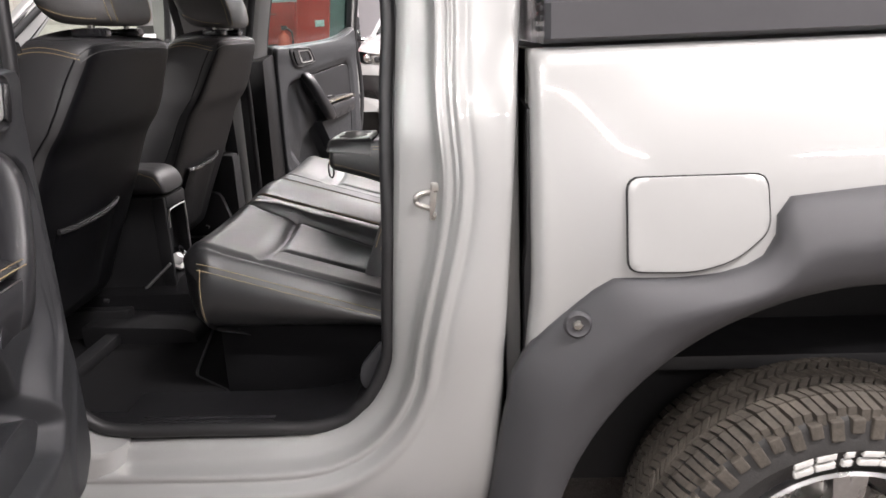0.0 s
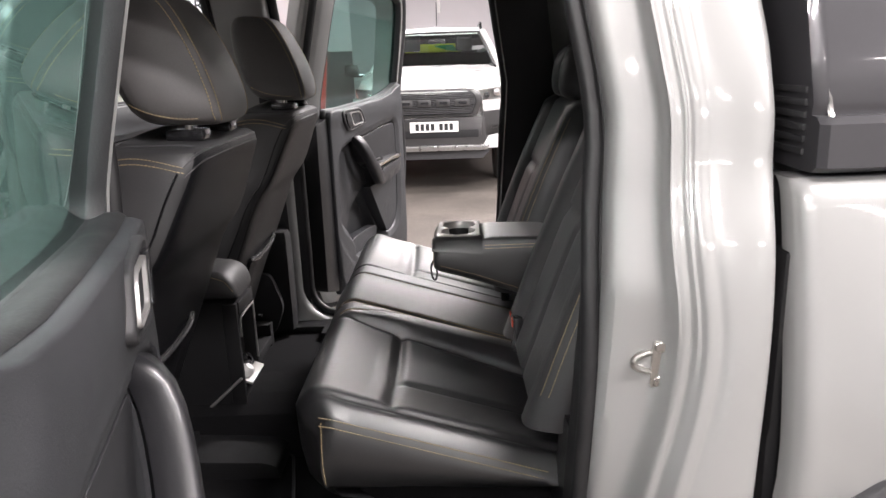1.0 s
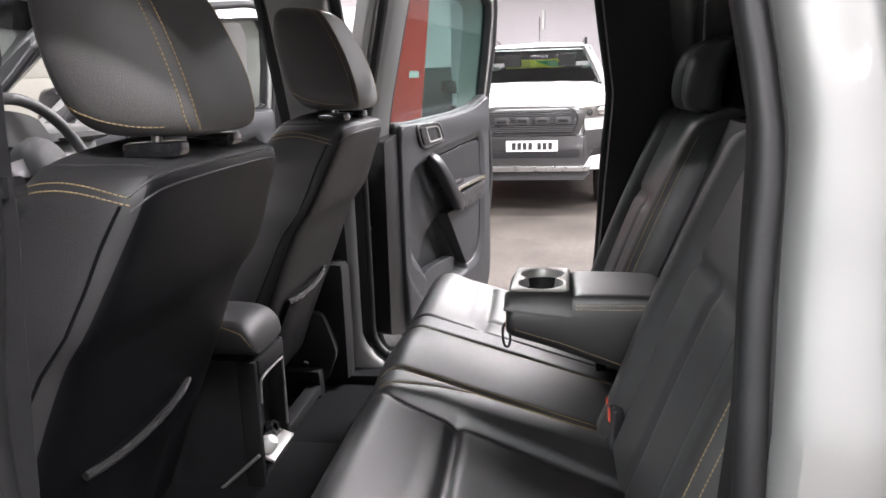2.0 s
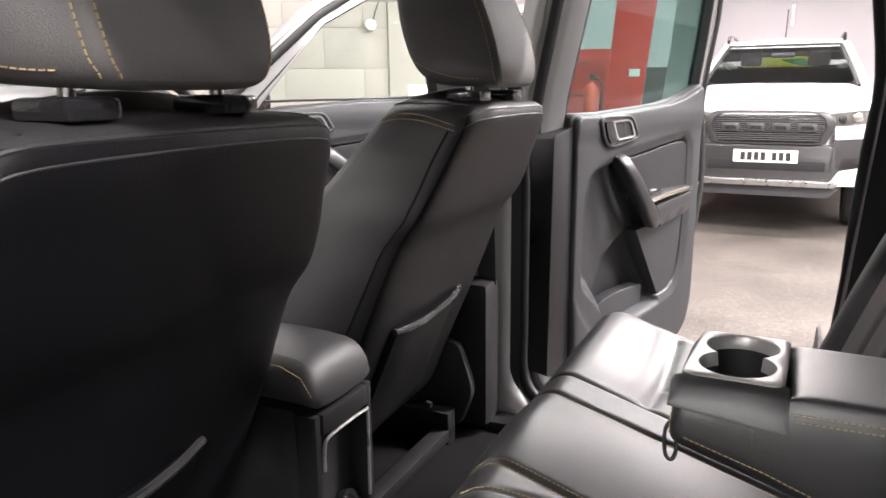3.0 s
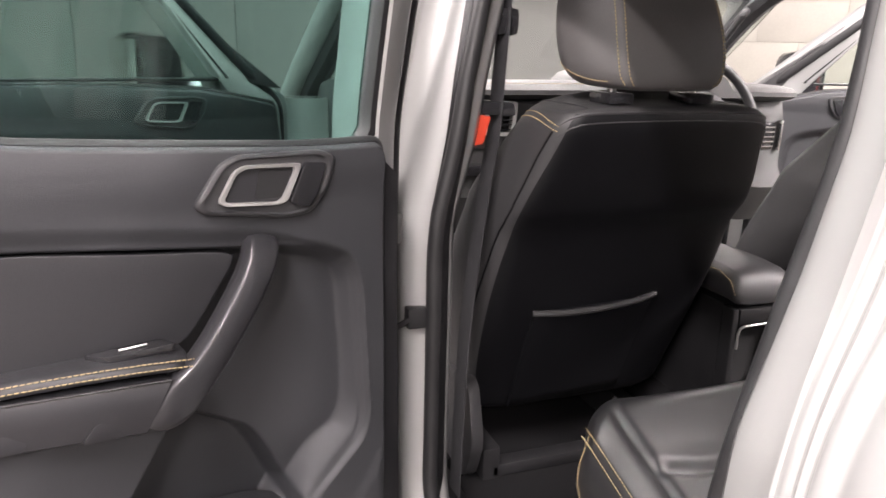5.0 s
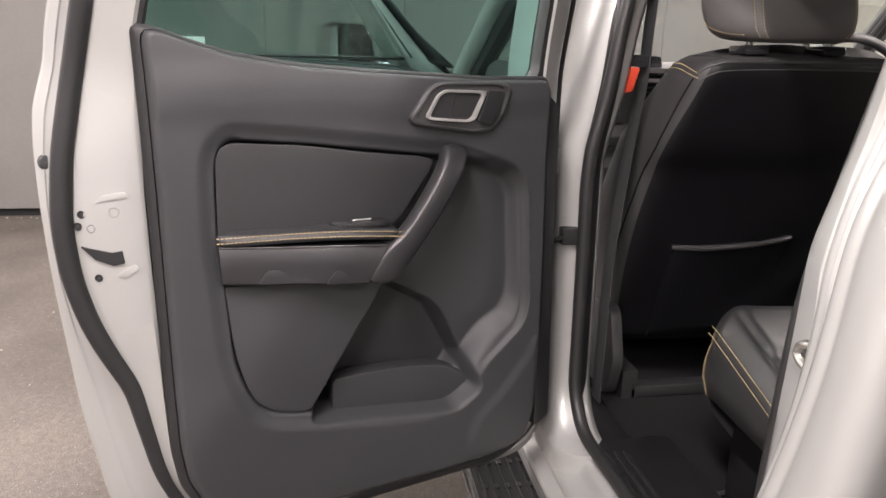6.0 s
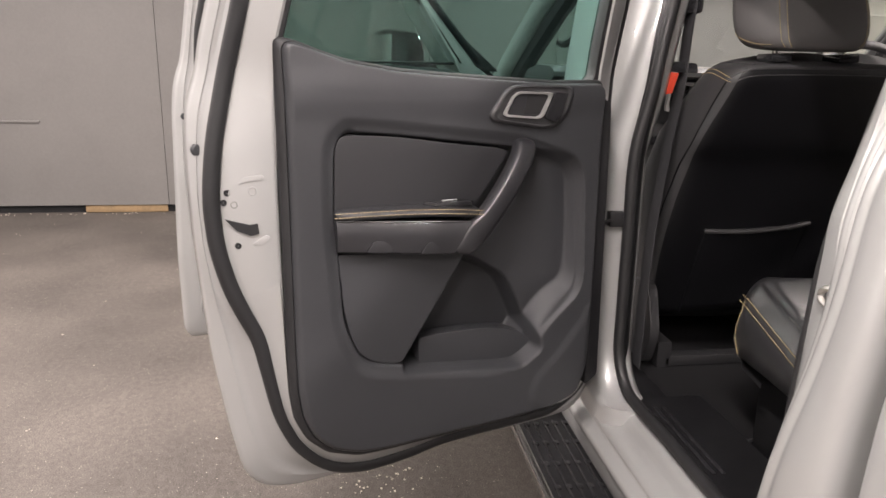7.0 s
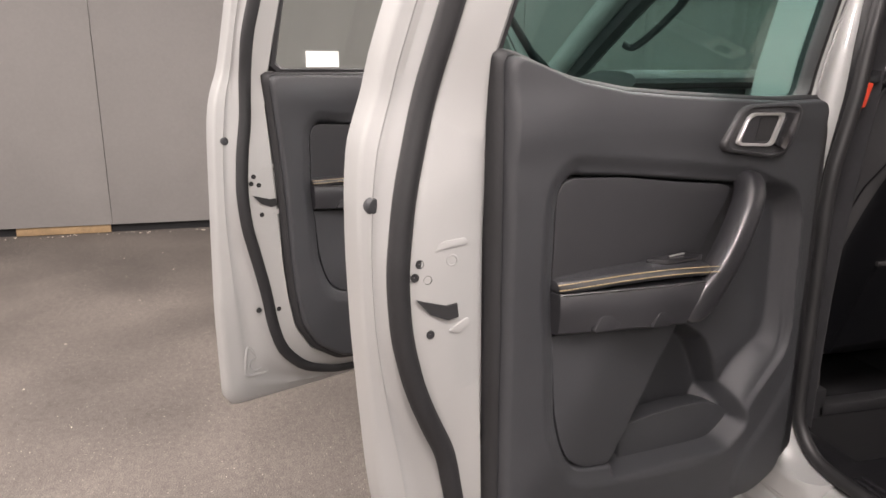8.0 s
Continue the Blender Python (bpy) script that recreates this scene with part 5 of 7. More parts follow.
    # cushion and rails
    rows = [(-1.38, 0.80, 0.88), (-1.35, 0.74, 0.93), (-1.25, 0.72, 0.94), (-1.12, 0.71, 0.92), (-1.02, 0.70, 0.91), (-0.98, 0.72, 0.86)]
    part("seat_cushion", loft([[(x, yc + g * 0.26, za + (zb - za) * f) for g, f in ((-0.9, 0), (-1, 0.3), (-1.0, 0.9), (-0.9, 1.06), (-0.6, 1.0), (0, 0.93), (0.6, 1.0), (0.9, 1.06), (1, 0.9), (1, 0.3), (0.9, 0))] for x, za, zb in rows]), LEATHER, seat, "black leather seat cushion", subsurf=1)
    k = box(-1.3, -0.86, yc - 0.22, yc - 0.18, 0.60, 0.70, 0.006)
    box(-1.3, -0.86, yc + 0.18, yc + 0.22, 0.60, 0.70, 0.006, bm=k)
    box(-0.90, -0.86, yc - 0.2, yc + 0.2, 0.63, 0.66, 0.006, bm=k)
    part("seat_rail", k, RUBBER, seat)
    so = 1 if yc > 0 else -1
    part("seat_shield", slab(rounded([(-1.30, 0.66), (-0.86, 0.64), (-0.82, 0.74), (-0.86, 0.86), (-1.28, 0.84)], 0.03, 4), "y", yc + so * 0.235, yc + so * 0.262, 0.006), TRIM2, seat, "charcoal seat side shield")
    part("rail_bolt", tube([(-0.87, yc + 0.09, 0.765), (-0.858, yc + 0.09, 0.762)], 0.006, 8), RUBBER, seat)
    return seat


SEAT_L, SEAT_R = -0.418, 0.330
for y_seat in (SEAT_L, SEAT_R):
    front_seat(y_seat).matrix_basis = pose(-0.016, 0, -0.016)


# ---------------------------------------------------------------- centre console
def console():
    yc, h = -0.054, 0.075
    k = loft([[(x, yc + g * h * w, z) for g, z in ((-1, 0.62), (-1, 0.97 + dz), (-0.96, 0.99 + dz), (0.96, 0.99 + dz), (1, 0.97 + dz), (1, 0.62))] for x, w, dz in ((-1.7, 1.0, -0.06), (-1.25, 1.0, -0.04), (-1.2, 1, 0.0), (-0.83, 1.0, 0.0), (-0.80, 1.0, 0.0))])
    con = part("centre_console", k, RUBBER, truck, "charcoal centre console with a padded lid")
    rings = []
    for x, z0, z1, w in ((-1.20, 0.99, 1.03, 0.9), (-1.16, 0.99, 1.06, 1.04), (-0.95, 0.99, 1.072, 1.05), (-0.82, 0.99, 1.07, 1.05), (-0.785, 0.99, 1.062, 1.03), (-0.768, 0.992, 1.04, 1.0), (-0.762, 0.995, 1.01, 0.98)):
        rings.append([(x, yc + g * h * w, z0 + (z1 - z0) * f) for g, f in ((-1, 0), (-1.02, 0.4), (-0.98, 0.8), (-0.86, 1), (0, 1.06), (0.86, 1), (0.98, 0.8), (1.02, 0.4), (1, 0))])
    part("lid", loft(rings), LEATHER, con, "padded black leather lid", subsurf=1)
    part("stitching", stitches([[(x, yc - h * 1.02, z) for x, z in ((-1.15, 1.05), (-0.82, 1.058), (-0.785, 1.045), (-0.768, 1.02))]]), STITCH, con, "tan thread stitching")["kind"] = "stuff"
    # rear face with an open tray
    for ya, yb in ((yc - h, yc - h + 0.014), (yc + h - 0.014, yc + h)):
        part("fascia_side", box(-0.80, -0.765, ya, yb, 0.66, 0.988, 0.004), RUBBER, con)
    part("fascia_top", box(-0.80, -0.762, yc - h + 0.0145, yc + h - 0.0145, 0.955, 0.988, 0.004), RUBBER, con)
    part("fascia_base", box(-0.80, -0.765, yc - h + 0.0145, yc + h - 0.0145, 0.66, 0.77, 0.004), RUBBER, con)
    part("tray_back", box(-0.799, -0.797, yc - h + 0.01, yc + h - 0.01, 0.77, 0.955), SHADE_BLACK, con)
    part("trim_strip", tube(spline([(-0.764, yc - h + 0.016, 0.90), (-0.763, yc - h + 0.016, 0.935), (-0.762, yc - h + 0.026, 0.949), (-0.762, yc, 0.951), (-0.762, yc + h - 0.026, 0.949), (-0.763, yc + h - 0.016, 0.935), (-0.764, yc + h - 0.016, 0.80)], 5), 0.0028, 6), SATIN, con, "satin silver trim strip")
    part("tray_floor", slab([(-0.798, 0.790), (-0.752, 0.772), (-0.750, 0.778), (-0.798, 0.797)], "y", yc - h + 0.018, yc + h - 0.018, 0.002), SATIN, con, "silver tray floor")
    part("power_socket", lathe([(0.008, 0.0), (0.016, 0.002), (0.018, -0.004), (0.02, -0.01)], (0, 0, 0), "z", 20), GLOSS, con, "round power socket", m=pose(-0.775, yc + 0.02, 0.81, 0, 60, 0))
    part("tray_knob", lathe([(0.001, 0.02), (0.011, 0.018), (0.017, 0.008), (0.017, -0.008), (0.012, -0.014)], (0, 0, 0), "z", 20), WHITE_PLASTIC, con, "pale round plastic knob", m=pose(-0.772, yc - 0.03, 0.797, 0, 40, 0))
    part("foot_strip", tube([(-0.86, yc - h - 0.004, 0.72), (-0.77, yc - h - 0.004, 0.80)], 0.004, 8), SATIN, con, "satin silver foot strip")
    return con


console().matrix_basis = pose(-0.014, 0, -0.016)


# ---------------------------------------------------------------- rear bench
def bench():
    # cushion as a height field with bolsters and grooves
    x0, x1, y0, y1 = -0.548, -0.06, -0.64, 0.585

    def groove(v, at, w, d):
        return -d * math.exp(-((v - at) / w) ** 2)

    def leaf(u):
        """The two seams of the bolster beside the middle place, at a share u of the depth."""
        return -0.235 - 0.055 * min(1, u / 0.9), -0.235 + 0.085 * min(1, max(u - 0.04, 0) / 0.35) ** 0.6

    def top(x, y):
        u = (x - x0) / (x1 - x0)
        z = 0.992 - 0.150 * u
        z -= 0.055 * max(0, (0.13 - u) / 0.13) ** 2.2
        e = min(y - y0, y1 - y)
        z -= 0.04 * max(0, (0.06 - e) / 0.06) ** 2
        for sc in (-0.42, 0.36):
            d = (y - sc) / 0.19
            if abs(d) < 1:
                z -= 0.030 * (1 - d * d) * min(1, u * 4)
                ed = min(1, (1 - abs(d)) * 6)
                z += groove(u, 0.34, 0.024, 0.010) * ed
                if u > 0.34:
                    z += groove(y, sc - 0.03, 0.010, 0.008) * min(1, (u - 0.34) * 20)
            z += groove(y, sc - 0.185 if sc < 0 else sc + 0.185, 0.008, 0.007) * min(1, u * 5)
        la, lb = leaf(u)
        if u > 0.05:
            z += (groove(y, la, 0.010, 0.008) + groove(y, lb, 0.008, 0.004)) * min(1, (u - 0.05) * 8)
            if la < y < lb:
                q = (y - la) / (lb - la)
                z += 0.014 * math.sin(math.pi * q) * min(1, (u - 0.05) * 5)
        z += groove(y, -0.137, 0.006, 0.006) + groove(y, 0.09, 0.006, 0.006) + groove(y, 0.171, 0.007, 0.009)
        if -0.137 < y < 0.09:
            z += 0.010 * math.sin(math.pi * (y + 0.137) / 0.227)
        return z

    nx, ny = 120, 400
    k = bmesh.new()
    xs, ys = np.linspace(x0, x1, nx), np.linspace(y0, y1, ny)
    
    def inset(y):
        """Rounding of the front corners in plan."""
        return 0.045 * max(0, (0.06 - min(y - y0, y1 - y)) / 0.06) ** 2.2

    g = [[k.verts.new((x + inset(y) * max(0, 1 - (x - x0) / 0.10), y, top(x, y))) for y in ys] for x in xs]
    for a, b in zip(g, g[1:]):
        for i in range(ny - 1):
            k.faces.new((a[i], a[i + 1], b[i + 1], b[i]))
    prev = g[0]
    for dx, z in ((0.001, 0.905), (0.003, 0.86), (0.012, 0.81), (0.032, 0.785), (0.10, 0.775)):
        row = [k.verts.new((x0 + dx + inset(y), y, z)) for y in ys]
        for i in range(ny - 1):
            k.faces.new((prev[i + 1], prev[i], row[i], row[i + 1]))
        prev = row
    for e, sg in ((0, -1), (ny - 1, 1)):
        prev = [g[i][e] for i in range(nx)]
        for dy, f in ((0.010, 0.25), (0.012, 0.5), (0.0, 0.85), (-0.025, 1.0)):
            row = []
            for i, x in enumerate(xs):
                zt = g[i][e].co.z
                row.append(k.verts.new((max(g[i][e].co.x, x0 + 0.045 + 0.006 * f), ys[e] + sg * dy, zt + (0.785 - zt) * f)))
            for i in range(nx - 1):
                k.faces.new((prev[i], prev[i + 1], row[i + 1], row[i]))
            prev = row
    bench = part("rear_bench", k, POLISHED, truck, "black leather rear bench cushion with tan stitching", smooth=60)
    lines = []
    for dz in (0.0, -0.012):
        lines.append([(x, y0 - 0.003 + dz * 0.5, top(x, y0) + 0.003 + dz) for x in np.linspace(x0 + 0.05, x1 - 0.05, 20)])
        lines.append([(x, y1 + 0.003 - dz * 0.5, top(x, y1) + 0.003 + dz) for x in np.linspace(x0 + 0.05, x1 - 0.05, 20)])
    src = [(x0 + 0.052, y0 - 0.2, z) for z in np.linspace(0.925, 0.80, 12)]
    lines.append(laid(bench, src, [(0, 1, 0)] * 12))
    for yy in (-0.143, -0.130, 0.083):
        lines.append([(x, yy, top(x, yy) + 0.001) for x in np.linspace(x0 + 0.012, x1, 40)])
    lines.append([(x, leaf(u)[1] + 0.006, top(x, leaf(u)[1] + 0.006) + 0.001) for x, u in ((x0 + (x1 - x0) * u, u) for u in np.linspace(0.06, 0.8, 30))])
    part("stitching", stitches(lines, 0.006, 0.0009), STITCH, bench, "tan thread stitching")["kind"] = "stuff"
    k = box(-0.49, -0.02, y0 + 0.05, y1 - 0.05, 0.60, 0.785, 0.01)
    part("bench_base", k, CARPET, bench, "black carpeted seat base")
    # backrests: leaning, with side bolsters, a padded middle in three pads and a head restraint in two halves
    def back(y0, y1, name):
        z0, z1 = 0.90, 1.405

        def face(d, f):
            """How far the front stands out at d across (-1 to 1) and f up."""
            e = abs(d)
            out = 0.020 * float(ease(e, 0.60, 0.74)) * float(ease(e, 1.0, 0.84)) + 0.010 * math.sin(math.pi * f)
            out -= 0.010 * math.exp(-((e - 0.60) / 0.035) ** 2)
            if e < 0.6:
                out -= 0.009 * math.exp(-((f - 0.60) / 0.02) ** 2)
                if f < 0.6:
                    out -= 0.008 * math.exp(-(d / 0.045) ** 2)
            out -= 0.035 * max(0, (e - 0.92) / 0.08) ** 2 + 0.05 * max(0, (f - 0.94) / 0.06) ** 2
            return out
        rows = []
        for f in np.linspace(0, 1, 44):
            z = z0 + (z1 - z0) * f
            xf = -0.118 + 0.40 * (z - 0.93) - 0.03 * max(0, 0.97 - z)
            ring = [(xf - face(2 * q - 1, f), y0 + (y1 - y0) * q, z) for q in np.linspace(0, 1, 56)]
            ring += [(xf + 0.065, y1 - 0.01, z - 0.004), (xf + 0.065, y0 + 0.01, z - 0.004)]
            rows.append(ring)
        ob = part(name, loft(rows), LEATHER, truck, "black leather rear backrest with tan stitching", smooth=60)
        ln = []
        for sg in (-1, 1):
            for o in (0.0, 0.010):
                src = [(-0.4, (y0 + y1) / 2 + sg * ((y1 - y0) / 2 - 0.014 - o), z) for z in np.linspace(0.96, 1.36, 30)]
                ln.append(laid(ob, src, [(1, 0, 0)] * len(src)))
        part("stitching", stitches(ln, 0.006), STITCH, ob, "tan thread stitching")["kind"] = "stuff"
        yc = (y0 + y1) / 2
        for o in (-0.066, 0.066):
            rr = [[(x - 0.042 * (1 - (abs(2 * q - 1)) ** 3) * w + 0.012, yc + o + (2 * q - 1) * 0.062, z) for q in np.linspace(0, 1, 13)] + [(x + 0.045, yc + o + qq * 0.058, z) for qq in (1, -1)] for z, x, w in ((1.392, 0.078, 0.3), (1.400, 0.072, 0.9), (1.44, 0.075, 1.1), (1.50, 0.085, 1.1), (1.535, 0.098, 0.9), (1.548, 0.115, 0.3))]
            part("head_restraint", loft(rr), LEATHER, ob, "black leather rear head restraint", subsurf=1)
        return ob
    back(-0.655, -0.14, "rear_backrest")
    back(0.09, 0.575, "rear_backrest")
    # the shade of the recess is put into this panel's near-black
    part("centre_backrest", loft([[(-0.118 + 0.40 * (z - 0.93) + d, y, z) for d, y in ((0.035, -0.139), (0.028, -0.09), (0.028, 0.04), (0.035, 0.089), (0.07, 0.089), (0.07, -0.139))] for z in np.linspace(0.92, 1.39, 8)]), VINYL, truck, "near-black panel painted as the shaded recess behind the armrest")
    # folded armrest with cup holders
    def low(x):
        """Height of the lower seam."""
        return lerp_at([(-0.31, 1.056), (-0.21, 1.027), (-0.11, 0.990), (0.0, 0.960)], x)
    rings = []
    for x, zt, w, dr in ((-0.308, 1.078, 0.86, 0.3), (-0.306, 1.094, 0.95, 0.8), (-0.298, 1.107, 0.99, 1), (-0.292, 1.109, 1.0, 1), (-0.288, 1.109, 1.0, 1), (-0.24, 1.110, 1.0, 1), (-0.197, 1.110, 1.0, 1), (-0.193, 1.110, 1.0, 1), (-0.175, 1.111, 1.0, 1), (-0.10, 1.110, 1.0, 1), (-0.05, 1.108, 0.99, 1), (-0.01, 1.104, 0.96, 1)):
        cut = 0.055 if -0.29 < x < -0.195 else 0
        zl = low(x)
        half = [(0.062, zt - cut), (0.074, zt - cut), (0.080, zt - 0.001), (0.086, zt - 0.006), (0.094, zt - 0.026), (0.0985, (zt + zl) / 2 - 0.006), (0.0995, zl), (0.092, zl - 0.016), (0.062, zl - 0.026 * dr)]
        rings.append([(x, -0.040 + w * y, z) for y, z in half[::-1]] + [(x, -0.040 - w * y, z) for y, z in half])
    arm = part("centre_armrest", loft(rings), POLISHED, truck, "folded black leather armrest with twin cup holders", smooth=60, subsurf=2)
    rings = []
    for x, o in ((-0.3095, -0.010), (-0.307, -0.003), (-0.298, 0.0), (-0.24, 0.001), (-0.196, 0.001), (-0.192, -0.002)):
        zt = 1.114 + o
        zb = lerp_at([(-0.31, 1.086), (-0.19, 1.072)], x)
        rings.append([(x, y, z) for y, z in ((-0.112, zt), (-0.120, zt - 0.002), (-0.127, zt - 0.010), (-0.1405, zb + 0.004), (-0.141, zb), (-0.132, zb - 0.002), (-0.112, zt - 0.014))])
    part("side_flap", loft(rings), POLISHED, arm, "smooth satin black flap beside the cup holders", smooth=50)
    m = pose(-0.245, -0.040, 1.1125, 0, -0.5, -2)

    def two(r):
        a0 = math.asin(0.031 / r) + 0.06
        pts = [(r * math.cos(a), -0.031 + r * math.sin(a)) for a in np.linspace(-math.pi - a0, a0, 26)]
        return pts + [(r * math.cos(a), 0.031 + r * math.sin(a)) for a in np.linspace(-a0, math.pi + a0, 26)]
    rim = rounded([(-0.053, -0.076), (0.050, -0.076), (0.050, 0.078), (-0.050, 0.078)], 0.012, 4)
    z = (0.0, 0.0)
    part("cup_plate", shell([(grown(rim, z, 1.0), -0.006), (rim, 0.003), (grown(rim, z, 0.96), 0.005), (grown(two(0.0395), z, 1.03), 0.005), (two(0.0395), 0.003), (two(0.0385), -0.012)], "z", z, caps=False, m=m, n=200), SATIN, arm, "satin silver cup holder plate", smooth=50)
    part("cup_well", shell([(two(0.0397), 0.0), (two(0.037), -0.045), (grown(two(0.034), z, 0.5), -0.046), (grown(two(0.034), z, 0.01), -0.046)], "z", z, caps=False, m=m, n=200), RUBBER, arm)
    lines = []
    for o in (0.122, 0.129):
        lines.append(laid(arm, [(x, -0.3, 1.11 - 0.006 - (o - 0.122)) for x in np.linspace(-0.186, -0.03, 18)], [(0, 1, -0.06)] * 18))
    src = [(x, -0.4, low(x)) for x in np.linspace(-0.29, -0.03, 30)]
    lines.append(laid(arm, src, [(0, 1, 0)] * len(src)))
    src = [(-0.5, -0.128 + 0.006 * f, 1.048 + 0.036 * f) for f in np.linspace(0, 1, 10)]
    lines.append(laid(arm, src, [(1, 0, 0)] * len(src)))
    part("stitching", stitches([l for l in lines if len(l) > 2], 0.006), STITCH, arm, "tan thread stitching")["kind"] = "stuff"
    part("pull_tab", tube(spline([(-0.304, -0.112, 1.060), (-0.313, -0.116, 1.045), (-0.311, -0.118, 1.018), (-0.304, -0.117, 1.012), (-0.300, -0.115, 1.025), (-0.302, -0.112, 1.05)], 5), 0.0024, 6), WEBBING, arm, "short black pull loop")
    # belt buckles
    for y in (-0.19, -0.23, 0.13):
        bk = part("belt_buckle", box(-0.135, -0.112, y - 0.014, y + 0.014, 0.87, 0.955, 0.006), GLOSS, truck, "black belt buckle")
        part("button", box(-0.137, -0.134, y - 0.01, y + 0.01, 0.932, 0.950, 0.002), RED_PLASTIC, bk)


bench()


# ---------------------------------------------------------------- front seat belt
def belt(s):
    path = [(-0.80, s * 0.664, 1.60), (-0.79, s * 0.674, 1.496), (-0.79, s * 0.678, 1.43), (-0.79, s * 0.682, 1.347), (-0.79, s * 0.693, 1.272), (-0.79, s * 0.704, 1.18), (-0.79, s * 0.715, 1.077), (-0.79, s * 0.724, 0.972), (-0.79, s * 0.730, 0.80), (-0.79, s * 0.732, 0.66)]
    rings = [[(x + a, y + b * s, z) for a, b in ((0.0234, -0.0010), (-0.0234, 0.0010), (-0.0232, 0.0024), (0.0236, 0.0004))] for x, y, z in spline(path, 6)]
    b = part("seat_belt", loft(rings), WEBBING, truck, "black seat belt webbing")
    part("belt_guide", box(-0.815, -0.775, s * 0.650, s * 0.70, 1.50, 1.545, 0.012), GLOSS, b)
    part("belt_tongue", slab(rounded([(s * 0.652, 1.372), (s * 0.732, 1.376), (s * 0.736, 1.388), (s * 0.719, 1.398), (s * 0.656, 1.394)], 0.006, 3), "x", -0.796, -0.772, 0.004), GLOSS, b, "black belt tongue")
    part("tongue_blade", slab(rounded([(s * 0.736, 1.372), (s * 0.702, 1.370), (s * 0.716, 1.328), (s * 0.738, 1.326)], 0.004, 3), "x", -0.786, -0.782, 0.001), STEEL, b, "steel belt tongue blade")
    b.matrix_basis = FAR if s > 0 else Matrix.Identity(4)
    part("belt_label", slab(rounded([(s * 0.728, 1.376), (s * 0.700, 1.372), (s * 0.712, 1.328), (s * 0.734, 1.324)], 0.003, 3), "x", -0.786, -0.766, 0.001), RED_PLASTIC, b, "small red warning tab")


belt(-1)
belt(1)


# ---------------------------------------------------------------- load bed, wheels and nose
WX, WZ, WR = 0.745, 0.372, 0.372


def bed_y(z, x=1.0):
    """Half width of the bed side; it swells towards the wheel arch behind its front edge."""
    swell = 0.030 * float(ease(x, 0.20, 0.38)) * (1 - float(ease(z, 1.12, 1.34)))
    return swell + lerp_at([(0.45, 0.87), (0.6, 0.888), (0.75, 0.898), (0.95, 0.901), (1.05, 0.893), (1.144, 0.878), (1.25, 0.858), (1.31, 0.843), (1.335, 0.834), (1.345, 0.818)], z)


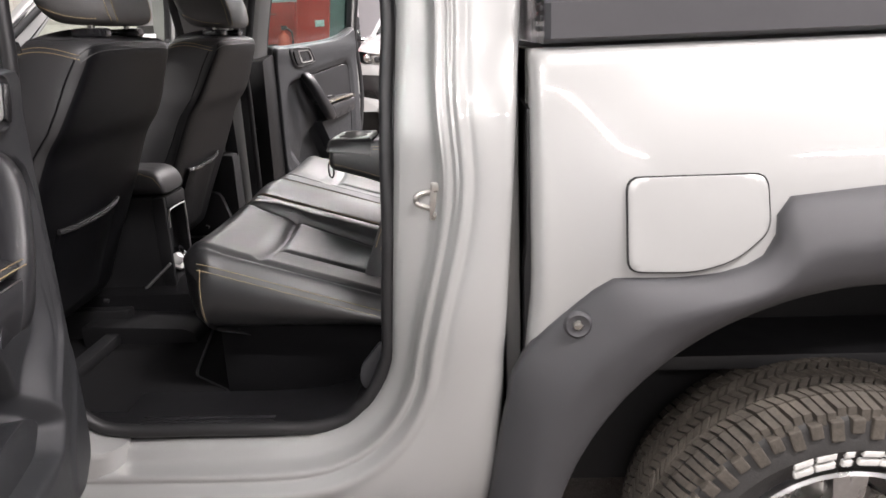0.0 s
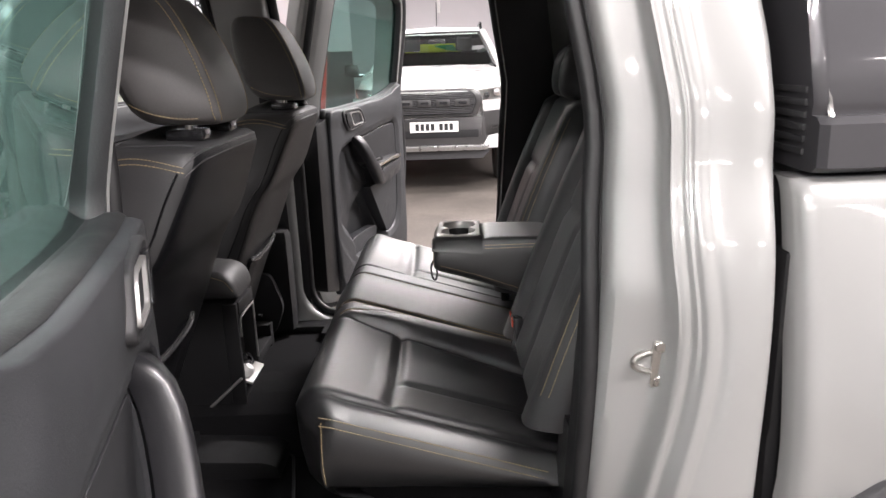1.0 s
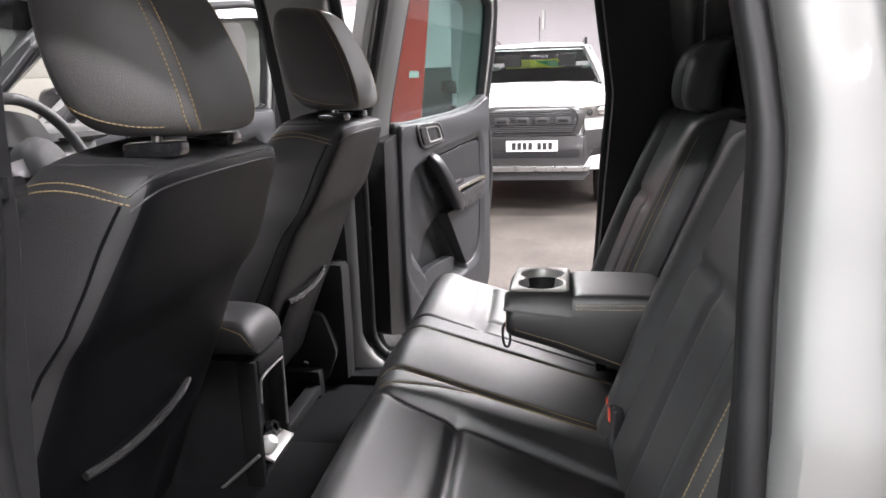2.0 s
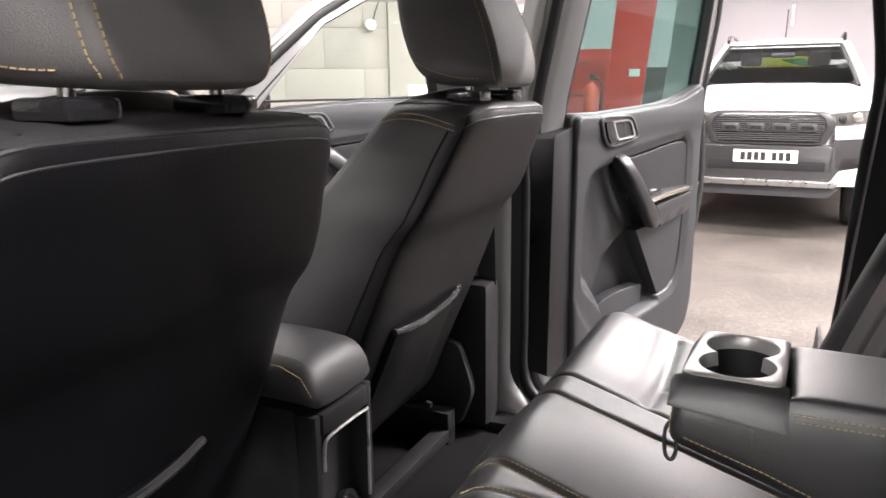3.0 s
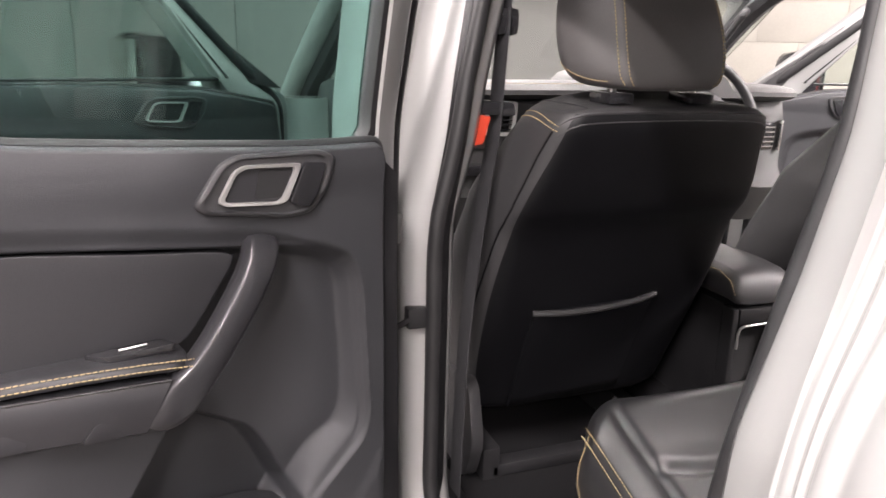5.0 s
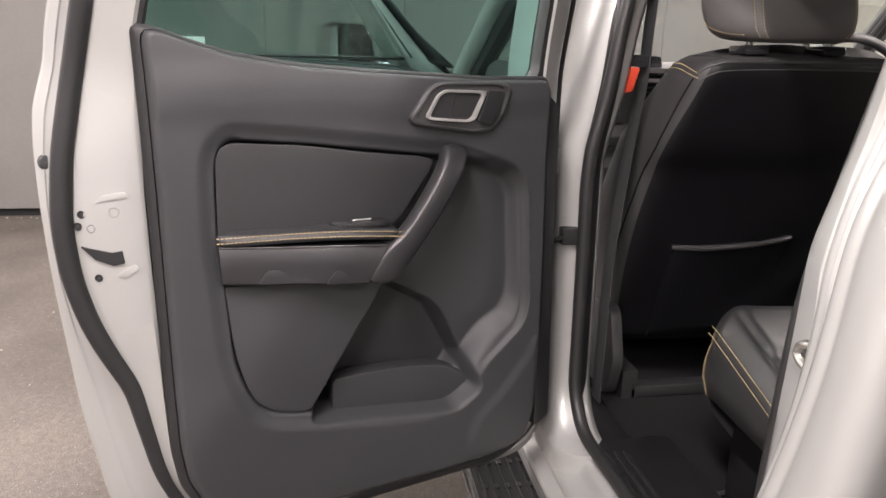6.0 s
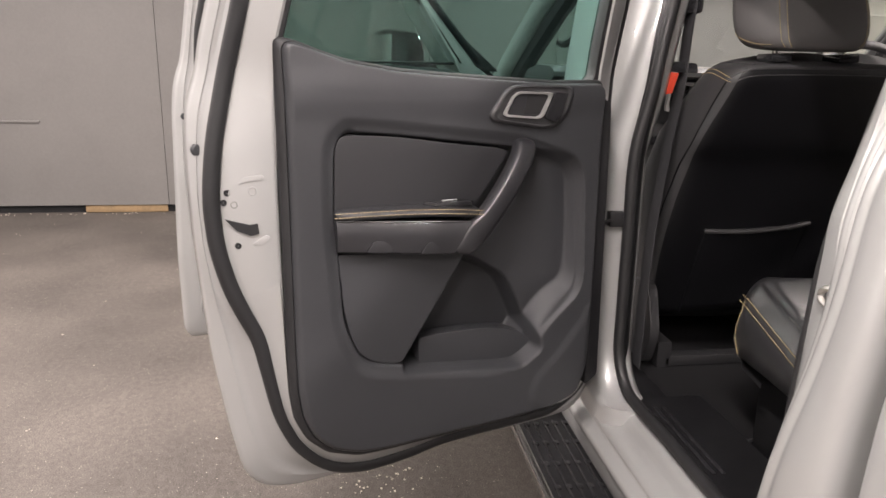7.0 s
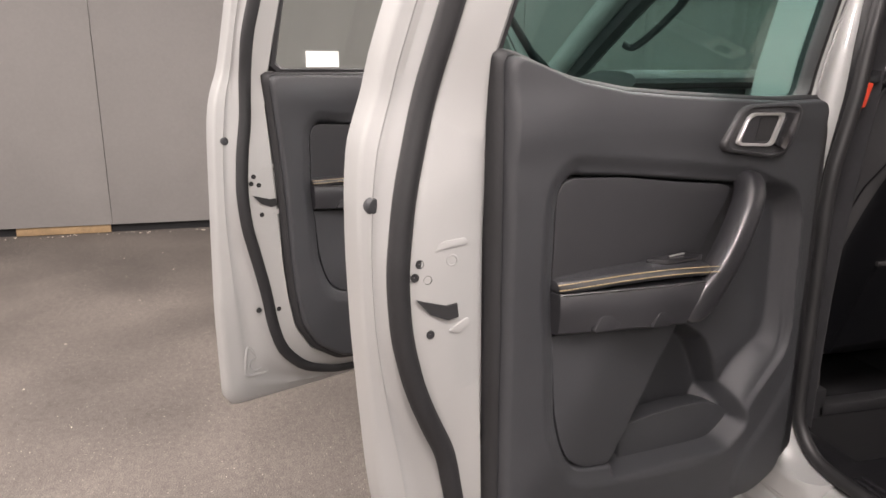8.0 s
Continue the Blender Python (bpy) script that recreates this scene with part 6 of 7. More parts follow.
def bed(s):
    k = bmesh.new()
    xs = np.r_[[0.1791, 0.180, 0.183, 0.188, 0.194, 0.202, 0.211], np.linspace(0.225, 1.72, 60), [1.75]]
    cols = []
    for x in xs:
        d = abs(x - WX)
        zb = 0.55 if d >= 0.57 else max(0.55, 0.415 + math.sqrt(0.57 ** 2 - d * d))
        col = []
        for f in np.r_[np.linspace(0, 0.9, 16), [0.95, 0.975, 0.99, 1.0]]:
            z = zb + (1.345 - zb) * f
            inw = 0.05 if x < 0.1795 else 0.028 * (1 - math.sqrt(max(0, 1 - (max(0, 0.208 - x) / 0.029) ** 2)))
            col.append(k.verts.new((x - 0.10 * max(0, 0.95 - z) * (x < 0.25), s * (bed_y(z, x) - inw), z)))
        col += [k.verts.new((x, s * 0.81, 1.346)), k.verts.new((x, s * 0.74, 1.343)), k.verts.new((x, s * 0.735, 1.0))]
        cols.append(col)
    for a, b in zip(cols, cols[1:]):
        for i in range(len(a) - 1):
            k.faces.new((a[i], b[i], b[i + 1], a[i + 1]))
    bd = part("bed_side", k, SILVER, truck)
    def out_from(x, z):
        return 0.089 + (x - 0.089) * 1.036, 1.374 + (z - 1.374) * 1.036

    # flared arch cladding
    def flare(cx, notch):
        if notch:
            outer = [(0.092, 0.55), (0.112, 0.68), (0.14, 0.832), (0.183, 0.89), (0.29, 0.99), (0.31, 0.994), (0.42, 0.995), (0.49, 1.004), (0.535, 1.03), (0.546, 1.06), (0.546, 1.10), (0.56, 1.115), (0.70, 1.128), (0.9, 1.12), (1.05, 1.08), (1.2, 0.99), (1.31, 0.87), (1.36, 0.72), (1.385, 0.55)]
        else:
            outer = [(cx + 0.64 * math.cos(a), 0.42 + 0.705 * math.sin(a)) for a in np.linspace(math.pi - 0.18, 0.18, 15)]
        outer = [out_from(*p) for p in outer]
        inner = [(cx + 0.545 * math.cos(a), 0.42 + 0.545 * math.sin(a)) for a in np.linspace(math.pi - 0.24, 0.24, 60)]
        O = along([(x, 0, z) for x, z in outer], 0.01)
        O = [O[int(round(i))] for i in np.linspace(0, len(O) - 1, 60)]
        rings = []
        for o, (ix, iz) in zip(O, inner):
            ring = []
            for f, out in ((0.0, -0.012), (0.0, 0.004), (0.03, 0.013), (0.15, 0.023), (0.42, 0.040), (0.52, 0.044), (0.60, 0.044), (0.80, 0.036), (0.97, 0.024), (1.0, 0.018), (1.01, -0.05)):
                x, z = o.x + (ix - o.x) * f, o.z + (iz - o.z) * f
                base = bed_y(z, x) * (1 - f) + f * 0.925
                ring.append((x, s * (base + out), z))
            rings.append(ring)
        return loft(rings, closed=False, caps=False)
    fl = part("arch_flare", flare(WX, s < 0), FLARE, truck, "grey textured plastic wheel arch flare", smooth=45)
    if s < 0:
        part("flare_bolt", lathe([(0.001, -0.004), (0.007, -0.003), (0.009, 0.0), (0.0095, 0.006)], (0.2485, s * 0.942, 0.9055), "y", 16), STEEL, fl, "steel bolt")
        part("bolt_dish", lathe([(0.001, -0.001), (0.013, -0.001), (0.019, -0.004), (0.022, -0.002), (0.024, 0.004)], (0.2485, s * 0.940, 0.9055), "y", 24), FLARE, fl)
        flap = rounded([out_from(*p) for p in ((0.321, 1.15), (0.53, 1.15), (0.535, 1.065), (0.487, 1.023), (0.425, 1.005), (0.322, 1.008))], [0.022, 0.022, 0.02, 0.03, 0.03, 0.02], 5)
        sl = Matrix.Identity(4)
        sl[1][2] = 0.19
        sl[1][3] = -0.19 * 1.071 - 0.0125
        c = out_from(0.425, 1.08)
        part("fuel_groove", shell([(grown(flap, c, 1.035), -0.9070), (grown(flap, c, 1.03), -0.9090), (grown(flap, c, 1.0), -0.9090)], "y", c, caps=True, m=sl, n=96), SHADE_BLACK, bd)
        part("fuel_flap", shell([(flap, -0.9075), (grown(flap, c, 1.008), -0.9100), (grown(flap, c, 0.99), -0.9120), (grown(flap, c, 0.9), -0.9130)], "y", c, m=sl, n=96), SILVER, bd, "silver fuel filler flap")
    # inner arch
    k = bmesh.new()
    rings = [[(WX + 0.56 * math.cos(a), s * y, 0.425 + 0.56 * math.sin(a)) for y in (0.93, 0.55)] for a in np.linspace(math.pi + 0.3, -0.3, 30)]
    loft(rings, closed=False, caps=False, bm=k)
    box(0.25, 1.3, s * 0.50, s * 0.55, 0.35, 1.0, bm=k)
    part("arch_liner", k, RUBBER, truck, "black wheel arch liner")
    return bd


bed(-1)
bed(1)
part("bed_floor", box(0.19, 1.75, -0.74, 0.74, 0.72, 0.75, 0.005), RUBBER, truck, "black bed liner")
part("bed_front", box(0.19, 0.215, -0.80, 0.80, 0.752, 1.34, 0.006), RUBBER, truck, "black bed front panel")
part("bed_splash_guard", slab([(0.168, 0.46), (0.185, 0.46), (0.188, 1.25), (0.175, 1.25), (0.172, 1.0), (0.168, 0.98)], "y", -0.83, 0.83, 0.004), RUBBER, truck, "black splash guard behind the cab")
part("tailgate", box(1.752, 1.80, -0.80, 0.80, 0.74, 1.345, 0.012), SILVER, truck)
part("chassis_rail", box(-3.1, 1.7, -0.45, -0.35, 0.42, 0.56, 0.01), RUBBER, truck)
part("chassis_rail", box(-3.1, 1.7, 0.35, 0.45, 0.42, 0.56, 0.01), RUBBER, truck)
part("rear_bumper", box(1.70, 1.90, -0.85, 0.85, 0.45, 0.66, 0.03), CHROME, truck)


def canopy():
    rings = []
    for x, f in ((0.205, 0.3), (0.215, 0.95), (0.225, 1.0), (1.6, 1.0), (1.70, 0.98), (1.74, 0.8)):
        prof = [(0.82, 1.352), (0.835, 1.36), (0.835, 1.415), (0.825, 1.424), (0.812, 1.425), (0.812, 1.432), (0.815, 1.44), (0.80, 1.5), (0.74, 1.74), (0.71, 1.80), (0.62, 1.84), (0.3, 1.86)]
        p = [(y, z) for y, z in prof]
        ring = [(x - 0.03 * max(0, z - 1.42) * (x < 0.3), -y * (1 if f == 1 else 0.985 + 0.015 * f), z) for y, z in p] + [(x - 0.03 * max(0, z - 1.42) * (x < 0.3), y * (1 if f == 1 else 0.985 + 0.015 * f), z) for y, z in p[::-1]]
        rings.append(ring)
    cn = part("canopy", loft(rings), CANOPY, truck, "grey hardtop canopy over the load bed", smooth=35)
    for s in (-1, 1):
        sh = Matrix.Identity(4)
        sh[1][2], sh[1][3] = -s * 0.25, s * 0.25 * 1.5
        o = rounded([(0.62, 1.452), (1.58, 1.452), (1.52, 1.70), (0.74, 1.70)], 0.04, 4)
        part("side_window", slab(o, "y", s * 0.795, s * 0.809, 0.003, m=sh), GLOSS, cn, "dark tinted canopy side window")
        part("trim_strip", tube([(0.60, s * 0.823, 1.447), (1.6, s * 0.823, 1.447)], 0.007, 8), CHROME, cn, "chrome window trim")
    k = bmesh.new()
    for i in range(6):
        box(0.201, 0.209, -0.79, -0.70, 1.372 + 0.016 * i, 1.381 + 0.016 * i, 0.002, bm=k)
    part("vent_slats", k, TRIM2, cn, "grey louvred vent slats")
    part("corner_edge", tube(spline([(0.219, -0.828, 1.36), (0.221, -0.826, 1.41), (0.222, -0.812, 1.44), (0.219, -0.79, 1.52), (0.212, -0.735, 1.74)], 5), 0.004, 6), CHROME, cn, "bright corner edge")


canopy()


def wheel(cx, s):
    y = s * 0.80
    prof = [(0.229, 0.085), (0.234, 0.108), (0.250, 0.122), (0.285, 0.131), (0.315, 0.131), (0.338, 0.124), (0.350, 0.112), (0.356, 0.08), (0.358, 0.0), (0.356, -0.08), (0.350, -0.112), (0.338, -0.124), (0.285, -0.131), (0.229, -0.095)]
    t = part("tyre", lathe(prof, (cx, y, WZ), "y", 96), TYRE, truck, "chunky all-terrain tyre with raised white marks")
    # tread: staggered rows of small wedge blocks, each cut by a fine slit
    verts, faces = [], []

    def block(a, da, y0, y1, skew, r0, r1, drop=0.0):
        i = len(verts)
        for r, sh in ((r0, 1.0), (r1, 0.90)):
            for yy, dd in ((y0, -skew), (y1, skew)):
                for e in (-1, 1):
                    aa = a + dd + e * da * sh
                    rr = r - drop * max(0.0, (abs(yy) - 0.095) / 0.03)
                    verts.append((cx + rr * math.cos(aa), y + yy, WZ + rr * math.sin(aa)))
        faces.extend([(i, i + 1, i + 3, i + 2), (i + 4, i + 6, i + 7, i + 5), (i, i + 4, i + 5, i + 1), (i + 2, i + 3, i + 7, i + 6), (i, i + 2, i + 6, i + 4), (i + 1, i + 5, i + 7, i + 3)])
    n = 60
    step = 2 * math.pi / n
    g = random.Random(7)
    for j in range(n):
        a = step * j
        for row, (y0, y1, sk, off) in enumerate(((-0.014, 0.014, 0.35, 0.0), (0.019, 0.044, -0.40, 0.45), (-0.044, -0.019, -0.40, 0.55), (0.049, 0.076, 0.30, 0.15), (-0.076, -0.049, 0.30, 0.25))):
            w = step * g.uniform(0.19, 0.22)
            for e in (-0.24, 0.24):
                block(a + (off + e + g.uniform(-0.03, 0.03)) * step, w, y0, y1, sk * step * 0.5, 0.352, WR - g.uniform(0.0, 0.002))
        for sg in (-1, 1):
            long = 0.124 if j % 2 else 0.117
            for e in (-0.25, 0.22):
                block(a + (0.3 * (sg > 0) + e) * step, step * 0.205, sg * 0.081, sg * long, 0.12 * step * sg, 0.344, WR - 0.001, 0.012)
    me = bpy.data.meshes.new("tread_tmp")
    me.from_pydata(verts, [], faces)
    k = bmesh.new()
    k.from_mesh(me)
    bpy.data.meshes.remove(me)
    part("tread", k, TREAD, t, "dusty tread blocks", smooth=0)["kind"] = "stuff"
    # shoulder lugs running down the side wall
    k = bmesh.new()
    for j in range(n):
        a = step * (j + 0.5)
        deep = 0.306 if j % 2 else 0.318
        box(-0.011, 0.011, s * 0.112, s * 0.1335, deep, 0.346, 0.003, bm=k, m=Matrix.Translation((cx, y, WZ)) @ Matrix.Rotation(-a, 4, "Y"))
    part("shoulder_lug", k, TREAD, t, smooth=0)["kind"] = "stuff"
    # raised white bars in place of the lettering
    k = bmesh.new()
    for base in (112, 292):
        for j, w in enumerate((0.034, 0.034, 0.016, 0.034, 0.036, 0.034, 0.030, 0.034)):
            a = radians(base - j * 8.2)
            m4 = Matrix.Translation((cx, y, WZ)) @ Matrix.Rotation(math.pi / 2 - a, 4, "Y")
            for z0, z1 in ((0.254, 0.265), (0.271, 0.282)):
                slab([(-w / 2 + (z0 - 0.268) * 0.3, z0), (w / 2 + (z0 - 0.268) * 0.3, z0), (w / 2 + (z1 - 0.268) * 0.3, z1), (-w / 2 + (z1 - 0.268) * 0.3, z1)], "y", s * 0.120, s * 0.1318, 0.002, bm=k, m=m4)
    part("raised_mark", k, LETTER, t, "raised white bars on the side wall")["kind"] = "stuff"
    # alloy rim
    k = lathe([(0.226, -0.10), (0.231, 0.09), (0.229, 0.110), (0.222, 0.114), (0.214, 0.10), (0.204, 0.05), (0.19, -0.05)], (cx, y, WZ), "y", 72)
    if s < 0:
        bmesh.ops.transform(k, matrix=Matrix.Translation((0, y, 0)) @ Matrix.Scale(-1, 4, (0, 1, 0)) @ Matrix.Translation((0, -y, 0)), verts=k.verts)
    rim = part("rim", k, ALLOY, t, "machined alloy rim")
    for j in range(6):
        a = radians(60 * j + 30)
        k = bmesh.new()
        for e in (-0.13, 0.13):
            box(0.05, 0.217, s * 0.06, s * 0.10, -0.016, 0.016, 0.006, bm=k, m=Matrix.Translation((cx, y, WZ)) @ Matrix.Rotation(-a - e * 0.6, 4, "Y"))
        part("spoke", k, ALLOY, rim)
    k = joined(bmesh.new(), lathe([(0.001, 0.105), (0.03, 0.103), (0.05, 0.09), (0.075, 0.08), (0.08, 0.05)], (0, 0, 0), "y", 32), Matrix.Translation((cx, y, WZ)) @ Matrix.Scale(s, 4, (0, 1, 0)))
    part("hub", k, ALLOY, rim)
    part("brake_disc", lathe([(0.001, 0.0), (0.16, 0.0), (0.16, -0.03)], (cx, y, WZ), "y", 40), STEEL, t)


for cx in (WX, WX - 3.22):
    for s in (-1, 1):
        wheel(cx, s)


def nose():
    # bonnet and front wings
    rings = []
    for x, h, zt, zb in ((-2.24, 0.86, 1.13, 0.62), (-2.4, 0.90, 1.12, 0.8), (-2.7, 0.91, 1.105, 0.85), (-3.0, 0.90, 1.09, 0.8), (-3.2, 0.86, 1.09, 0.5), (-3.33, 0.76, 1.03, 0.42), (-3.36, 0.6, 0.98, 0.45)):
        half = [(h * 0.97, zb), (h, (zt + zb) / 2), (h * 0.985, zt - 0.14), (h * 0.93, zt - 0.06), (h * 0.8, zt - 0.015), (h * 0.4, zt + 0.015)]
        rings.append([(x, -y, z) for y, z in half] + [(x, y, z) for y, z in half[::-1]])
    part("bonnet", loft(rings), SILVER, truck)
    part("grille", box(-3.40, -3.34, -0.55, 0.55, 0.80, 1.0, 0.03), GLOSS, truck)
    part("front_bumper", box(-3.44, -3.20, -0.86, 0.86, 0.45, 0.76, 0.06), FLARE, truck)
    for s in (-1, 1):
        part("headlamp", box(-3.36, -3.1, s * 0.56, s * 0.84, 0.88, 1.02, 0.04), LENS, truck)
        # side step
        k = slab(rounded([(s * 0.80, 0.40), (s * 1.0, 0.395), (s * 1.01, 0.43), (s * 0.99, 0.442), (s * 0.80, 0.442)], 0.01, 3), "x", -2.0, 0.02)
        st = part("side_step", k, RUBBER, truck, "black ribbed side step with a silver edge")
        k = bmesh.new()
        for i in range(6):
            tube([(-0.93, s * (0.975 - 0.026 * i), 0.4425), (-0.1, s * (0.975 - 0.026 * i), 0.4425)], 0.004, 6, bm=k)
        for j in range(9):
            for i in range(6):
                box(-0.92 + 0.1 * j, -0.905 + 0.1 * j, s * (0.98 - 0.026 * i), s * (0.965 - 0.026 * i), 0.440, 0.4475, 0.002, bm=k)
        part("step_rib", k, GLOSS, st)
        part("step_edge", box(-0.94, 0.0, s * 0.992, s * 1.012, 0.425, 0.446, 0.004), CHROME, st, "silver step edging")


nose()

# ---------------------------------------------------------------- floor mat in the rear footwell
fm = thing("floor_mat", "black carpet floor mat with a bound edge in the rear footwell", "floor mat")
mo = [(-0.92, -0.70), (-0.736, -0.713), (-0.649, -0.714), (-0.571, -0.695), (-0.514, -0.648), (-0.484, -0.598), (-0.492, -0.580), (-0.596, -0.50), (-0.606, -0.469), (-0.636, -0.316), (-0.66, -0.20), (-0.92, -0.18)]
part("carpet_sheet", slab(rounded(mo, 0.015, 4), "z", 0.606, 0.613, 0.002), MAT_CLOTH, fm)
part("binding", tube([(x, y, 0.612) for x, y in rounded(mo, 0.015, 4)], 0.004, 6, closed=True), TRIM2, fm, "dark bound edge")


# ---------------------------------------------------------------- white pickup facing the silver one
def white_pickup():
    base = floor_z(6.9)
    w = thing("white_pickup", "white double-cab pickup truck with dark grille and grey skid bumper", "pickup truck", m=pose(-0.41, 6.08, base, 0, 0.3, -1.0))
    # local: x across, y back from the nose, z up
    def swept(pts, sg, y0, y1):
        """A piece of the nose that follows its rounded corners."""
        k = slab(rounded([(x, z) for x, z in pts], 0.012, 3), "y", y0, y1, 0.006)
        for v in k.verts:
            v.co.y += 0.30 * max(0, (v.co.x - 0.42) / 0.48) ** 2
            v.co.x *= sg
        return k
    rings = []
    for y, h, zt, zb in ((0.10, 0.50, 1.09, 0.72), (0.16, 0.60, 1.125, 0.60), (0.36, 0.80, 1.15, 0.60), (0.55, 0.90, 1.20, 0.85), (0.9, 0.915, 1.25, 0.90), (1.35, 0.90, 1.305, 0.60)):
        half = [(h * 0.98, zb), (h, (zt + zb) / 2), (h * 0.99, zt - 0.14), (h * 0.94, zt - 0.05), (h * 0.80, zt), (h * 0.70, zt + 0.025), (h * 0.3, zt + 0.035)]
        rings.append([(-x, y, z) for x, z in half] + [(x, y, z) for x, z in half[::-1]])
    part("bonnet", loft(rings), WHITE_PAINT, w)
    rings = []
    for y, h, zb, zt in ((1.34, 0.925, 0.5, 1.27), (2.0, 0.93, 0.5, 1.31), (3.4, 0.93, 0.5, 1.32), (5.2, 0.92, 0.5, 1.30)):
        rings.append([(-h, y, zb), (-h, y, zt - 0.06), (-h * 0.95, y, zt), (h * 0.95, y, zt), (h, y, zt - 0.06), (h, y, zb)])
    part("body", loft(rings), WHITE_PAINT, w)
    rings = []
    for y, h, z in ((2.1, 0.57, 1.75), (2.25, 0.60, 1.80), (2.8, 0.62, 1.83), (3.4, 0.61, 1.81), (3.5, 0.58, 1.77)):
        rings.append([(-h, y, z - 0.05), (-h * 0.95, y, z), (0, y, z + 0.02), (h * 0.95, y, z), (h, y, z - 0.05)])
    part("roof", loft(rings), WHITE_PAINT, w)
    for s in (-1, 1):
        part("pillar", tube([(s * 0.79, 1.27, 1.26), (s * 0.695, 1.72, 1.52), (s * 0.60, 2.10, 1.745)], 0.032, 10), WHITE_PAINT, w)
        part("pillar", tube([(s * 0.88, 2.9, 1.3), (s * 0.62, 2.85, 1.78)], 0.05, 8), WHITE_PAINT, w)
        part("pillar", tube([(s * 0.88, 3.6, 1.3), (s * 0.60, 3.45, 1.78)], 0.06, 8), WHITE_PAINT, w)
        part("roof_bar", tube(spline([(s * 0.585, 2.2, 1.79), (s * 0.585, 2.3, 1.86), (s * 0.585, 2.9, 1.88), (s * 0.585, 3.3, 1.86), (s * 0.585, 3.4, 1.80)], 5), 0.018, 8), GLOSS, w)
        g = part("side_glass", slab([(s * 0.80, 1.30), (s * 0.81, 1.30), (s * 0.62, 1.76), (s * 0.61, 1.76)], "y", 1.95, 3.4), TINT, w)
        hl = part("headlamp", swept([(0.46, 0.975), (0.72, 0.985), (0.86, 1.03), (0.86, 1.125), (0.66, 1.115), (0.43, 1.09)], s, 0.0, 0.06), LENS, w, "clear headlamp unit")
        part("reflector", swept([(0.48, 0.985), (0.72, 0.995), (0.84, 1.035), (0.84, 1.11), (0.66, 1.10), (0.46, 1.08)], s, 0.045, 0.075), SATIN, hl)
        part("lamp_eye", lathe([(0.001, -0.03), (0.035, -0.025), (0.05, 0.02)], (s * 0.68, 0.075, 1.05), "y", 20), CHROME, hl)
        part("lamp_eye", lathe([(0.001, -0.03), (0.025, -0.025), (0.035, 0.02)], (s * 0.57, 0.05, 1.03), "y", 20), GLOSS, hl)
        part("upper_corner", swept([(0.53, 0.86), (0.90, 0.87), (0.90, 1.02), (0.72, 0.98), (0.52, 0.972)], s, 0.0, 0.12), WHITE_PAINT, w)
        part("fog_surround", swept([(0.50, 0.60), (0.56, 0.56), (0.90, 0.63), (0.92, 0.868), (0.52, 0.858)], s, -0.015, 0.10), GUNMETAL, w, "gunmetal bumper corner")
        part("fog_lamp", swept([(0.57, 0.615), (0.84, 0.64), (0.82, 0.71), (0.62, 0.70)], s, -0.03, 0.03), LENS, w, "clear fog lamp")
        part("bumper_corner", swept([(0.50, 0.47), (0.80, 0.46), (0.90, 0.53), (0.90, 0.64), (0.58, 0.60)], s, -0.035, 0.20), WHITE_PAINT, w)
        mr = part("door_mirror", slab(rounded([(s * 0.98, 1.22), (s * 1.16, 1.24), (s * 1.17, 1.38), (s * 1.0, 1.38)], 0.03, 3), "y", 1.55, 1.66, 0.02), GLOSS, w, "gloss black door mirror")
        part("mirror_arm", tube([(s * 0.88, 1.62, 1.24), (s * 1.02, 1.62, 1.25)], 0.025, 8), GLOSS, mr)
        for yy in (0.95, 4.15):
            t = part("tyre", lathe([(0.23, 0.09), (0.30, 0.125), (0.36, 0.12), (0.385, 0.09), (0.385, -0.09), (0.36, -0.12), (0.23, -0.09)], (0, 0, 0), "y", 40), TYRE, w, m=Matrix.Translation((s * 0.79, yy, 0.385)) @ Matrix.Rotation(math.pi / 2, 4, "Z"))
            part("rim", lathe([(0.001, -s * 0.08), (0.2, -s * 0.09), (0.235, -s * 0.10), (0.235, s * 0.09)], (0, 0, 0), "y", 32), ALLOY, t)
        part("arch_flare", tube([(s * 0.93, 0.95 + 0.47 * math.cos(a), 0.40 + 0.47 * math.sin(a)) for a in np.linspace(0, math.pi, 20)], 0.035, 8), FLARE, w)
    # grille with plain shapes in place of the lettering
    gr = part("grille", slab(rounded([(-0.47, 0.84), (0.47, 0.84), (0.50, 0.94), (0.46, 1.07), (-0.46, 1.07), (-0.50, 0.94)], 0.03, 4), "y", -0.01, 0.08, 0.012), GLOSS, w, "dark grey mesh grille with block shapes")
    o = [(-0.46, 0.815), (0.46, 0.815), (0.525, 0.97), (0.50, 1.06), (0.42, 1.105), (-0.42, 1.105), (-0.50, 1.06), (-0.525, 0.97)]
    part("grille_frame", shell([(grown(o, (0, 0.95), f), v) for f, v in ((1.0, 0.04), (1.0, -0.02), (0.97, -0.03), (0.88, -0.032), (0.85, -0.005))], "y", (0, 0.95), caps=False, n=96), GUNMETAL, gr, "gunmetal grille surround")
    k = bmesh.new()
    for i in range(12):
        box(-0.46, 0.46, -0.018, -0.008, 0.85 + 0.018 * i, 0.857 + 0.018 * i, bm=k)
    part("mesh_bar", k, FLARE, gr)
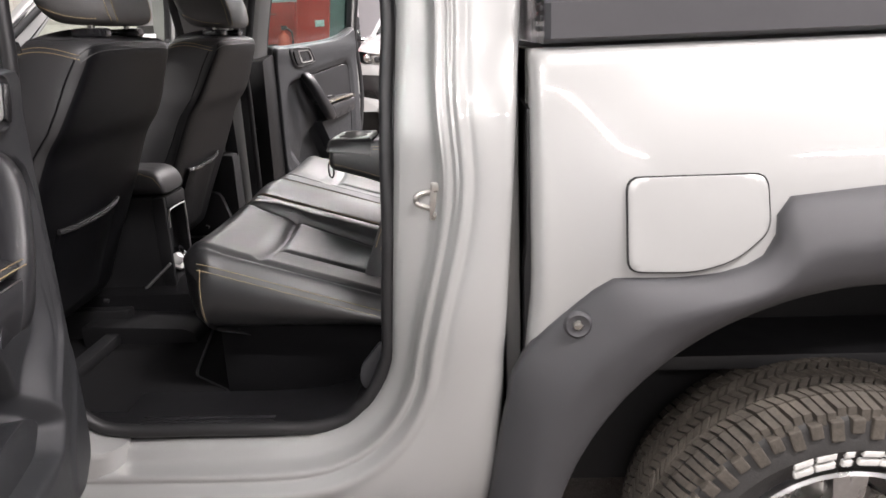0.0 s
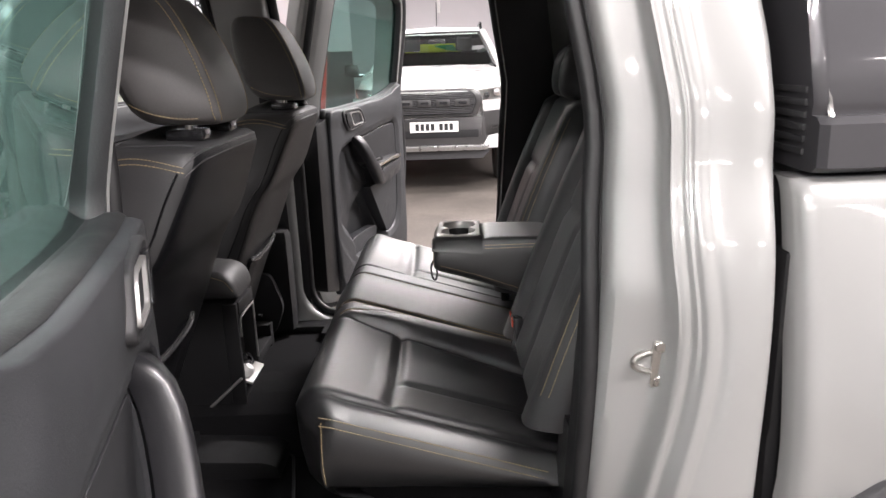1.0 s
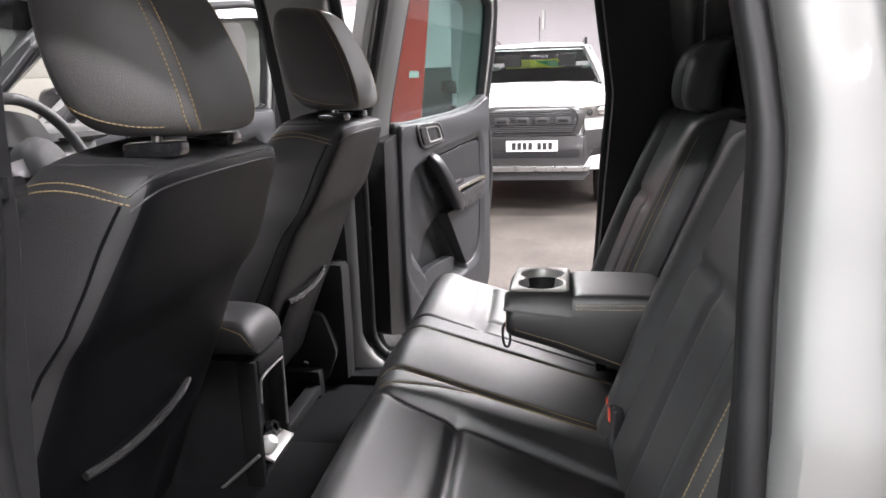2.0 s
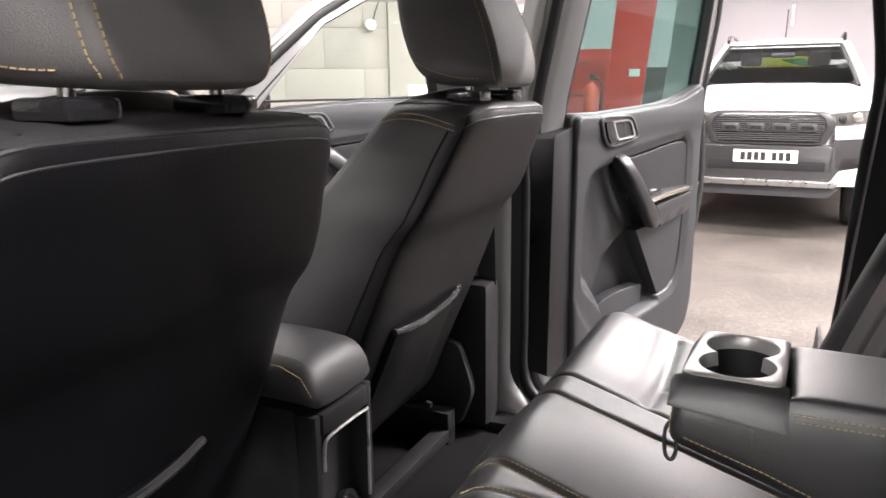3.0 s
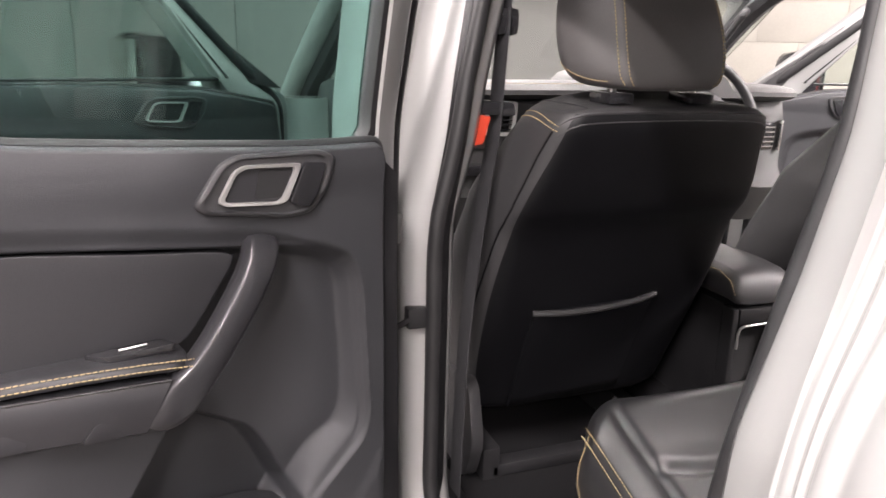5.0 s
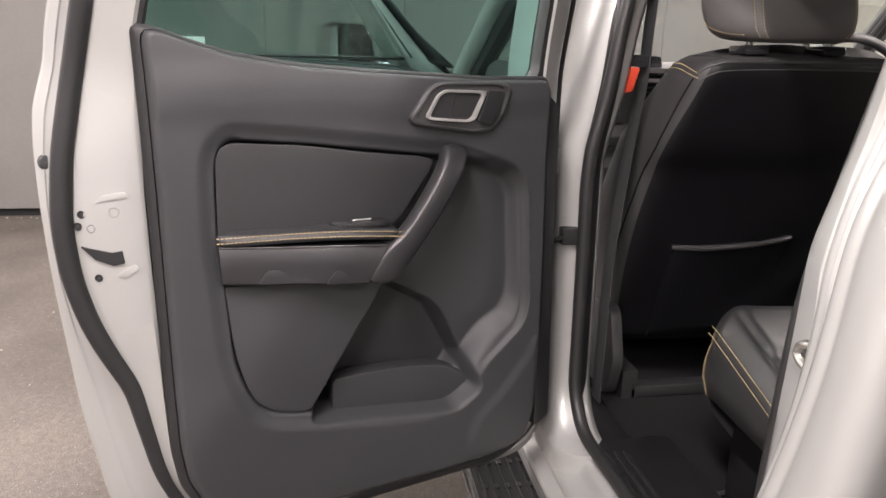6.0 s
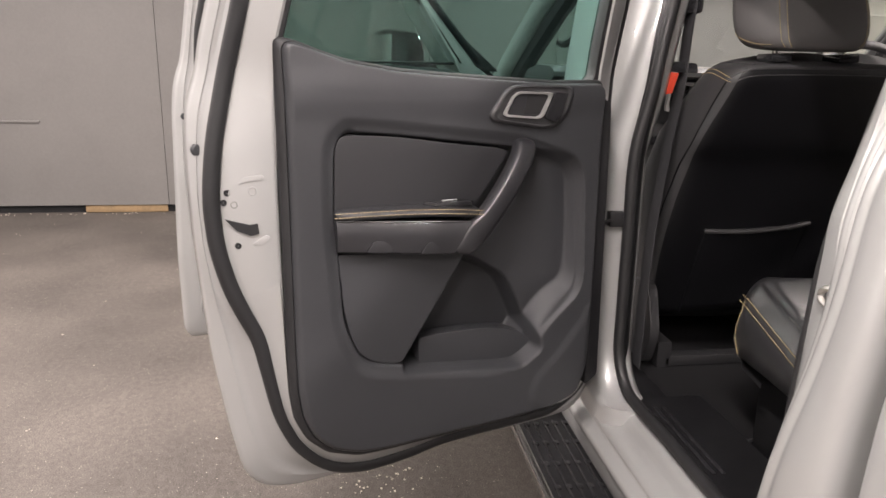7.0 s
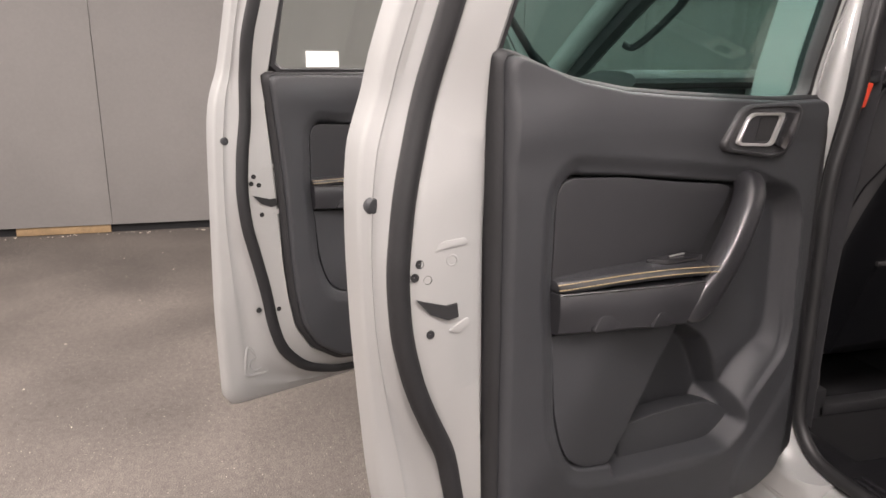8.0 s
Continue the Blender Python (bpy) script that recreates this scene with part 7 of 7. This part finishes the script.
    for x0, x1 in ((-0.38, -0.22), (-0.17, -0.02), (0.03, 0.18), (0.23, 0.39)):
        part("grille_block", slab(rounded([(x0, 0.925), (x1, 0.925), (x1, 0.995), (x0, 0.995)], 0.02, 3), "y", -0.032, -0.018, 0.004), GUNMETAL, gr)
        part("block_slot", slab(rounded([(x0 + 0.035, 0.945), (x1 - 0.03, 0.945), (x1 - 0.03, 0.973), (x0 + 0.035, 0.973)], 0.01, 3), "y", -0.034, -0.031), GLOSS, gr)
    part("plate_band", slab(rounded([(-0.56, 0.51), (0.56, 0.51), (0.54, 0.81), (-0.54, 0.81)], 0.03, 3), "y", 0.0, 0.10, 0.012), GUNMETAL, w, "gunmetal bumper centre")
    pl = part("number_plate", box(-0.26, 0.26, -0.016, -0.004, 0.655, 0.766, 0.004), WHITE_PLASTIC, w, "white number plate with plain dark bars")
    for x in (-0.20, -0.145, -0.09, -0.035, 0.055, 0.11, 0.165):
        part("plate_bar", box(x, x + 0.038, -0.0185, -0.0165, 0.675, 0.745), RUBBER, pl)
    part("lower_intake", box(-0.48, 0.48, -0.006, 0.06, 0.585, 0.675, 0.02), SHADE_BLACK, w)
    part("skid_bar", slab(rounded([(-0.56, 0.455), (0.56, 0.455), (0.60, 0.508), (-0.60, 0.508)], 0.02, 3), "y", -0.04, 0.2, 0.012), ALLOY, w, "silver skid bar")
    part("under_guard", slab(rounded([(-0.52, 0.36), (0.52, 0.36), (0.60, 0.452), (-0.60, 0.452)], 0.02, 3), "y", 0.02, 0.3, 0.012), FLARE, w)
    g = part("windscreen", loft([[(-0.74, 1.30, 1.30), (0.74, 1.30, 1.30), (0.74, 1.306, 1.30), (-0.74, 1.306, 1.30)], [(-0.56, 2.10, 1.75), (0.56, 2.10, 1.75), (0.56, 2.106, 1.75), (-0.56, 2.106, 1.75)]]), CLEAR, w)
    g.visible_shadow = False
    for sg in (-1, 1):
        part("screen_edge", tube([(sg * 0.725, 1.305, 1.312), (sg * 0.553, 2.085, 1.742)], 0.016, 8), RUBBER, w, "black windscreen border")
    part("screen_edge", tube([(-0.553, 2.085, 1.744), (0.553, 2.085, 1.744)], 0.014, 8), RUBBER, w, "black windscreen border")
    # grey box stands in for the haze reflected at the foot of the windscreen
    part("dash_top", box(-0.70, 0.70, 1.42, 1.80, 1.27, 1.345, 0.03), TRIM, w, "charcoal dashboard top, added for the pale haze low in the windscreen")
    # cabin shade is put into the near-black of the seats, headliner and bulkhead
    part("cabin", box(-0.80, 0.80, 1.45, 3.4, 0.6, 1.325, 0.02), SHADE_BLACK, w)
    for x in (-0.36, 0.36):
        part("seat_back", box(x - 0.20, x + 0.20, 2.55, 2.68, 0.9, 1.43, 0.05), SHADE_BLACK, w)
        part("head_rest", box(x - 0.115, x + 0.115, 2.58, 2.68, 1.44, 1.60, 0.04), SHADE_BLACK, w)
    part("cover_sheet", slab(rounded([(-0.54, 1.45), (0.37, 1.445), (0.42, 1.60), (0.30, 1.725), (-0.50, 1.75)], 0.05, 4), "y", 3.30, 3.32), YELLOW, w, "bright yellow cloth behind the rear seats")
    part("cover_stripe", slab([(-0.08, 1.48), (0.20, 1.47), (0.34, 1.69), (0.18, 1.66)], "y", 3.285, 3.298), GREENISH, w, "green stripe")
    part("rear_bulkhead", box(-0.76, 0.76, 3.40, 3.44, 1.1, 1.50, 0.02), SHADE_BLACK, w)
    part("headliner", box(-0.56, 0.56, 2.16, 3.44, 1.735, 1.75, 0.004), SHADE_BLACK, w)
    part("rear_surround", box(-0.60, 0.60, 3.45, 3.47, 1.66, 1.76, 0.004), SHADE_BLACK, w)
    part("mirror", box(-0.10, 0.12, 1.80, 1.83, 1.60, 1.66, 0.01), GLOSS, w)
    part("steering_wheel", tube([(-0.36 + 0.18 * math.cos(a), 1.95, 1.22 + 0.18 * math.sin(a)) for a in np.linspace(0, 2 * math.pi, 25)[:-1]], 0.015, 8, closed=True, up=(0, 1, 0)), LEATHER, w)
    part("aerial", tube([(0, 2.3, 1.84), (0, 2.45, 2.15)], 0.006, 6), RUBBER, w)
    part("wiper", tube([(0.05, 1.29, 1.31), (0.5, 1.33, 1.335)], 0.008, 6), RUBBER, w)


white_pickup()


# ---------------------------------------------------------------- beyond the white pickup
def far_things():
    # red upright sign and cabinet
    rs = thing("red_sign", "tall slanted red board sign with a white label", "sign", m=pose(-2.0, 7.6, floor_z(7.6)))
    part("board", slab([(-0.28, 0.0), (0.10, 0.0), (0.46, 3.3), (0.0, 3.3)], "y", -0.03, 0.03, 0.004), RED_SIGN, rs)
    part("label_plate", box(0.08, 0.20, -0.04, -0.032, 1.42, 1.50, 0.003), WHITE_PLASTIC, rs)
    cb = thing("red_cabinet", "red steel tool cabinet against the notice wall", "cabinet", m=pose(-2.75, 8.4, floor_z(8.4)))
    part("carcass", box(-0.45, 0.45, -0.25, 0.25, 0.02, 1.75, 0.01), RED_SIGN, cb)
    for i in range(4):
        d = part("drawer", box(-0.43, 0.43, -0.27, -0.25, 0.1 + 0.4 * i, 0.46 + 0.4 * i, 0.008), RED_SIGN, cb)
        part("handle", tube([(-0.2, -0.285, 0.4 + 0.4 * i), (0.2, -0.285, 0.4 + 0.4 * i)], 0.01, 6), CHROME, d)
    # lit notice board
    nb = thing("notice_board", "white lit notice board with a dark header on the far wall", "notice board", m=pose(-3.9, 9.6895, 0, 0, 0, 10))
    part("frame", box(-0.85, 0.85, 0.0, 0.05, 1.72, 2.62, 0.01), WHITE_PLASTIC, nb)
    part("sheet", box(-0.80, 0.80, -0.006, -0.001, 1.77, 2.57), SCREEN, nb)
    k = bmesh.new()
    for i, w in enumerate((0.62, 0.70, 0.66, 0.55, 0.6)):
        box(-w * 0.6, w * 0.6, -0.010, -0.007, 2.22 - 0.07 * i, 2.235 - 0.07 * i, bm=k)
    part("print_line", k, TRIM, nb)
    fc = bpy.data.curves.new("header_text", "FONT")
    fc.body, fc.size, fc.extrude, fc.align_x = "WARRANTY", 0.22, 0.003, "CENTER"
    fc.materials.append(TRIM)
    ft = new("header_text", fc)
    ft.parent = nb
    ft.matrix_basis = pose(0, -0.012, 2.36, 90, 0, 0)
    st = thing("stud_wall", "grey stud wall with a dark lower board", "partition", kind="structure", m=pose(-3.9, 9.75, floor_z(9.6), 0, 0, 10))
    part("board", box(-2.6, 2.2, 0.0, 0.08, 0.0, CEILING - 0.2, 0.005), PLASTER, st)
    part("dado", box(-2.6, 2.2, -0.012, -0.002, 0.02, 1.55, 0.003), TRIM, st, "dark lower board")
    # fire extinguisher
    fe = thing("fire_extinguisher", "red fire extinguisher with a black hose on a stand", "fire extinguisher", m=pose(-2.05, 6.4, floor_z(6.4)))
    part("stand", box(-0.12, 0.12, -0.02, 0.12, 0.0, 0.9, 0.01), TRIM, fe)
    part("cylinder", lathe([(0.001, 0.9), (0.07, 0.9), (0.075, 0.93), (0.075, 1.28), (0.06, 1.34), (0.02, 1.37), (0.02, 1.40)], (0, 0, 0), "z", 24), RED_PLASTIC, fe)
    part("valve", box(-0.02, 0.05, -0.015, 0.015, 1.40, 1.45, 0.005), GLOSS, fe)
    part("hose", tube(spline([(0.03, 0, 1.42), (0.10, 0, 1.36), (0.095, 0, 1.15), (0.09, 0, 1.0)], 5), 0.012, 8), RUBBER, fe)
    tb = thing("wall_tube", "short white vertical lamp tube on the far wall", "lamp", m=pose(-0.35, 12.95, 2.5))
    part("tube", tube([(0, 0, -0.12), (0, 0, 0.22)], 0.03, 8), WHITE_PLASTIC, tb)


far_things()
